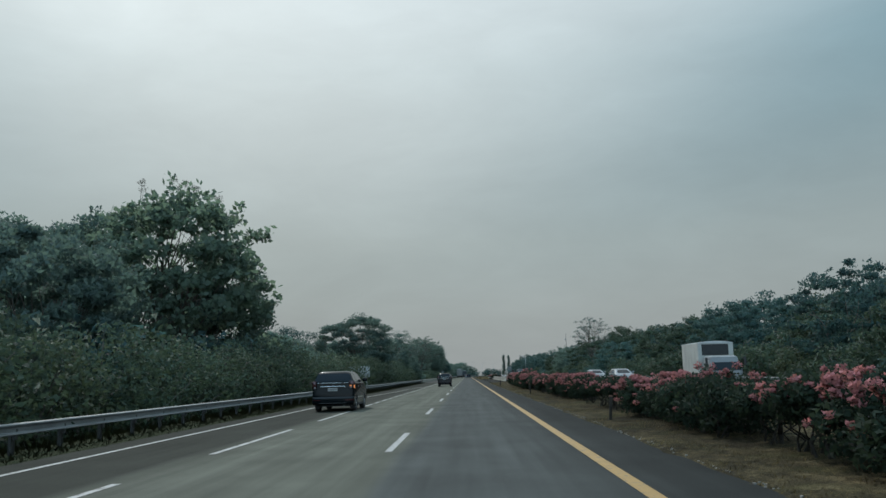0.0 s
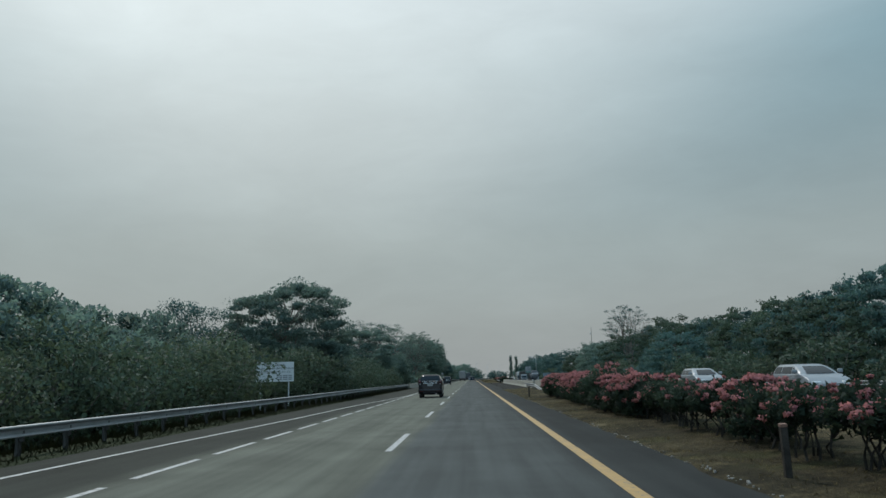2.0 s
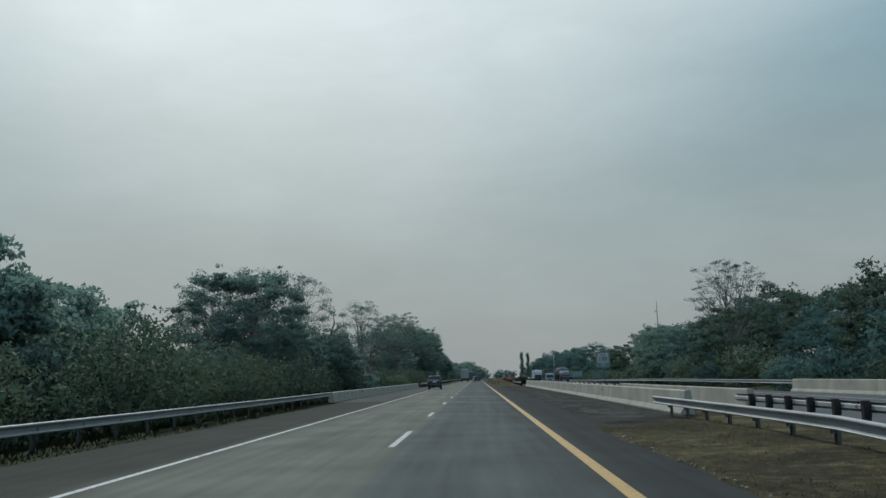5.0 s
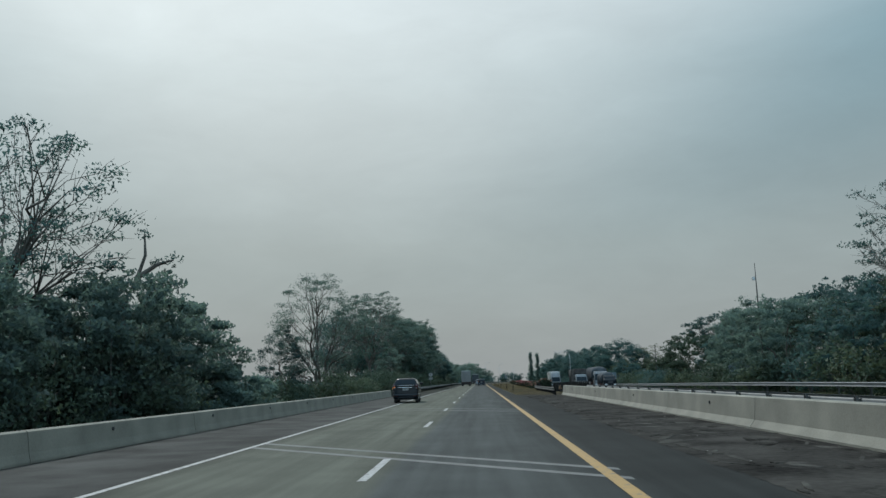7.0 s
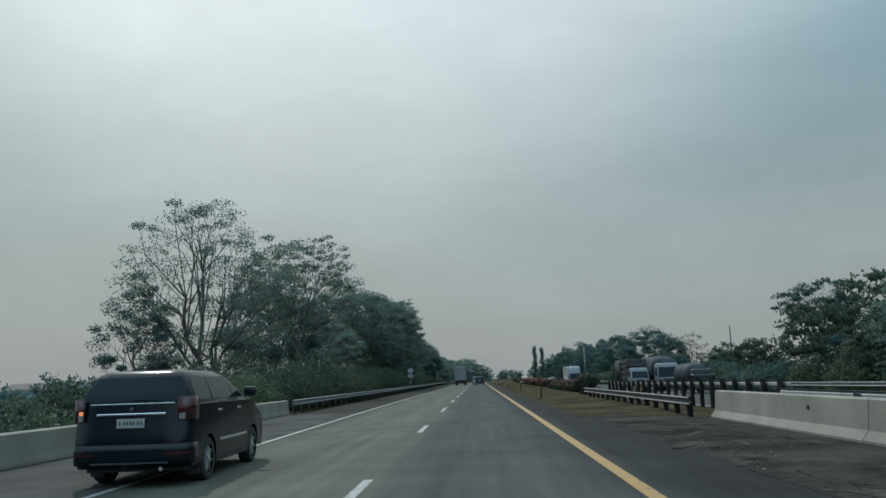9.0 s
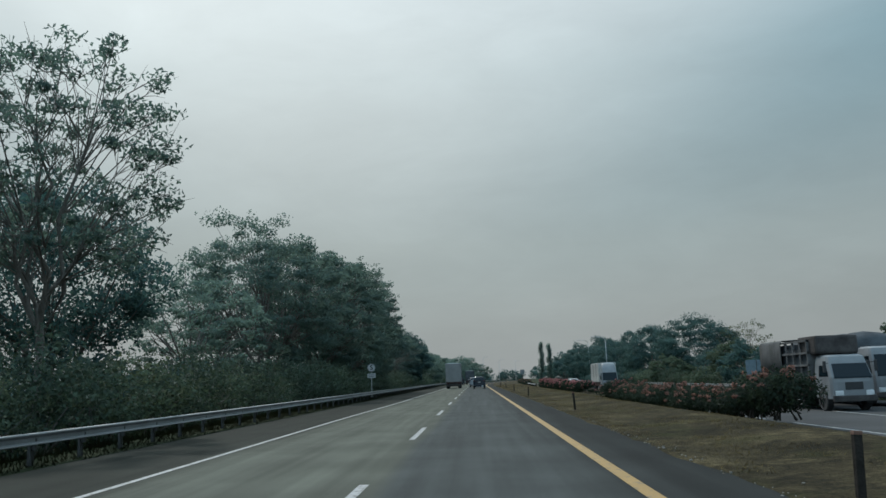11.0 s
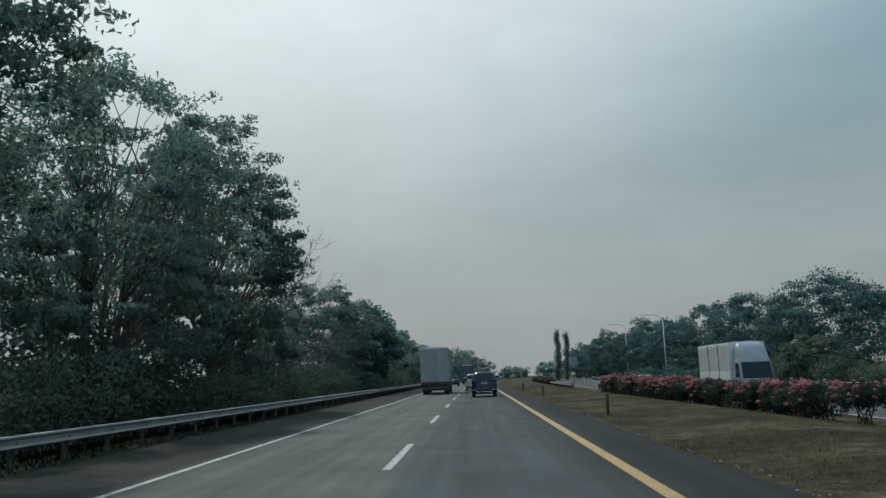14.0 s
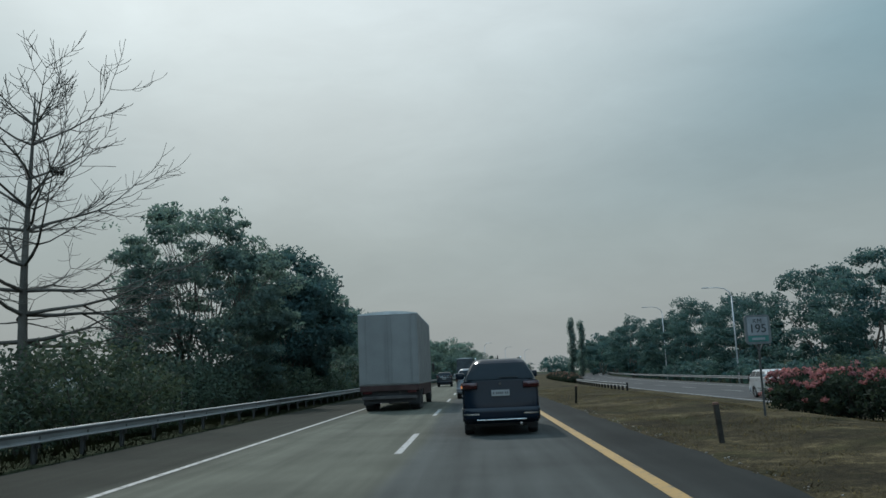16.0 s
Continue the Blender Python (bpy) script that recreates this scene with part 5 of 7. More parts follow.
KINDS = [flowering_bush(6.5, 2.0, 1.45, 0.95, 400, 0.75, "pink flowering bougainvillea bush with bare lower stems", FLOWER_PINK, 0.40, 0.68),
         flowering_bush(6.5, 3.6, 1.40, 0.95, 401, 0.35, "bougainvillea bush with few pink flowers", FLOWER_PINK, 0.40, 0.72),
         flowering_bush(6.5, 5.2, 1.50, 1.00, 402, 1.0, "bougainvillea bush covered in pink flowers", FLOWER_PINK, 0.40, 0.6),
         flowering_bush(6.5, 6.8, 1.45, 0.95, 403, 0.08, "leafy green bougainvillea bush", FLOWER_PINK, 0.40, 0.7),
         flowering_bush(8.9, 268.8, 1.30, 1.15, 404, 0.35, "bougainvillea bush with faded orange flowers", FLOWER_ORANGE, 0.12, 0.66),
         flowering_bush(8.9, 270.6, 1.15, 1.15, 405, 0.5, "clipped bush with faded orange flowers", FLOWER_ORANGE, 0.12, 0.66)]


KINDS += [flowering_bush(6.2, 86.0, 1.5, 1.05, 406, 2.0, "dense dark bougainvillea hedge bush flowering pink on top", FLOWER_PINK, -0.12, 0.62),
          flowering_bush(6.2, 91.0, 1.5, 1.05, 407, 3.0, "dense bougainvillea hedge bush thick with pink flowers on top", FLOWER_PINK, -0.12, 0.62),
          flowering_bush(6.0, 76.6, 1.5, 1.05, 408, 0.05, "dense dark green clipped hedge bush", FLOWER_PINK, -0.12, 0.8)]


def hedge(y0, y1, x, picks, hmin, hmax, step=1.45, dx=0.15, x1=None):
    y = y0
    while y < y1:
        px = x + ((x1 - x) * (y - y0) / (y1 - y0) if x1 is not None else 0) + rng0.uniform(-dx, dx)
        src = KINDS[rng0.choice(picks)]
        ob = copy_thing(src, Matrix.Translation((px, y, ground_z(px, y) - 0.02)) @ Matrix.Rotation(rng0.uniform(0, 6.28), 4, "Z"))
        s = rng0.uniform(hmin, hmax) / 1.45
        ob.scale = (s * 1.05, s * 1.05, s)
        y += step * rng0.uniform(0.85, 1.15)


hedge(8.2, 13.5, 5.45, [0, 6], 1.20, 1.33)
hedge(13.5, 16.5, 5.45, [1, 3], 1.07, 1.20)
hedge(16.7, 20.5, 5.4, [8], 1.22, 1.29)
hedge(20.6, 26, 5.4, [6, 0, 7], 1.12, 1.22)
hedge(26, 34.6, 5.4, [0, 1, 3, 1], 0.96, 1.12)
hedge(35.6, 36.6, 5.3, [1], 0.69, 0.82)
hedge(38, 45, 5.4, [7, 0], 1.12, 1.22)
hedge(45, 62, 5.4, [0, 2, 7, 0], 1.05, 1.20)
hedge(62, 67, 5.4, [6, 1, 3], 1.03, 1.14)
hedge(67, 69, 5.4, [0], 0.96, 1.03)
hedge(69.2, 73.4, 5.45, [6, 7, 6], 1.25, 1.38)
hedge(74.2, 79.4, 5.45, [8], 1.46, 1.55)
hedge(80, 98, 5.5, [7, 2, 7], 1.16, 1.33)
hedge(98.6, 99.4, 5.4, [7], 1.25, 1.3)
hedge(111.4, 112.0, 8.85, [7], 1.36, 1.4)
hedge(272.4, 301, 8.9, [4, 5, 5, 1], 1.15, 1.35, step=1.6, x1=9.0)
hedge(262.4, 263.0, 9.8, [8], 0.75, 0.8)
hedge(320.6, 321.2, 11.0, [0], 0.55, 0.7)
hedge(326.4, 328.6, 11.6, [1], 0.5, 0.65, step=1.8)
hedge(330.9, 331.5, 11.5, [2], 1.2, 1.3)
hedge(333.2, 351, 11.1, [4, 0, 3, 1, 6], 1.15, 1.3, step=1.45, x1=10.8)
hedge(351, 358.5, 10.8, [6, 8, 2, 6], 1.25, 1.4, step=1.4, x1=10.6)
hedge(360.2, 371, 10.6, [6, 8, 6, 6], 1.3, 1.45, step=1.35, x1=10.45)
hedge(452, 486, 11.4 + bend(465), [4, 5], 1.2, 1.5, step=1.8)

# ---- vehicles ----
def plain(name, base, rough=0.5, metal=0.0, **k):
    return material(name, base, rough=rough, metal=metal, vary=k.pop("vary", 0.1), scale=k.pop("scale", 4), fine=60, bump=k.pop("bump", 0.02), **k)


def car_paint(name, base, rough=0.2):
    return material(name, base, rough=rough, vary=0.12, scale=2.0, fine=200, bump=0.0, coat=0.0, spec=0.22)


def lamp_glow(name, colour, strength):
    m = plain(name, colour, rough=0.2)
    b = m.node_tree.nodes["Principled BSDF"]
    b.inputs["Emission Color"].default_value, b.inputs["Emission Strength"].default_value = (*colour, 1), strength
    return m


BLACK_PAINT = car_paint("black_paint", (0.002, 0.004, 0.0055))
GREY_PAINT = car_paint("dark_grey_paint", (0.004, 0.007, 0.010))
BLUE_PAINT = car_paint("dark_blue_grey_paint", (0.003, 0.008, 0.015))
WHITE_PAINT = car_paint("white_paint", (0.28, 0.285, 0.29), 0.3)
SILVER_PAINT = car_paint("silver_paint", (0.17, 0.18, 0.19), 0.3)
GLASS = plain("tinted_glass", (0.006, 0.011, 0.015), 0.04, vary=0.05, bump=0.0, spec=0.12)
TYRE = plain("tyre_rubber", (0.022, 0.022, 0.022), 0.9, vary=0.3)
RIM = plain("alloy_rim", (0.45, 0.46, 0.47), 0.35, 0.8)
PLASTIC = plain("black_plastic", (0.018, 0.018, 0.019), 0.7, vary=0.2)
CHROME = plain("chrome", (0.65, 0.66, 0.67), 0.18, 0.95)
TAIL_RED = plain("tail_lamp_red", (0.034, 0.006, 0.007), 0.15)
TAIL_LIT = lamp_glow("lit_tail_lamp", (0.9, 0.05, 0.03), 0.9)
TAIL_AMBER = lamp_glow("lit_indicator", (0.85, 0.30, 0.10), 0.5)
DIM_LAMP = plain("smoked_lamp", (0.16, 0.16, 0.165), 0.15)
CLEAR_LAMP = plain("clear_lamp", (0.5, 0.5, 0.5), 0.12)
PLATE = plain("number_plate", (0.22, 0.22, 0.215), 0.5)
PLATE_BAR = plain("plate_bar", (0.05, 0.05, 0.05), 0.6)
HEAD_LIT = lamp_glow("lit_headlamp", (1.0, 0.95, 0.85), 0.9)


def rounded(hw, y0, y1, z, c=0.16):
    """A level ring: a rectangle with cut corners."""
    return [(-hw + c, y0, z), (hw - c, y0, z), (hw - c * 0.3, y0 + c * 0.3, z), (hw, y0 + c, z), (hw, y1 - c * 1.6, z), (hw - c * 0.4, y1 - c * 0.5, z), (hw - c * 1.4, y1, z),
            (-hw + c * 1.4, y1, z), (-hw + c * 0.4, y1 - c * 0.5, z), (-hw, y1 - c * 1.6, z), (-hw, y0 + c, z), (-hw + c * 0.3, y0 + c * 0.3, z)]


def wheel(parent, x, y, r, w, side, rim_mat=None, spokes=7):
    bm = bmesh.new()
    n = 24
    prof = [(-w / 2, r * 0.66), (-w / 2, r * 0.93), (-w / 2 + 0.03, r), (w / 2 - 0.03, r), (w / 2, r * 0.93), (w / 2, r * 0.66)]
    rings = [[(px, pr * math.cos(2 * math.pi * k / n), pr * math.sin(2 * math.pi * k / n)) for px, pr in prof] for k in range(n + 1)]
    vs = [[bm.verts.new(p) for p in ring] for ring in rings[:-1]]
    for k in range(n):
        a, b = vs[k], vs[(k + 1) % n]
        for j in range(len(prof) - 1):
            bm.faces.new((a[j], a[j + 1], b[j + 1], b[j]))
    bmesh.ops.recalc_face_normals(bm, faces=bm.faces)
    tyre = part("wheel", bm, TYRE, parent)
    tyre.matrix_basis = Matrix.Translation((x, y, r))
    bm = bmesh.new()
    cylinder(bm, (side * (w / 2 - 0.06), 0, 0), "x", r * 0.66, 0.04, 24)
    for k in range(spokes):
        a = 2 * math.pi * k / spokes
        g = bmesh.ops.create_cube(bm, size=1.0)["verts"]
        bmesh.ops.scale(bm, verts=g, vec=(0.03, r * 0.10, r * 0.5))
        bmesh.ops.translate(bm, verts=g, vec=(side * (w / 2 - 0.025), 0, r * 0.36))
        bmesh.ops.rotate(bm, verts=g, cent=(0, 0, 0), matrix=Matrix.Rotation(a, 3, "X"))
    cylinder(bm, (side * (w / 2 - 0.02), 0, 0), "x", r * 0.14, 0.05, 12)
    rim = part("rim", bm, rim_mat or RIM, tyre)
    return tyre


def patch(bm, pts):
    bm.faces.new([bm.verts.new(p) for p in pts])


def wrap(path, z0, z1, push, rows=2):
    """A patch that follows a corner's path of (x, y) from z0 to z1, pushed outwards."""
    bm = bmesh.new()
    vs = []
    for i, (x, y) in enumerate(path):
        ax, ay = path[max(0, i - 1)]
        bx, by = path[min(len(path) - 1, i + 1)]
        nx, ny = by - ay, -(bx - ax)
        ln = math.hypot(nx, ny) or 1
        vs.append([bm.verts.new((x + push * nx / ln, y + push * ny / ln, z0 + (z1 - z0) * k / rows)) for k in range(rows + 1)])
    for a, b in zip(vs, vs[1:]):
        for k in range(rows):
            bm.faces.new((a[k], b[k], b[k + 1], a[k + 1]))
    return bm


def thick(ob, t):
    m = ob.modifiers.new("thickness", "SOLIDIFY")
    m.thickness, m.offset = t, 0.6
    return ob


def car(place, label, paint, L=4.5, W=1.72, H=1.72, turn=0.0, wheel_r=0.32, belt=1.19, lamp="tall", rear_lean=0.26, signal=None, chrome_strip=True, lit=False, spare=False, bars=True, head_lit=False, hood=1.0, tumble=0.16):
    c = thing("car", place, label, "car", turn=turn)
    h = L / 2
    yf, yr = h - 0.88, -h + 0.98
    out = [(-h + 0.12, 0.28), (-h + 0.02, 0.40), (-h, 0.55), (-h + 0.012, 0.72), (-h + 0.035, 0.86), (-h + 0.07, belt), (h - hood - 0.15, belt), (h - hood, belt - 0.02), (h - 0.35, belt - 0.20), (h - 0.06, belt - 0.40), (h, 0.52), (h - 0.03, 0.36), (h - 0.12, 0.26)]

    def arch(yc):
        R = wheel_r + 0.06
        return [(yc + R * math.cos(a), max(0.24, wheel_r + R * math.sin(a))) for a in [math.pi * k / 10 for k in range(11)]]

    out += arch(yf) + arch(yr)
    hw = W / 2

    def ring(x, pull, drop):
        pts = []
        for y, z in out:
            end = smooth(h - 0.7, h, abs(y))
            yy_ = y - math.copysign(pull * end, y)
            zz = z - drop if z > belt - 0.2 else z
            bulge = 1 - 0.02 * smooth(0.62, 0.25, z) if abs(x) > hw - 0.01 else 1
            pts.append((x * bulge, yy_, zz))
        return pts

    EDGE = ((0.0, 0.17, 0.03), (0.025, 0.09, 0.012), (0.08, 0.04, 0.003), (0.18, 0.012, 0.0), (0.40, 0.0, 0.0))
    bm = bmesh.new()
    loft(bm, [ring(-hw + d, a, b) for d, a, b in EDGE] + [ring(hw - d, a, b) for d, a, b in EDGE[::-1]])
    bmesh.ops.recalc_face_normals(bm, faces=bm.faces)
    part("body", bm, paint, c, smooth="auto")

    def corner(s, y_base, far=0.42, long=0.34):
        """The plan of a rear corner, from the middle outwards."""
        p = [(hw - far, 0.0), (hw - 0.18, 0.012), (hw - 0.08, 0.04), (hw - 0.025, 0.09), (hw, 0.17), (hw, long)]
        return [(x, y_base + y) for x, y in p] if s > 0 else [(-x, y_base + y) for x, y in p][::-1]

    # cabin
    def yrear(z):
        return -h + 0.07 + rear_lean * max(0.0, (z - belt) / (H - belt)) ** 1.6

    def yfront(z):
        u = (z - belt) / (H - belt)
        return h - hood - 0.05 - 1.0 * u - 0.25 * u ** 4 if u > 0 else h - hood - 0.05

    def half(z):
        u = max(0.0, (z - belt) / (H - belt))
        return hw - 0.03 - tumble * u - 0.05 * u * u

    lv = [(belt - 0.03, 0), (belt + 0.12, 0), (belt + (H - belt) * 0.4, 0), (belt + (H - belt) * 0.65, 0), (H - 0.11, 0), (H - 0.06, 0.010), (H - 0.03, 0.030), (H - 0.012, 0.07), (H - 0.003, 0.16), (H, 0.34)]
    bm = bmesh.new()
    loft(bm, [rounded(half(z) - i * 0.8, yrear(z) + i * 1.0, yfront(z) - i * 1.3, z, 0.2) for z, i in lv])
    bmesh.ops.recalc_face_normals(bm, faces=bm.faces)
    part("cabin", bm, paint, c, smooth="auto")
    # glass
    z0, z1 = belt + 0.03, H - 0.105
    za = [z0 + (z1 - z0) * k / 4 for k in range(5)]
    bm = bmesh.new()
    rows = []
    for z in za:
        w, y, cc = half(z), yrear(z), 0.2
        rows.append([bm.verts.new(p) for p in ((-w + cc * 0.22, y + cc * 0.26 - 0.004, z), (-w + cc * 0.62, y + 0.07 * cc - 0.008, z), (-w + cc, y - 0.008, z), (w - cc, y - 0.008, z), (w - cc * 0.62, y + 0.07 * cc - 0.008, z), (w - cc * 0.22, y + cc * 0.26 - 0.004, z))])
    for a, b in zip(rows, rows[1:]):
        for k in range(5):
            bm.faces.new((a[k], a[k + 1], b[k + 1], b[k]))
    part("rear_window", bm, GLASS, c, smooth=True)
    bm = bmesh.new()
    zb = [belt + 0.03 + (H - 0.12 - belt) * k / 3 for k in range(4)]
    for a, b in zip(zb, zb[1:]):
        patch(bm, [(half(a) - 0.24, yfront(a) + 0.012, a), (-half(a) + 0.24, yfront(a) + 0.012, a), (-half(b) + 0.24, yfront(b) + 0.012, b), (half(b) - 0.24, yfront(b) + 0.012, b)])
    part("windscreen", bm, GLASS, c)
    cuts = [yrear(z0) + 0.30, yr + 0.22, 0.10, yfront(z0) - 0.40]
    for s in (-1, 1):
        for i, (a, b) in enumerate(zip(cuts, cuts[1:])):
            bm = bmesh.new()
            rows = []
            for z in za:
                u = (z - z0) / (z1 - z0)
                ya = max(a + 0.035, yrear(z) + 0.26)
                yb = min(b - 0.035, yfront(z) - 0.36)
                rows.append([bm.verts.new((s * (half(z) + 0.006), y, z)) for y in (ya, max(yb, ya + 0.05))])
            for p, q in zip(rows, rows[1:]):
                bm.faces.new((p[0], p[1], q[1], q[0]))
            part("side_window", bm, GLASS, c, smooth=True)
        for y in (yr + 0.42, 0.27):
            part("door_handle", boxes((s * hw - 0.018, s * hw + 0.018, y, y + 0.2, belt - 0.17, belt - 0.135), bevel=0.008), CHROME if chrome_strip else paint, c)
        part("sill_trim", boxes((s * (hw - 0.02) - 0.03, s * (hw - 0.02) + 0.012, yr + 0.42, yf - 0.42, 0.235, 0.31), bevel=0.012), PLASTIC, c)
        bm = boxes((hw - 0.02 if s > 0 else -hw - 0.20, hw + 0.20 if s > 0 else -hw + 0.02, yfront(belt) - 0.50, yfront(belt) - 0.36, belt + 0.03, belt + 0.20), bevel=0.05)
        part("side_mirror", bm, paint, c, smooth="auto")
        lampm = TAIL_LIT if lit else TAIL_RED
        far_, lo, hi = (0.15, belt - 0.24, belt + 0.09) if lamp == "tall" else (0.34, belt - 0.17, belt - 0.03)
        tl = part("tail_light", wrap(corner(s, -h + 0.03, far_, 0.30), lo, hi, 0.012), lampm, c, smooth=True)
        thick(tl, 0.02)
        cut = corner(s, -h + 0.03, far_, 0.17)
        cut = (cut[:-2] if s > 0 else cut[2:])
        part("reversing_lamp", wrap(cut, lo + 0.01, lo + (hi - lo) * 0.30, 0.026), DIM_LAMP, tl, smooth=True)
        if signal and s == signal:
            part("indicator", wrap(corner(s, -h + 0.035, 0.13, 0.19), lo + 0.02, lo + 0.02 + 0.4 * (hi - lo), 0.030), TAIL_AMBER, tl, smooth=True)
        if chrome_strip:
            part("side_moulding", boxes((s * hw - 0.012, s * hw + 0.014, yr + 0.55, yf - 0.55, 0.55, 0.59), bevel=0.006), CHROME, c)
        else:
            part("roof_rail", boxes((s * (half(H) - 0.03) - 0.02, s * (half(H) - 0.03) + 0.02, yrear(H) + 0.22, yfront(H) - 0.3, H - 0.05, H + 0.035), bevel=0.014), CHROME, c)
        part("reflector", wrap(corner(s, -h + 0.0, 0.36, 0.12)[:-2] if s > 0 else corner(s, -h + 0.0, 0.36, 0.12)[2:], 0.47, 0.505, 0.02), CHROME if spare else TAIL_RED, c)
        part("headlight", boxes((min(s * (hw - 0.42), s * (hw - 0.1)), max(s * (hw - 0.42), s * (hw - 0.1)), h - 0.30, h - 0.03, belt - 0.46, belt - 0.30), bevel=0.04), HEAD_LIT if head_lit else CLEAR_LAMP, c)
        for y in (yf, yr):
            wheel(c, s * (hw - 0.115), y, wheel_r, 0.21, s)
        part("mud_flap", boxes((s * (hw - 0.14) - 0.1, s * (hw - 0.14) + 0.1, yr - wheel_r - 0.06, yr - wheel_r - 0.045, 0.13, 0.34)), PLASTIC, c)
    if chrome_strip:
        part("tailgate_trim", boxes((-hw + 0.36, hw - 0.36, -h + 0.012, -h + 0.06, belt - 0.16, belt - 0.125), bevel=0.012), CHROME, c)
        part("window_trim", boxes((-hw + 0.24, hw - 0.24, yrear(belt) - 0.014, yrear(belt) + 0.02, belt - 0.008, belt + 0.014), bevel=0.006), CHROME, c)
    full = corner(-1, -h, 0.42, 0.40) + corner(1, -h, 0.42, 0.40)
    thick(part("rear_bumper", wrap(full, 0.34, 0.62, 0.003, 3), paint, c, smooth=True), 0.014)
    part("bumper_lip", boxes((-hw + 0.30, hw - 0.30, -h - 0.03, -h + 0.02, 0.345, 0.372), bevel=0.008), CHROME if spare or lit else PLASTIC, c)
    pl = part("number_plate", boxes((-0.20, 0.20, -h - 0.004, -h + 0.03, belt - 0.335, belt - 0.205), bevel=0.004), PLATE, c)
    if bars:
        for a, b in ((-0.17, -0.14), (-0.105, -0.075), (-0.06, -0.03), (-0.015, 0.015), (0.03, 0.06), (0.095, 0.125), (0.14, 0.17)):
            part("plate_bar", boxes((a, b, -h - 0.008, -h - 0.003, belt - 0.295, belt - 0.245)), PLATE_BAR, pl)
    part("emblem", cylinder(bmesh.new(), (0, -h + 0.03, belt - 0.07), "y", 0.03, 0.016, 16), POST_STEEL, c)
    bm = bmesh.new()
    tube(bm, [(0, yrear(H) + 0.50, H - 0.02), (0, yrear(H) + 0.40, H + 0.08)], [0.022, 0.008])
    part("antenna", bm, PLASTIC, c)
    bm = bmesh.new()
    w = half(H) - 0.1
    loft(bm, [[(-w, y, z - tt), (w, y, z - tt), (w * 0.98, y, z), (-w * 0.98, y, z)] for y, z, tt in ((yrear(H) - 0.03, H - 0.085, 0.02), (yrear(H) + 0.12, H - 0.045, 0.05), (yrear(H) + 0.45, H + 0.004, 0.05))])
    bmesh.ops.recalc_face_normals(bm, faces=bm.faces)
    part("rear_spoiler", bm, paint, c, smooth="auto")
    part("underbody", boxes((-hw + 0.14, hw - 0.14, -h + 0.25, h - 0.3, 0.22, 0.40)), PLASTIC, c)
    bm = bmesh.new()
    cylinder(bm, (hw - 0.42, -h + 0.12, 0.27), "y", 0.03, 0.2, 10)
    part("exhaust", bm, CHROME, c)
    part("rear_wiper", boxes((-0.02, 0.40, yrear(z0) - 0.022, yrear(z0) - 0.010, z0 + 0.03, z0 + 0.045)), PLASTIC, c)
    return c


car((-5.75, 36.9, 0), "black people carrier with chrome trim and lit amber indicator", BLACK_PAINT, L=4.58, W=1.77, H=1.68, signal=1)
car((-2.95, 106.0, 0), "dark grey-brown people carrier in the middle lane", car_paint("dark_grey_brown_paint", (0.0062, 0.0056, 0.0064)), L=4.5, W=1.70, H=1.66)
car((-5.05, 215.4, 0), "dark grey people carrier moving over with lit amber indicator", GREY_PAINT, L=4.6, W=1.72, H=1.68, signal=-1, rear_lean=0.28, turn=1.5)
car((0.42, 363.3, 0), "dark blue-grey compact SUV with roof rails and glowing tail lamp", BLUE_PAINT, L=4.43, W=1.70, H=1.70, wheel_r=0.345, chrome_strip=False, spare=True, signal=-1, rear_lean=0.34, belt=1.21, lamp="wide", tumble=0.22)
car((-0.35, 391.0, 0), "silver-roofed people carrier in the traffic", SILVER_PAINT, L=4.4, W=1.70, H=1.66)
car((-3.6, 437.0, 0), "dark car far ahead in the slow lane", GREY_PAINT, L=4.3, W=1.70, H=1.62)
for px, py, mat, lab in ((14.9, 80.5, SILVER_PAINT, "silver car on the opposite carriageway behind the hedge"), (15.2, 98.5, SILVER_PAINT, "silver car on the opposite carriageway"),
                         (17.2, 391.0, WHITE_PAINT, "white people carrier with headlamps lit on the opposite carriageway")):
    car((px, py, opposite_z(py)), lab, mat, L=4.6, W=1.75, H=1.62, turn=180, head_lit="headlamps" in lab)

# box grey includes the shade on the lorry's back
BOX_GREY = material("cargo_box_grey", (0.135, 0.135, 0.13), rough=0.65, vary=0.16, scale=0.9, fine=25)
BOX_WHITE = material("cargo_box_white", (0.36, 0.355, 0.33), rough=0.6, vary=0.12, scale=0.9, fine=25)
# grey for a white cab: the shade on its front is in the paint
CAB_SHADED_WHITE = car_paint("cab_shaded_white", (0.165, 0.17, 0.175), 0.35)
ROOF_SHEET = material("pale_roof_sheet", (0.40, 0.41, 0.41), rough=0.5, metal=0.2, vary=0.15)
DARK_STEEL = material("dark_chassis_steel", (0.05, 0.045, 0.043), rough=0.8, vary=0.4, scale=3, spec=0.08)
RUST_RED = material("red_underbody", (0.045, 0.028, 0.026), rough=0.8, vary=0.35, scale=2, spec=0.08)
SHEET_GREY = material("grey_sheet", (0.075, 0.076, 0.075), rough=0.8, vary=0.3, scale=1.5, fine=18, bump=0.4, spec=0.08)
STAKE_GREY = material("stake_paint", (0.10, 0.10, 0.10), rough=0.7, vary=0.3, scale=2, spec=0.08)
TARP_DARK = material("dark_tarpaulin", (0.05, 0.055, 0.06), rough=0.8, vary=0.3, scale=1.5, fine=18, bump=0.4, spec=0.08)


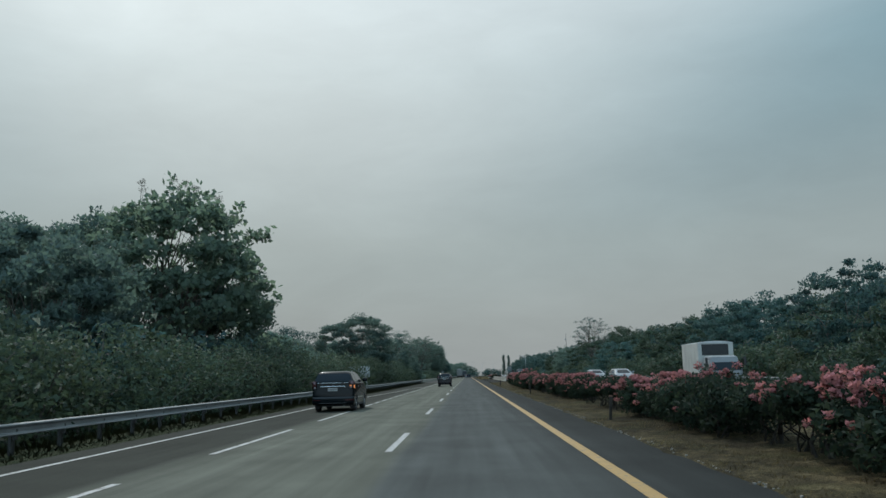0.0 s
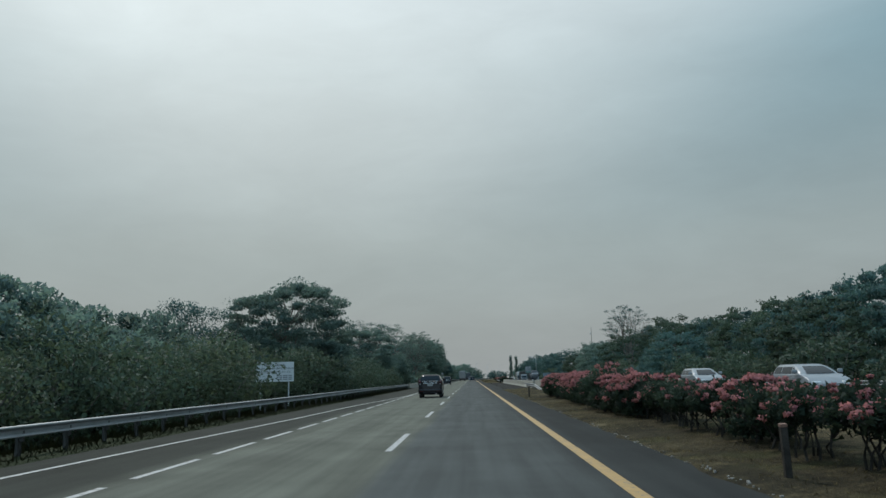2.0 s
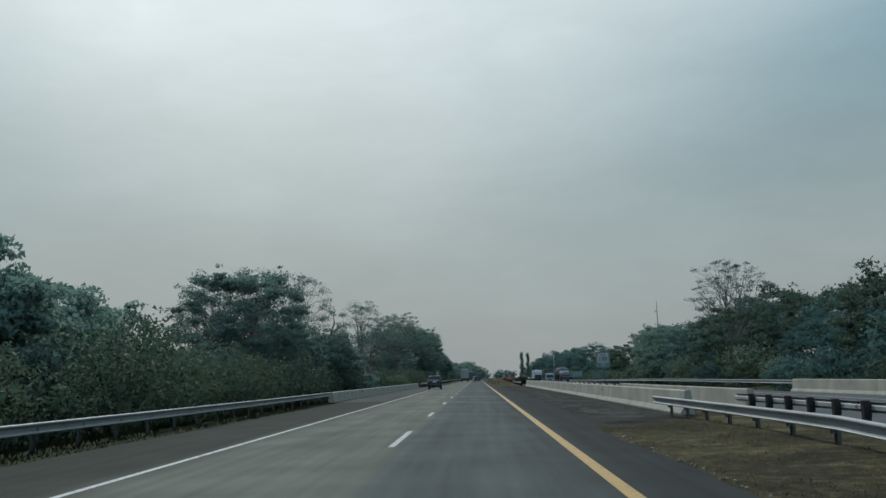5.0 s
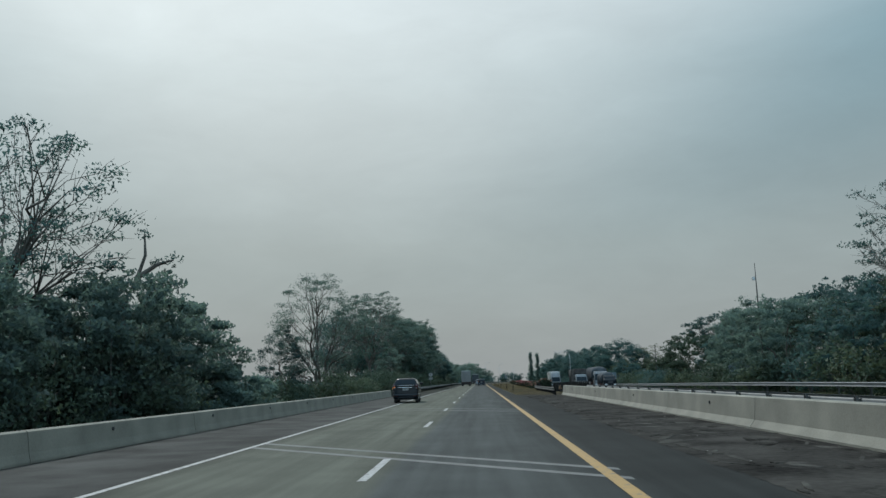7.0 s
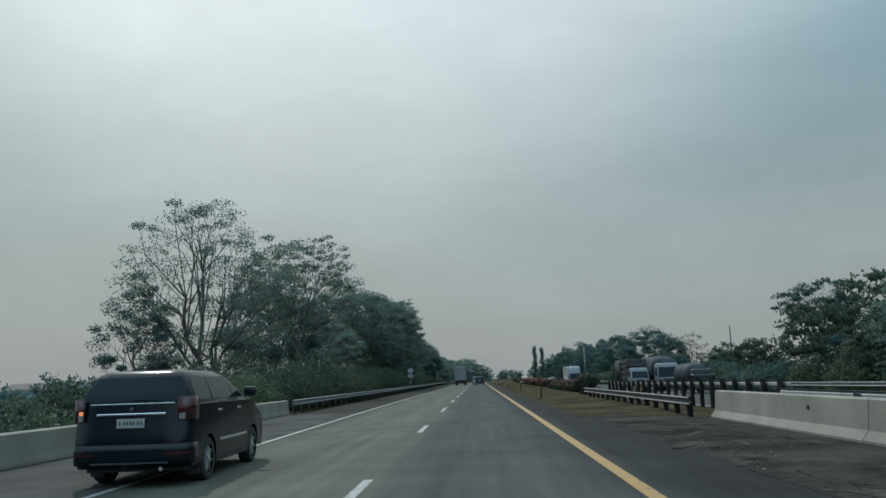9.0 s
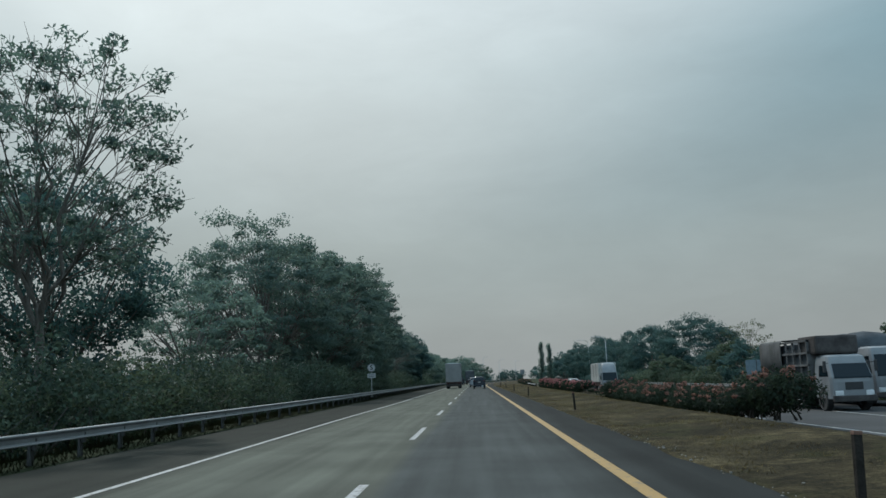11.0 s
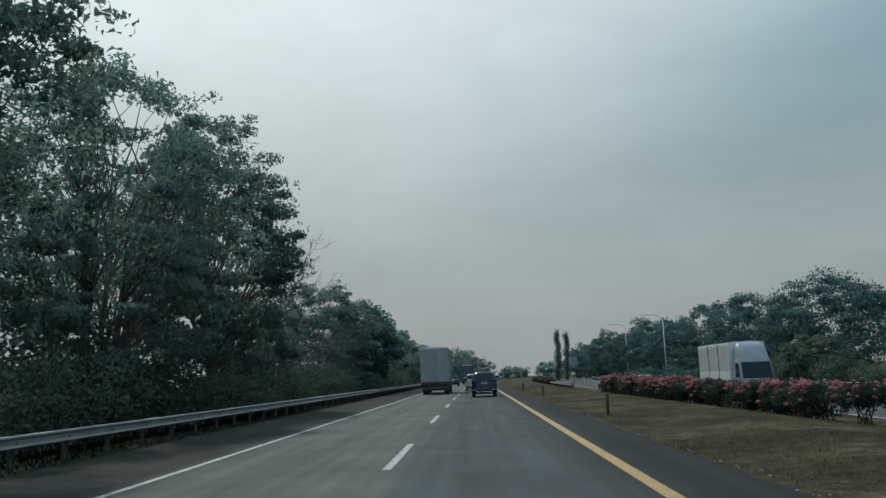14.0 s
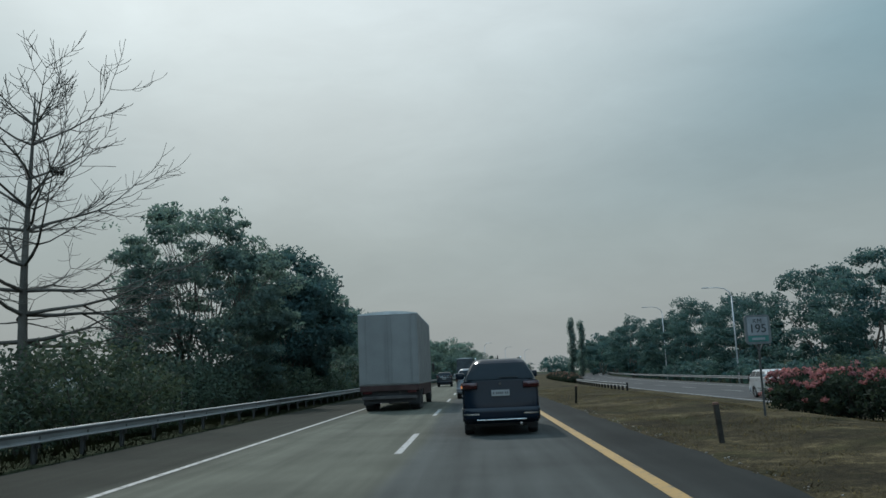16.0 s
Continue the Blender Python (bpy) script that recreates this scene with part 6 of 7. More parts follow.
def truck(place, label, turn=0.0, L=8.2, W=2.4, H=3.9, bed=1.05, load="box", load_mat=None, cab_mat=None, cab_h=2.5, deflector=False, level_ribs=False, dark_front=False):
    """A lorry: cab in front (+y), frame, wheels, and a box, tarpaulin or slatted load."""
    t = thing("truck", place, label, "truck", turn=turn)
    h, hw = L / 2, W / 2
    cab_mat, load_mat = cab_mat or CAB_SHADED_WHITE, load_mat or BOX_GREY
    cab_l, cw = 1.75, hw - 0.12
    y1, y0 = h, h - cab_l
    bm = bmesh.new()
    lev = [(0.5, 0, 0), (1.15, 0, 0.0), (1.35, 0.0, 0.03), (cab_h - 0.35, 0.05, 0.32), (cab_h - 0.08, 0.10, 0.42), (cab_h, 0.22, 0.6)]
    loft(bm, [rounded(cw - a, y0 + a * 0.4, y1 - b, z, 0.14) for z, a, b in lev])
    bmesh.ops.recalc_face_normals(bm, faces=bm.faces)
    cab = part("cab", bm, cab_mat, t)
    bm = bmesh.new()
    fy = lambda z: y1 + 0.012 - (0.03 * max(0, (z - 1.15) / 0.2) if z < 1.35 else 0.03 + 0.29 * (z - 1.35) / (cab_h - 1.70))
    patch(bm, [(cw - 0.10, fy(1.30), 1.30), (-cw + 0.10, fy(1.30), 1.30), (-cw + 0.12, fy(1.36), 1.36), (cw - 0.12, fy(1.36), 1.36)])
    patch(bm, [(cw - 0.12, fy(1.36), 1.36), (-cw + 0.12, fy(1.36), 1.36), (-cw + 0.17, fy(cab_h - 0.36), cab_h - 0.36), (cw - 0.17, fy(cab_h - 0.36), cab_h - 0.36)])
    part("windscreen", bm, GLASS, cab)
    for s in (-1, 1):
        bm = bmesh.new()
        patch(bm, [(s * (cw + 0.004), y0 + 0.55, 1.38), (s * (cw + 0.004), y1 - 0.28, 1.38), (s * (cw - 0.042), y1 - 0.52, cab_h - 0.42), (s * (cw - 0.042), y0 + 0.55, cab_h - 0.42)])
        part("side_window", bm, GLASS, cab)
        part("headlight", boxes((min(s * (cw - 0.42), s * (cw - 0.1)), max(s * (cw - 0.42), s * (cw - 0.1)), y1 - 0.06, y1 + 0.02, 0.62, 0.82), bevel=0.03), CLEAR_LAMP, cab)
        bm = boxes((s * (cw + 0.16) - 0.06, s * (cw + 0.16) + 0.06, y1 - 0.22, y1 - 0.14, 1.55, 2.0), bevel=0.02)
        box(bm, min(s * cw, s * (cw + 0.16)), max(s * cw, s * (cw + 0.16)), y1 - 0.2, y1 - 0.17, 1.9, 1.93)
        part("side_mirror", bm, PLASTIC, cab)
        part("frame_rail", boxes((s * 0.42 - 0.05, s * 0.42 + 0.05, -h + 0.1, y0, bed - 0.38, bed - 0.12)), DARK_STEEL, t)
        wheel(t, s * (hw - 0.22), h - 0.95, 0.45, 0.26, s, DARK_STEEL, 5)
        for dy in (1.55, 2.65) if L > 7.5 else (1.5,):
            wheel(t, s * (hw - 0.28), -h + dy, 0.45, 0.42, s, DARK_STEEL, 5)
        part("tail_light", boxes((min(s * (hw - 0.5), s * (hw - 0.12)), max(s * (hw - 0.5), s * (hw - 0.12)), -h + 0.02, -h + 0.1, bed - 0.32, bed - 0.18), bevel=0.01), TAIL_RED, t)
        part("mud_flap", boxes((min(s * (hw - 0.52), s * (hw - 0.05)), max(s * (hw - 0.52), s * (hw - 0.05)), -h + 0.85, -h + 0.88, 0.25, bed - 0.3)), PLASTIC, t)
        part("side_skirt", boxes((s * (hw - 0.06) - 0.02, s * (hw - 0.06) + 0.02, -h + 3.3 if L > 7.5 else -h + 2.2, y0 - 0.4, 0.55, bed - 0.15), bevel=0.01), RUST_RED, t)
    part("front_bumper", boxes((-cw, cw, y1 - 0.1, y1 + 0.06, 0.38, 0.62), bevel=0.04), DARK_STEEL, t)
    part("grille", boxes((-cw + 0.5, cw - 0.5, y1 - 0.02, y1 + 0.012, 0.85, 1.15), bevel=0.01), PLASTIC, cab)
    if deflector:
        bm = bmesh.new()
        loft(bm, [rounded(cw - a, y0 + 0.05, y1 - b, cab_h - 0.12 + (H - cab_h + 0.1) * u, 0.16) for u, a, b in ((0, 0.10, 0.42), (0.3, 0.12, 0.52), (0.6, 0.16, 0.72), (0.82, 0.21, 0.95), (0.95, 0.28, 1.15), (1.0, 0.4, 1.3))])
        bmesh.ops.recalc_face_normals(bm, faces=bm.faces)
        part("roof_deflector", bm, cab_mat, cab, smooth="auto")
    part("underrun_bar", boxes((-hw + 0.1, hw - 0.1, -h - 0.02, -h + 0.1, 0.5, 0.62), bevel=0.02), DARK_STEEL, t)
    part("floor_beam", boxes((-hw + 0.02, hw - 0.02, -h, y0 - 0.12, bed - 0.22, bed), bevel=0.01), RUST_RED, t)
    part("rear_apron", boxes((-hw + 0.15, hw - 0.15, -h + 0.16, -h + 0.2, 0.34, bed - 0.2), bevel=0.01), PLASTIC, t)
    yb = y0 - 0.12
    if load == "box":
        part("cargo_box", boxes((-hw, hw, -h, yb, bed, H), bevel=0.03), load_mat, t)
        for s in (-1, 1):
            part("rear_door", boxes((0.012 if s > 0 else -hw + 0.07, hw - 0.07 if s > 0 else -0.012, -h - 0.025, -h + 0.01, bed + 0.06, H - 0.08), bevel=0.008), load_mat, t)
            for x in (0.12, hw - 0.3):
                part("door_bar", boxes((s * x - 0.015, s * x + 0.015, -h - 0.05, -h - 0.025, bed + 0.1, H - 0.14), bevel=0.005), load_mat, t)
            if level_ribs:
                low = bed + 0.75
                for k in range(18):
                    z = low + 0.06 + (H - low - 0.2) * k / 17
                    part("side_slat", boxes((s * hw - 0.012, s * hw + 0.022, -h + 0.05, yb - 0.05, z - 0.022, z + 0.022), bevel=0.006), load_mat, t)
                for k in range(3):
                    ya, yc = -h + 0.06 + (yb + h - 0.08) * k / 3, -h + (yb + h - 0.08) * (k + 1) / 3
                    part("drop_side", boxes((s * hw - 0.01, s * hw + 0.03, ya, yc, bed + 0.04, low - 0.03), bevel=0.01), load_mat, t)
                    part("side_post", boxes((s * hw - 0.01, s * hw + 0.045, ya - 0.05, ya + 0.03, bed, H - 0.05), bevel=0.01), DARK_STEEL if k else load_mat, t)
                continue
            n = int((yb + h) / 0.62)
            for k in range(1, n):
                y = -h + (yb + h) * k / n
                part("side_rib", boxes((s * hw - 0.012, s * hw + 0.014, y - 0.02, y + 0.02, bed + 0.05, H - 0.06)), load_mat, t)
        bm = bmesh.new()
        loft(bm, [[(-hw, y, H - 0.03), (hw, y, H - 0.03), (hw, y, H + 0.01), (hw * 0.5, y, H + 0.085), (0, y, H + 0.11), (-hw * 0.5, y, H + 0.085), (-hw, y, H + 0.01)] for y in (-h - 0.02, yb + 0.02)])
        bmesh.ops.recalc_face_normals(bm, faces=bm.faces)
        part("arched_roof", bm, ROOF_SHEET, t)
        if dark_front:
            part("front_panel", boxes((-hw + 0.28, hw - 0.22, yb - 0.01, yb + 0.03, cab_h + 0.06, H - 0.08), bevel=0.02), PLASTIC, t, "dark panel over the cab")
    elif load == "tarp":
        n = 14
        rng = np.random.default_rng(9)
        rings = []
        for k in range(n + 1):
            y = -h + (yb + h) * k / n
            w = hw - 0.02 + 0.05 * math.sin(k * 2.4)
            zt = H + 0.07 * math.sin(k * 1.7) - (0.25 if k in (0, n) else 0)
            rings.append([(-w, y, bed), (-w - 0.02, y, bed + (H - bed) * 0.5), (-w + 0.06, y, zt - 0.3), (-w * 0.6, y, zt - 0.03), (0, y, zt + 0.05), (w * 0.6, y, zt - 0.03), (w - 0.06, y, zt - 0.3), (w + 0.02, y, bed + (H - bed) * 0.5), (w, y, bed)])
        bm = bmesh.new()
        loft(bm, rings)
        bmesh.ops.recalc_face_normals(bm, faces=bm.faces)
        part("tarpaulin", bm, load_mat, t, smooth=True)
        for k in range(1, 7):
            y = -h + (yb + h) * k / 7
            for s in (-1, 1):
                part("rope", boxes((s * (hw + 0.06) - 0.012, s * (hw + 0.06) + 0.012, y, y + 0.025, bed - 0.1, H - 0.35)), PLASTIC, t)
    else:
        for s in (-1, 1):
            for k in range(8):
                y = -h + 0.08 + (yb + h - 0.16) * k / 7
                part("stake", boxes((s * (hw - 0.04) - 0.03, s * (hw - 0.04) + 0.03, y - 0.035, y + 0.035, bed, H)), load_mat, t)
            for k in range(4):
                z = bed + 0.30 + (H - bed - 0.36) * k / 3
                part("slat", boxes((s * (hw - 0.04) - 0.05, s * (hw - 0.04) + 0.05, -h, yb, z - 0.04, z + 0.04)), load_mat, t)
        for k in range(6):
            x = -hw + 0.1 + (W - 0.2) * k / 5
            part("stake", boxes((x - 0.03, x + 0.03, -h - 0.03, -h + 0.03, bed, H)), load_mat, t)
        part("front_board", boxes((-hw, hw, yb - 0.06, yb, bed, H)), load_mat, t)
        part("load_cover", boxes((-hw + 0.12, hw - 0.12, -h + 0.2, yb - 0.2, bed, bed + (H - bed) * 0.92), bevel=0.12), TARP_DARK, t)
        part("front_bale", boxes((-hw + 0.1, hw - 0.1, yb - 1.2, yb + 0.7, cab_h + 0.05, H + 0.12), bevel=0.1), DARK_STEEL, t, "dark load piled over the cab")
        rings = []
        for k in range(13):                 # a sheet hung over the back half
            y, w = -h - 0.06 + (yb + h) * 0.5 * k / 12, hw + 0.03 + 0.025 * (-1) ** k
            rings.append([(-w, y, bed + 0.1 + 0.05 * (k % 3)), (-w, y, H - 0.05), (-w * 0.9, y, H + 0.06), (0, y, H + 0.10 + 0.02 * math.sin(k)), (w * 0.9, y, H + 0.06), (w, y, H - 0.05), (w, y, bed + 0.1 + 0.05 * (k % 2))])
        bm = bmesh.new()
        loft(bm, rings, caps=False)
        thick(part("tarpaulin", bm, SHEET_GREY, t, "grey sheet over the back half", smooth=True), 0.01)
    return t


truck((-3.62, 381.6, 0), "grey box lorry with shade-darkened body driving in the slow lane", L=11.0, W=2.45, H=3.95, cab_h=2.7)
truck((14.0, 47.6, 0), "small white box lorry with a dark panel over its cab", turn=180, L=5.3, W=2.0, H=2.85, load_mat=BOX_WHITE, bed=0.9, cab_h=2.1, dark_front=True)
truck((18.9, 366.6, opposite_z(366)), "white curtain-sided lorry with rounded roof deflector", turn=180, L=9.6, W=2.5, H=3.75, load_mat=BOX_WHITE, bed=1.1, cab_h=2.75, deflector=True, level_ribs=True)
truck((15.0, 281.6, opposite_z(280)), "white-cabbed lorry with a dark slatted stake body", turn=180, L=7.4, W=1.95, H=2.95, load="stakes", load_mat=STAKE_GREY, cab_h=2.25)
truck((18.3, 285.5, opposite_z(280)), "white-cabbed lorry loaded under a grey tarpaulin", turn=180, L=9.5, W=2.4, H=3.25, load="tarp", load_mat=TARP_DARK, cab_h=2.6)
truck((16.9, 266.2, opposite_z(263)), "small dark pickup lorry with a covered load", turn=180, L=5.4, W=1.9, H=2.2, load="tarp", load_mat=TARP_DARK, cab_mat=GREY_PAINT, cab_h=1.85, bed=0.9)
truck((-3.5 + bend(470), 470, 0), "lorry far ahead in the slow lane", L=8.0, W=2.4, H=3.6, load_mat=TARP_DARK)

# ---- signs and posts ----
# both sign whites are lowered: shade on backlit faces is in the colour
SIGN_WHITE = material("sign_white", (0.36, 0.37, 0.37), rough=0.6, vary=0.1, scale=2, fine=20)
SIGN_BACKLIT = material("backlit_sign_white", (0.165, 0.17, 0.175), rough=0.7, vary=0.2, scale=3, fine=25)
SIGN_BACK = material("sign_grey_back", (0.33, 0.34, 0.34), rough=0.55, metal=0.3, vary=0.15, scale=2)
SIGN_DARK = plain("sign_black", (0.02, 0.022, 0.025), 0.6)
SIGN_GREEN = plain("sign_green", (0.02, 0.10, 0.085), 0.55)
SIGN_GREY = plain("sign_grey_text", (0.12, 0.125, 0.13), 0.6)

s = thing("road_sign", (-13.05, 98.5, ground_z(-13.05, 98.5)), "white board warning buses, on two grey posts behind the guardrail", "road sign")
gz = s.location.z
board = part("board", boxes((-1.28, 1.28, -0.03, 0.0, 1.42 - gz, 2.72 - gz), bevel=0.01), SIGN_WHITE, s)
for x in (-0.98, 0.92):
    part("post", boxes((x - 0.04, x + 0.04, 0.01, 0.09, -0.3, 2.6 - gz), bevel=0.005), SIGN_BACK, s)
for body, size, z in (("BUS DILARANG", 0.205, 2.52), ("MENAIKAN DAN MENURUNKAN", 0.172, 2.29), ("PENUMPANG DI JALAN TOL", 0.175, 2.06)):
    lettering(body, size, (0, -0.036, z - gz), SIGN_DARK, board)
for k, z in enumerate((1.82, 1.70, 1.58)):
    for a, b in ((0.12, 0.24), (0.32, 0.48), (0.54, 0.86), (0.92, 1.16)):
        part("text_bar", boxes((a, b, -0.038, -0.03, z - 0.035 - gz, z + 0.035 - gz)), SIGN_GREY, board)

s = thing("road_sign", (-9.72, 321, ground_z(-9.72, 321)), "round white sign with a black letter above a small plate", "road sign")
gz = s.location.z
part("post", cylinder(bmesh.new(), (0, 0.04, (3.0 - gz) / 2 - 0.1), "z", 0.035, 3.0 - gz + 0.2, 10), SIGN_BACK, s)
disc = part("disc", cylinder(bmesh.new(), (0, 0, 2.77 - gz), "y", 0.38, 0.03, 40), SIGN_WHITE, s)
bm = bmesh.new()
n = 40
vo = [[bm.verts.new((r * math.cos(2 * math.pi * k / n), -0.02, 2.77 - gz + r * math.sin(2 * math.pi * k / n))) for k in range(n)] for r in (0.33, 0.36)]
for k in range(n):
    bm.faces.new((vo[0][k], vo[0][(k + 1) % n], vo[1][(k + 1) % n], vo[1][k]))
part("rim_ring", bm, SIGN_DARK, disc)
lettering("S", 0.62, (0, -0.022, 2.77 - gz), SIGN_DARK, disc)
plate = part("plate", boxes((-0.38, 0.38, -0.015, 0.015, 1.83 - gz, 2.23 - gz), bevel=0.01), SIGN_WHITE, s)
for z in (2.11, 1.95):
    part("text_bar", boxes((-0.27, 0.27, -0.022, -0.015, z - 0.035 - gz, z + 0.035 - gz)), SIGN_GREY, plate)


# panel grey lowered likewise, for the distance signs' shaded fronts
POST_GREY = material("backlit_sign_grey", (0.095, 0.10, 0.10), rough=0.65, metal=0.2, vary=0.2, scale=3)


def km_sign(x, y, w, hgt, zc, label, tail, lean=0.0):
    s = thing("distance_sign", (x, y, ground_z(x, y)), label, "distance sign")
    gz = s.location.z
    face = part("panel", rounded_plate(w, hgt, w * 0.13, -0.02, 0.02, zc - gz), POST_GREY, s)
    part("white_field", boxes((-w * 0.40, w * 0.40, -0.028, -0.015, zc - hgt * 0.20 - gz, zc + hgt * 0.42 - gz), bevel=0.004), SIGN_BACKLIT, face)
    part("green_field", boxes((-w * 0.40, w * 0.40, -0.028, -0.015, zc - hgt * 0.42 - gz, zc - hgt * 0.215 - gz), bevel=0.004), SIGN_GREEN, face)
    lettering("KM", hgt * 0.22, (0, -0.032, zc + hgt * 0.29 - gz), SIGN_DARK, face)
    lettering("195", hgt * 0.40, (0, -0.032, zc + hgt * 0.02 - gz), SIGN_DARK, face)
    if tail:
        lettering(tail, hgt * 0.20, (0, -0.032, zc - hgt * 0.32 - gz), SIGN_BACKLIT, face)
    else:
        part("text_bar", boxes((-w * 0.25, w * 0.25, -0.034, -0.028, zc - hgt * 0.36 - gz, zc - hgt * 0.28 - gz)), SIGN_BACKLIT, face)
    bm = bmesh.new()
    tube(bm, [(lean, 0.05, -0.3), (lean * 0.5, 0.05, (zc - gz) * 0.5), (0.02, 0.05, zc - gz)], [0.026, 0.026, 0.026], n=8)
    part("post", bm, POST_STEEL, s)
    bm = bmesh.new()
    tube(bm, [(0.02, 0.05, zc - hgt * 0.72 - gz), (-w * 0.16, 0.03, zc - hgt * 0.5 - gz)], [0.02, 0.02], n=6)
    tube(bm, [(0.02, 0.05, zc - hgt * 0.72 - gz), (w * 0.18, 0.03, zc - hgt * 0.5 - gz)], [0.02, 0.02], n=6)
    part("bracket", bm, POST_GREY, s)
    return s


km_sign(8.35, 164.2, 0.86, 0.98, 2.30, "square white and green distance sign on a leaning post", "400", 0.12)
km_sign(6.62, 362.4, 0.60, 0.69, 2.13, "small white and green distance sign on a thin post", "")

# marker posts along the median
OLD_CAP = plain("faded_post_cap", (0.12, 0.06, 0.04), 0.8, vary=0.3)
POSTS = [23.7, 54.6, 98.5, 253.4, 279.0, 306.2, 331.6, 357.2, 376.0]
for k, y in enumerate(POSTS):
    m = thing("marker_post", (3.95 + 0.12 * math.sin(k * 2.1), y, 0), "old marker post darkened as backlit, leaning in dry grass", "marker post", "marker posts")
    m.rotation_euler = (radians(3 * math.sin(k * 1.7)), radians(4 * math.cos(k * 2.3)), 0)
    bm = boxes((-0.043, 0.043, -0.043, 0.043, -0.2, 0.72), bevel=0.01)
    part("post", bm, OLD_POST, m)
    part("cap", boxes((-0.046, 0.046, -0.046, 0.046, 0.68, 0.724), bevel=0.01), OLD_CAP, m)


# wood painted almost black in place of the stump's backlit shade
STUMP = material("backlit_stump", (0.013, 0.012, 0.011), rough=0.95, vary=0.5, scale=6, fine=30, bump=0.7, spec=0.08)
stump = thing("tree_stump", (7.3, 257.8, ground_z(7.3, 257.8)), "tree stump in shade-darkened wood with spreading foot in dry grass", "tree stump")
bm = bmesh.new()
rr = random.Random(8)
wobble = [rr.uniform(0.85, 1.15) for _ in range(14)]
loft(bm, [[(r * wobble[k] * math.cos(2 * math.pi * k / 14), r * wobble[k] * math.sin(2 * math.pi * k / 14), z + (0.05 * wobble[(k * 5) % 14] if z > 0.6 else 0)) for k in range(14)]
          for r, z in ((0.46, -0.1), (0.38, 0.05), (0.31, 0.2), (0.28, 0.45), (0.27, 0.68), (0.23, 0.73))])
bmesh.ops.recalc_face_normals(bm, faces=bm.faces)
part("trunk", bm, STUMP, stump, smooth="auto")
for a in (0.5, 2.2, 3.7, 5.2):
    bm = bmesh.new()
    tube(bm, [(0.3 * math.cos(a), 0.3 * math.sin(a), 0.22), (0.46 * math.cos(a), 0.46 * math.sin(a), 0.05), (0.66 * math.cos(a + 0.2), 0.66 * math.sin(a + 0.2), -0.05)], [0.11, 0.07, 0.03], n=7)
    part("root", bm, STUMP, stump, smooth=True)
fallen = thing("fallen_guardrail", (7.9, 255.9, ground_z(7.9, 255.9)), "bent length of old guardrail lying in the dry grass", "guardrail", turn=152)
bm = bmesh.new()
sweep(bm, W_BEAM, [0.0, 0.8, 1.6, 2.3], [0, 0.03, -0.04, 0.05], [0.18, 0.16, 0.14, 0.16])
thick(part("beam", bm, SHADED_STEEL, fallen), 0.005)
part("post", boxes((-0.10, 0.10, 2.2, 2.45, -0.03, 0.36), bevel=0.02), STUMP, fallen)


def chevron_panel(x, y, z):
    c = thing("chevron_marker", (x, y, z), "small dark panel with pale slanting stripes on a post", "hazard marker")
    part("post", boxes((-0.06, 0.06, 0.03, 0.13, -0.2, 0.8), bevel=0.01), POST_STEEL, c)
    p = part("panel", boxes((-0.30, 0.30, 0.0, 0.025, 0.40, 0.86), bevel=0.005), SIGN_DARK, c)
    for k in range(3):
        bm = bmesh.new()
        a = -0.26 + 0.2 * k
        patch(bm, [(a, -0.004, 0.42), (a + 0.08, -0.004, 0.42), (a + 0.2, -0.004, 0.84), (a + 0.12, -0.004, 0.84)][::1])
        part("stripe", bm, CHEVRON, p)
    return c


CHEVRON = plain("faded_orange_stripe", (0.30, 0.15, 0.06), 0.7)
chevron_panel(8.5, 116.6, 0)
chevron_panel(9.2, 249.6, opposite_z(249))
chevron_panel(9.3, 112.2, 0)

# ---- lamps, poles, boards ----
LAMP_STEEL = material("lamp_post_steel", (0.30, 0.31, 0.32), rough=0.5, metal=0.5, vary=0.12)


def street_lamp(x, y, h, arm, label="tall grey street lamp with a curved arm"):
    s = thing("street_lamp", (x, y, ground_z(x, y)), label, "street lamp", "street lamps")
    bm = bmesh.new()
    tube(bm, [(0, 0, -0.3), (0, 0, h * 0.45), (0, 0, h - 1.1)], [0.10, 0.085, 0.07], n=8)
    part("pole", bm, LAMP_STEEL, s, smooth=True)
    bm = bmesh.new()
    tube(bm, [(0, 0, h - 1.2), (arm * 0.08, 0, h - 0.6), (arm * 0.3, 0, h - 0.18), (arm * 0.6, 0, h - 0.02), (arm, 0, h)], [0.07, 0.065, 0.055, 0.05, 0.045], n=8)
    part("arm", bm, LAMP_STEEL, s, smooth=True)
    part("lamp_head", boxes((min(arm, arm * 1.35), max(arm, arm * 1.35), -0.12, 0.12, h - 0.06, h + 0.06), bevel=0.04), LAMP_STEEL, s)
    return s


street_lamp(31.4, 442.7, 11.6, -2.6)
street_lamp(33.8, 490, 12.9, -2.6)
for y in (600, 650, 700):
    street_lamp(24 + bend(y), y, 12, -1.9)
    street_lamp(-12 + bend(y), y + 15, 12, 1.9)

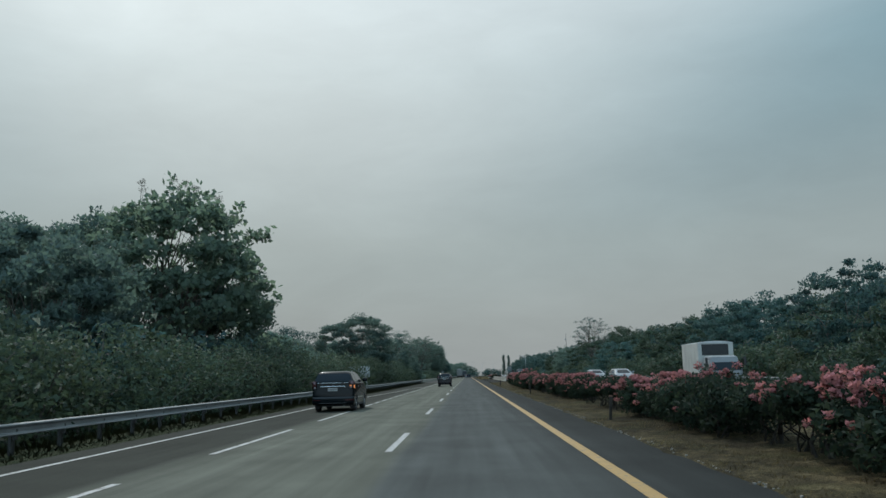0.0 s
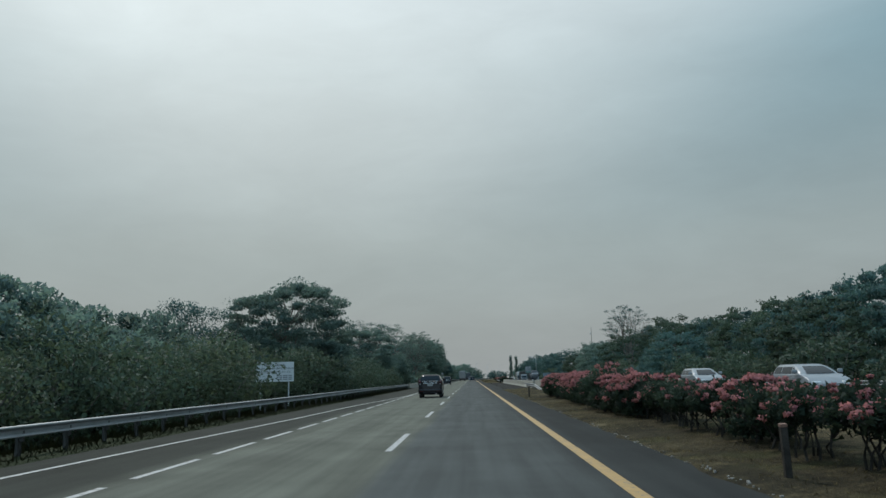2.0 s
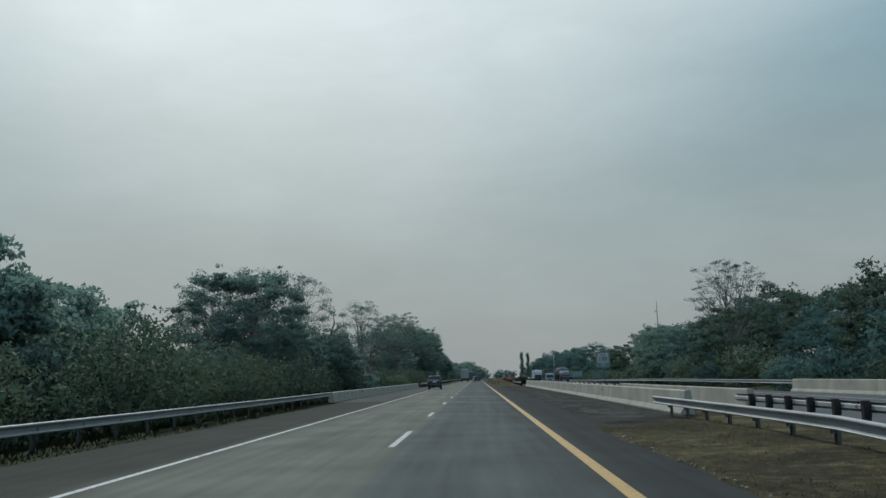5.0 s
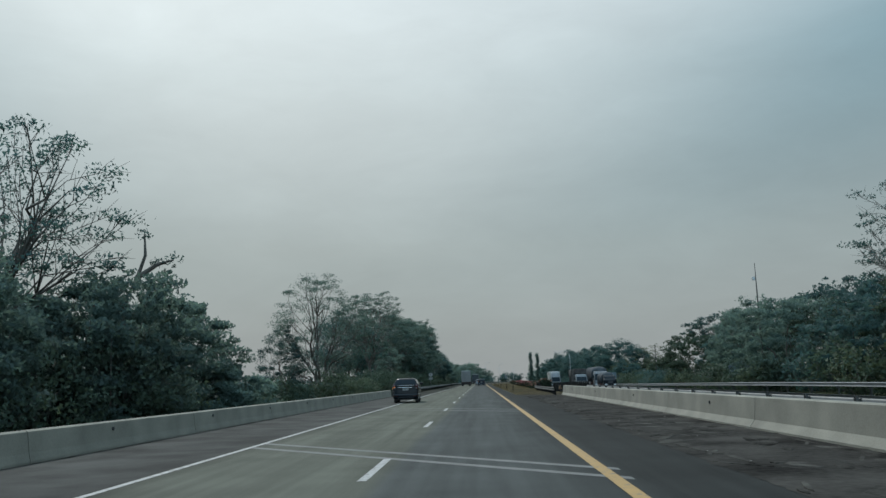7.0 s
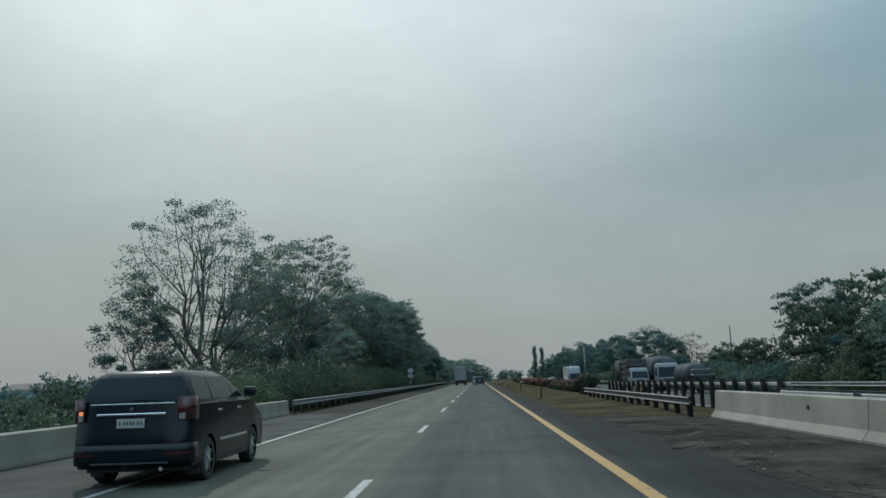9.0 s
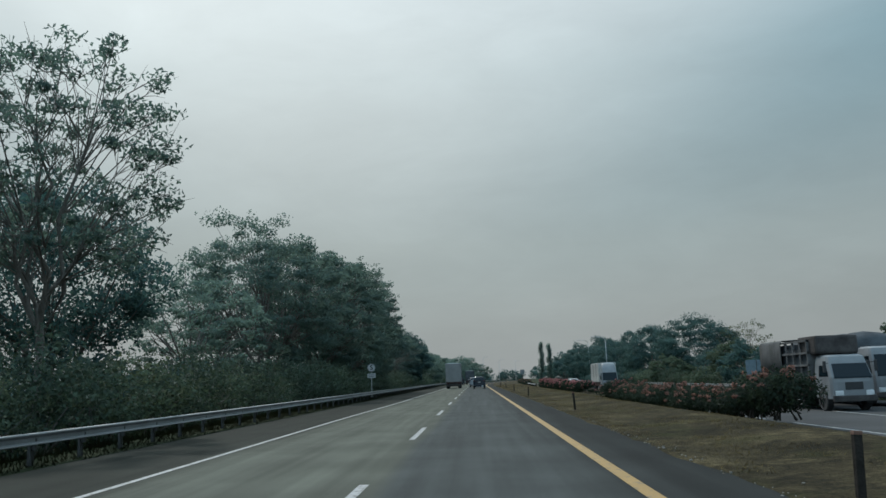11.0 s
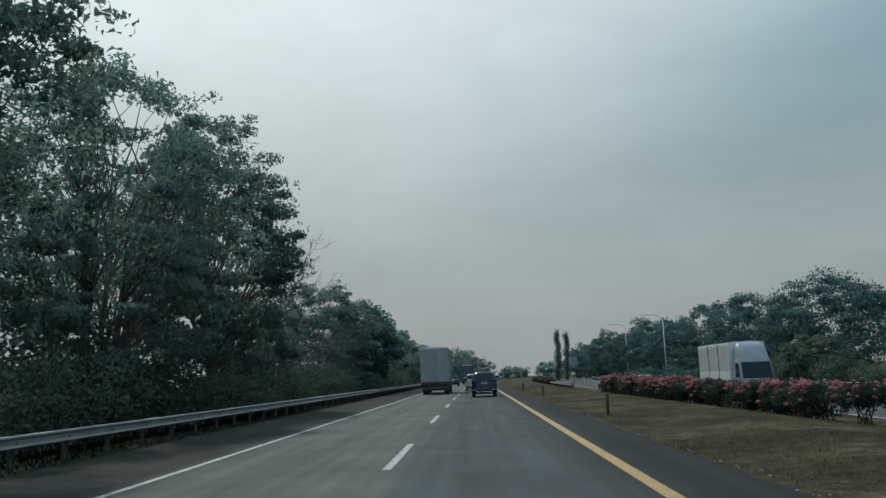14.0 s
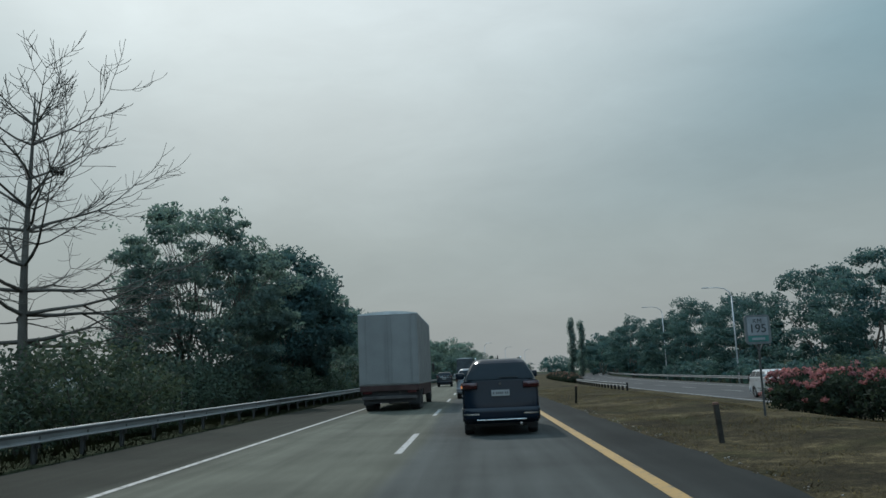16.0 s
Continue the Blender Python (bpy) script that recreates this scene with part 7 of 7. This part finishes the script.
mast = thing("mast", (29.3, 242.4, ground_z(29.3, 242.4)), "thin tall dark pole with small box near its top", "mast")
bm = bmesh.new()
tube(bm, [(0, 0, -0.5), (0, 0, 6), (0, 0, 10.5), (0, 0, 13.2)], [0.11, 0.09, 0.06, 0.025], n=8)
part("pole", bm, POST_STEEL, mast)
part("box", boxes((-0.38, -0.1, -0.12, 0.12, 11.4, 11.75), bevel=0.02), SIGN_WHITE, mast)
part("base_box", boxes((-0.16, 0.16, -0.16, 0.16, 1.2, 2.0), bevel=0.03), SIGN_WHITE, mast)
for x, y, h in ((31.3, 303.4, 6.68 - ground_z(31.3, 303.4)), (32.4, 260.0, 6.4 - ground_z(32.4, 260.0))):
    p = thing("utility_pole", (x, y, ground_z(x, y)), "thin dark bare utility pole among low trees", "utility pole", "utility poles")
    bm = bmesh.new()
    tube(bm, [(0, 0, -0.4), (0, 0, h)], [0.09, 0.06], n=8)
    part("pole", bm, POST_STEEL, p)
    part("cap", boxes((-0.07, 0.07, -0.07, 0.07, h - 0.02, h + 0.05), bevel=0.01), POST_STEEL, p)

for x, y, w, z0, z1, lab in ((27.2, 243.5, 2.2, 0.9, 2.2, "blue-grey signboard on a steel frame"), (25.2, 318, 2.8, 0.9, 2.2, "dark signboard seen from behind on posts"), (-14.2, 205, 0.72, -0.3, 1.4, "pale back of a board standing beyond the parapet")):
    b = thing("signboard", (x, y, ground_z(x, y)), lab, "signboard")
    gz = b.location.z
    part("board", boxes((-w / 2, w / 2, 0, 0.05, z0 - gz, z1 - gz), bevel=0.01), SIGN_BACK if x < 0 else material("blue_grey_board", (0.09, 0.12, 0.14), vary=0.2), b)
    for s_ in (-1, 1):
        part("post", boxes((s_ * w * 0.4 - 0.05, s_ * w * 0.4 + 0.05, 0.06, 0.16, -0.3, z1 - gz)), POST_STEEL, b)
    if x > 0:
        for k in range(1, 3):
            part("frame_bar", boxes((-w / 2 + w * k / 3 - 0.03, -w / 2 + w * k / 3 + 0.03, -0.03, 0, z0 - gz, z1 - gz)), POST_STEEL, b)

# ---- low houses beyond the river ----
# plaster and roof are greyed to carry the distant haze in their colour
HOUSE = material("house_plaster", (0.30, 0.31, 0.31), rough=0.9, vary=0.15, scale=0.3)
ROOF = material("house_roof", (0.11, 0.088, 0.08), rough=0.9, vary=0.25, scale=0.6)
WINDOW_DARK = plain("house_window", (0.03, 0.035, 0.04), 0.2)


def house(x, y, w, d, h, label, flat=False, mat=None):
    hs = thing("house", (x, y, ground_z(x, y)), label, "house", "far houses")
    part("wall", boxes((-w / 2, w / 2, -d / 2, d / 2, -0.5, h)), mat or HOUSE, hs)
    bm = bmesh.new()
    if flat:
        box(bm, -w / 2 - 0.2, w / 2 + 0.2, -d / 2 - 0.2, d / 2 + 0.2, h + 0.003, h + 0.35)
    else:
        loft(bm, [[(-w / 2 - 0.6, -d / 2 - 0.6, h + 0.003), (w / 2 + 0.6, -d / 2 - 0.6, h + 0.003), (w / 2 + 0.6, d / 2 + 0.6, h + 0.003), (-w / 2 - 0.6, d / 2 + 0.6, h + 0.003)],
                  [(-w / 2 + 1, -0.05, h + d * 0.28), (w / 2 - 1, -0.05, h + d * 0.28), (w / 2 - 1, 0.05, h + d * 0.28), (-w / 2 + 1, 0.05, h + d * 0.28)]])
    part("roof", bm, SIGN_BACK if flat else ROOF, hs)
    n = max(2, int(w / 3))
    for k in range(n):
        xx = -w / 2 + w * (k + 0.5) / n
        for z in ([1.0] if h < 4 else [1.0, 3.9]):
            win = part("window", boxes((xx - 0.6, xx + 0.6, -d / 2 - 0.05, -d / 2 + 0.02, z, z + 1.2)), WINDOW_DARK, hs)
            part("sill", boxes((xx - 0.7, xx + 0.7, -d / 2 - 0.12, -d / 2 - 0.052, z - 0.1, z)), HOUSE, win)
    return hs


house(-150, 505, 11, 8, 8.2, "white two-storey house beyond the low land", True)
house(-176, 520, 12, 8, 6.6, "pale low house with tiled roof")
house(-128, 530, 9, 8, 8.6, "white two-storey house with flat roof", True)
house(-112, 560, 14, 9, 9.8, "pale flat-roofed building far off", True)
house(-140, 450, 9, 7, 6.0, "small house with brown tiled roof")
house(-98, 500, 8, 7, 6.8, "small house with brown tiled roof")
house(-205, 480, 14, 9, 6.4, "long low house with tiled roof")
house(-190, 440, 10, 8, 7.0, "white two-storey house beyond the low land", True)

# ---- tufts of dry grass in the median, litter ----
rng = np.random.default_rng(12)
n = 170000
px = 3.35 + rng.uniform(0, 1, n) ** 1.2 * 6.0
py = np.where(rng.uniform(size=n) < 0.38, rng.uniform(2, 134, n), rng.uniform(232, 400, n))
keep = np.array([noise.noise((a * 0.8, b * 0.5, 7.7)) > -0.12 for a, b in zip(px, py)])
px, py = px[keep], py[keep]
pz = np.array([ground_z(a, b) for a, b in zip(px, py)])
n = len(px)
ang = rng.uniform(0, 6.28, n)
hgt = rng.uniform(0.015, 0.06, n)
q = np.empty((n, 3, 3))
w = rng.uniform(0.004, 0.011, n)
base = np.stack([px, py, pz - 0.01], 1)
side = np.stack([np.cos(ang), np.sin(ang), np.zeros(n)], 1)
tip = base + np.stack([rng.normal(0, 0.05, n), rng.normal(0, 0.05, n), hgt], 1)
q[:, 0], q[:, 1] = base - side * w[:, None], base + side * w[:, None]
q[:, 2] = tip
tagged(new("dry_grass_tufts", quads_mesh("dry_grass_tufts", q, BLADE)), "short dry straw-coloured grass tufts in the median", "grass", kind="stuff")

n = 46000
py = np.where(rng.uniform(size=n) < 0.45, rng.uniform(2, 162, n), rng.uniform(241, 430, n))
px = -8.35 - rng.uniform(0, 1, n) ** 1.4 * 2.6
px += np.array([bend(b) for b in py])
pz = np.array([ground_z(a, b) for a, b in zip(px, py)])
ang = rng.uniform(0, 6.28, n)
hgt = rng.uniform(0.06, 0.34, n) * (0.35 + 0.65 * np.clip((-8.4 - px) / 1.2, 0, 1))
q = np.empty((n, 3, 3))
w = rng.uniform(0.008, 0.025, n)
base = np.stack([px, py, pz - 0.01], 1)
side = np.stack([np.cos(ang), np.sin(ang), np.zeros(n)], 1)
tip = base + np.stack([rng.normal(0, 0.08, n), rng.normal(0, 0.08, n), hgt], 1)
q[:, 0], q[:, 1] = base - side * w[:, None], base + side * w[:, None]
q[:, 2] = tip
tagged(new("verge_weeds", quads_mesh("verge_weeds", q, WEED)), "rough green and brown weeds under the guardrail", "weeds", kind="stuff")

DEBRIS = material("pale_grit", (0.17, 0.16, 0.145), rough=0.9, vary=0.3, scale=8)
bm = bmesh.new()
rr = random.Random(3)
for k in range(2600):
    y = rr.uniform(4, 130) if k % 2 else rr.uniform(232, 395)
    if k % 5 == 0:
        y = rr.uniform(140, 226)
    x = 3.42 + (rr.gauss(0, 0.035) if k % 12 else abs(rr.gauss(0, 0.35))) if not 140 < y < 226 else rr.uniform(3.9, 6.6)
    sz = 0.005 + 0.014 * rr.random() ** 3
    box(bm, x - sz, x + sz, y - sz, y + sz * 1.4, ground_z(x, y) - 0.01 if not 140 < y < 226 else 0.005, (ground_z(x, y) if not 140 < y < 226 else 0.0) + sz * 0.8)
tagged(part("grit", bm, DEBRIS), "pale grit and litter along the edge of the asphalt", "grit", kind="stuff")
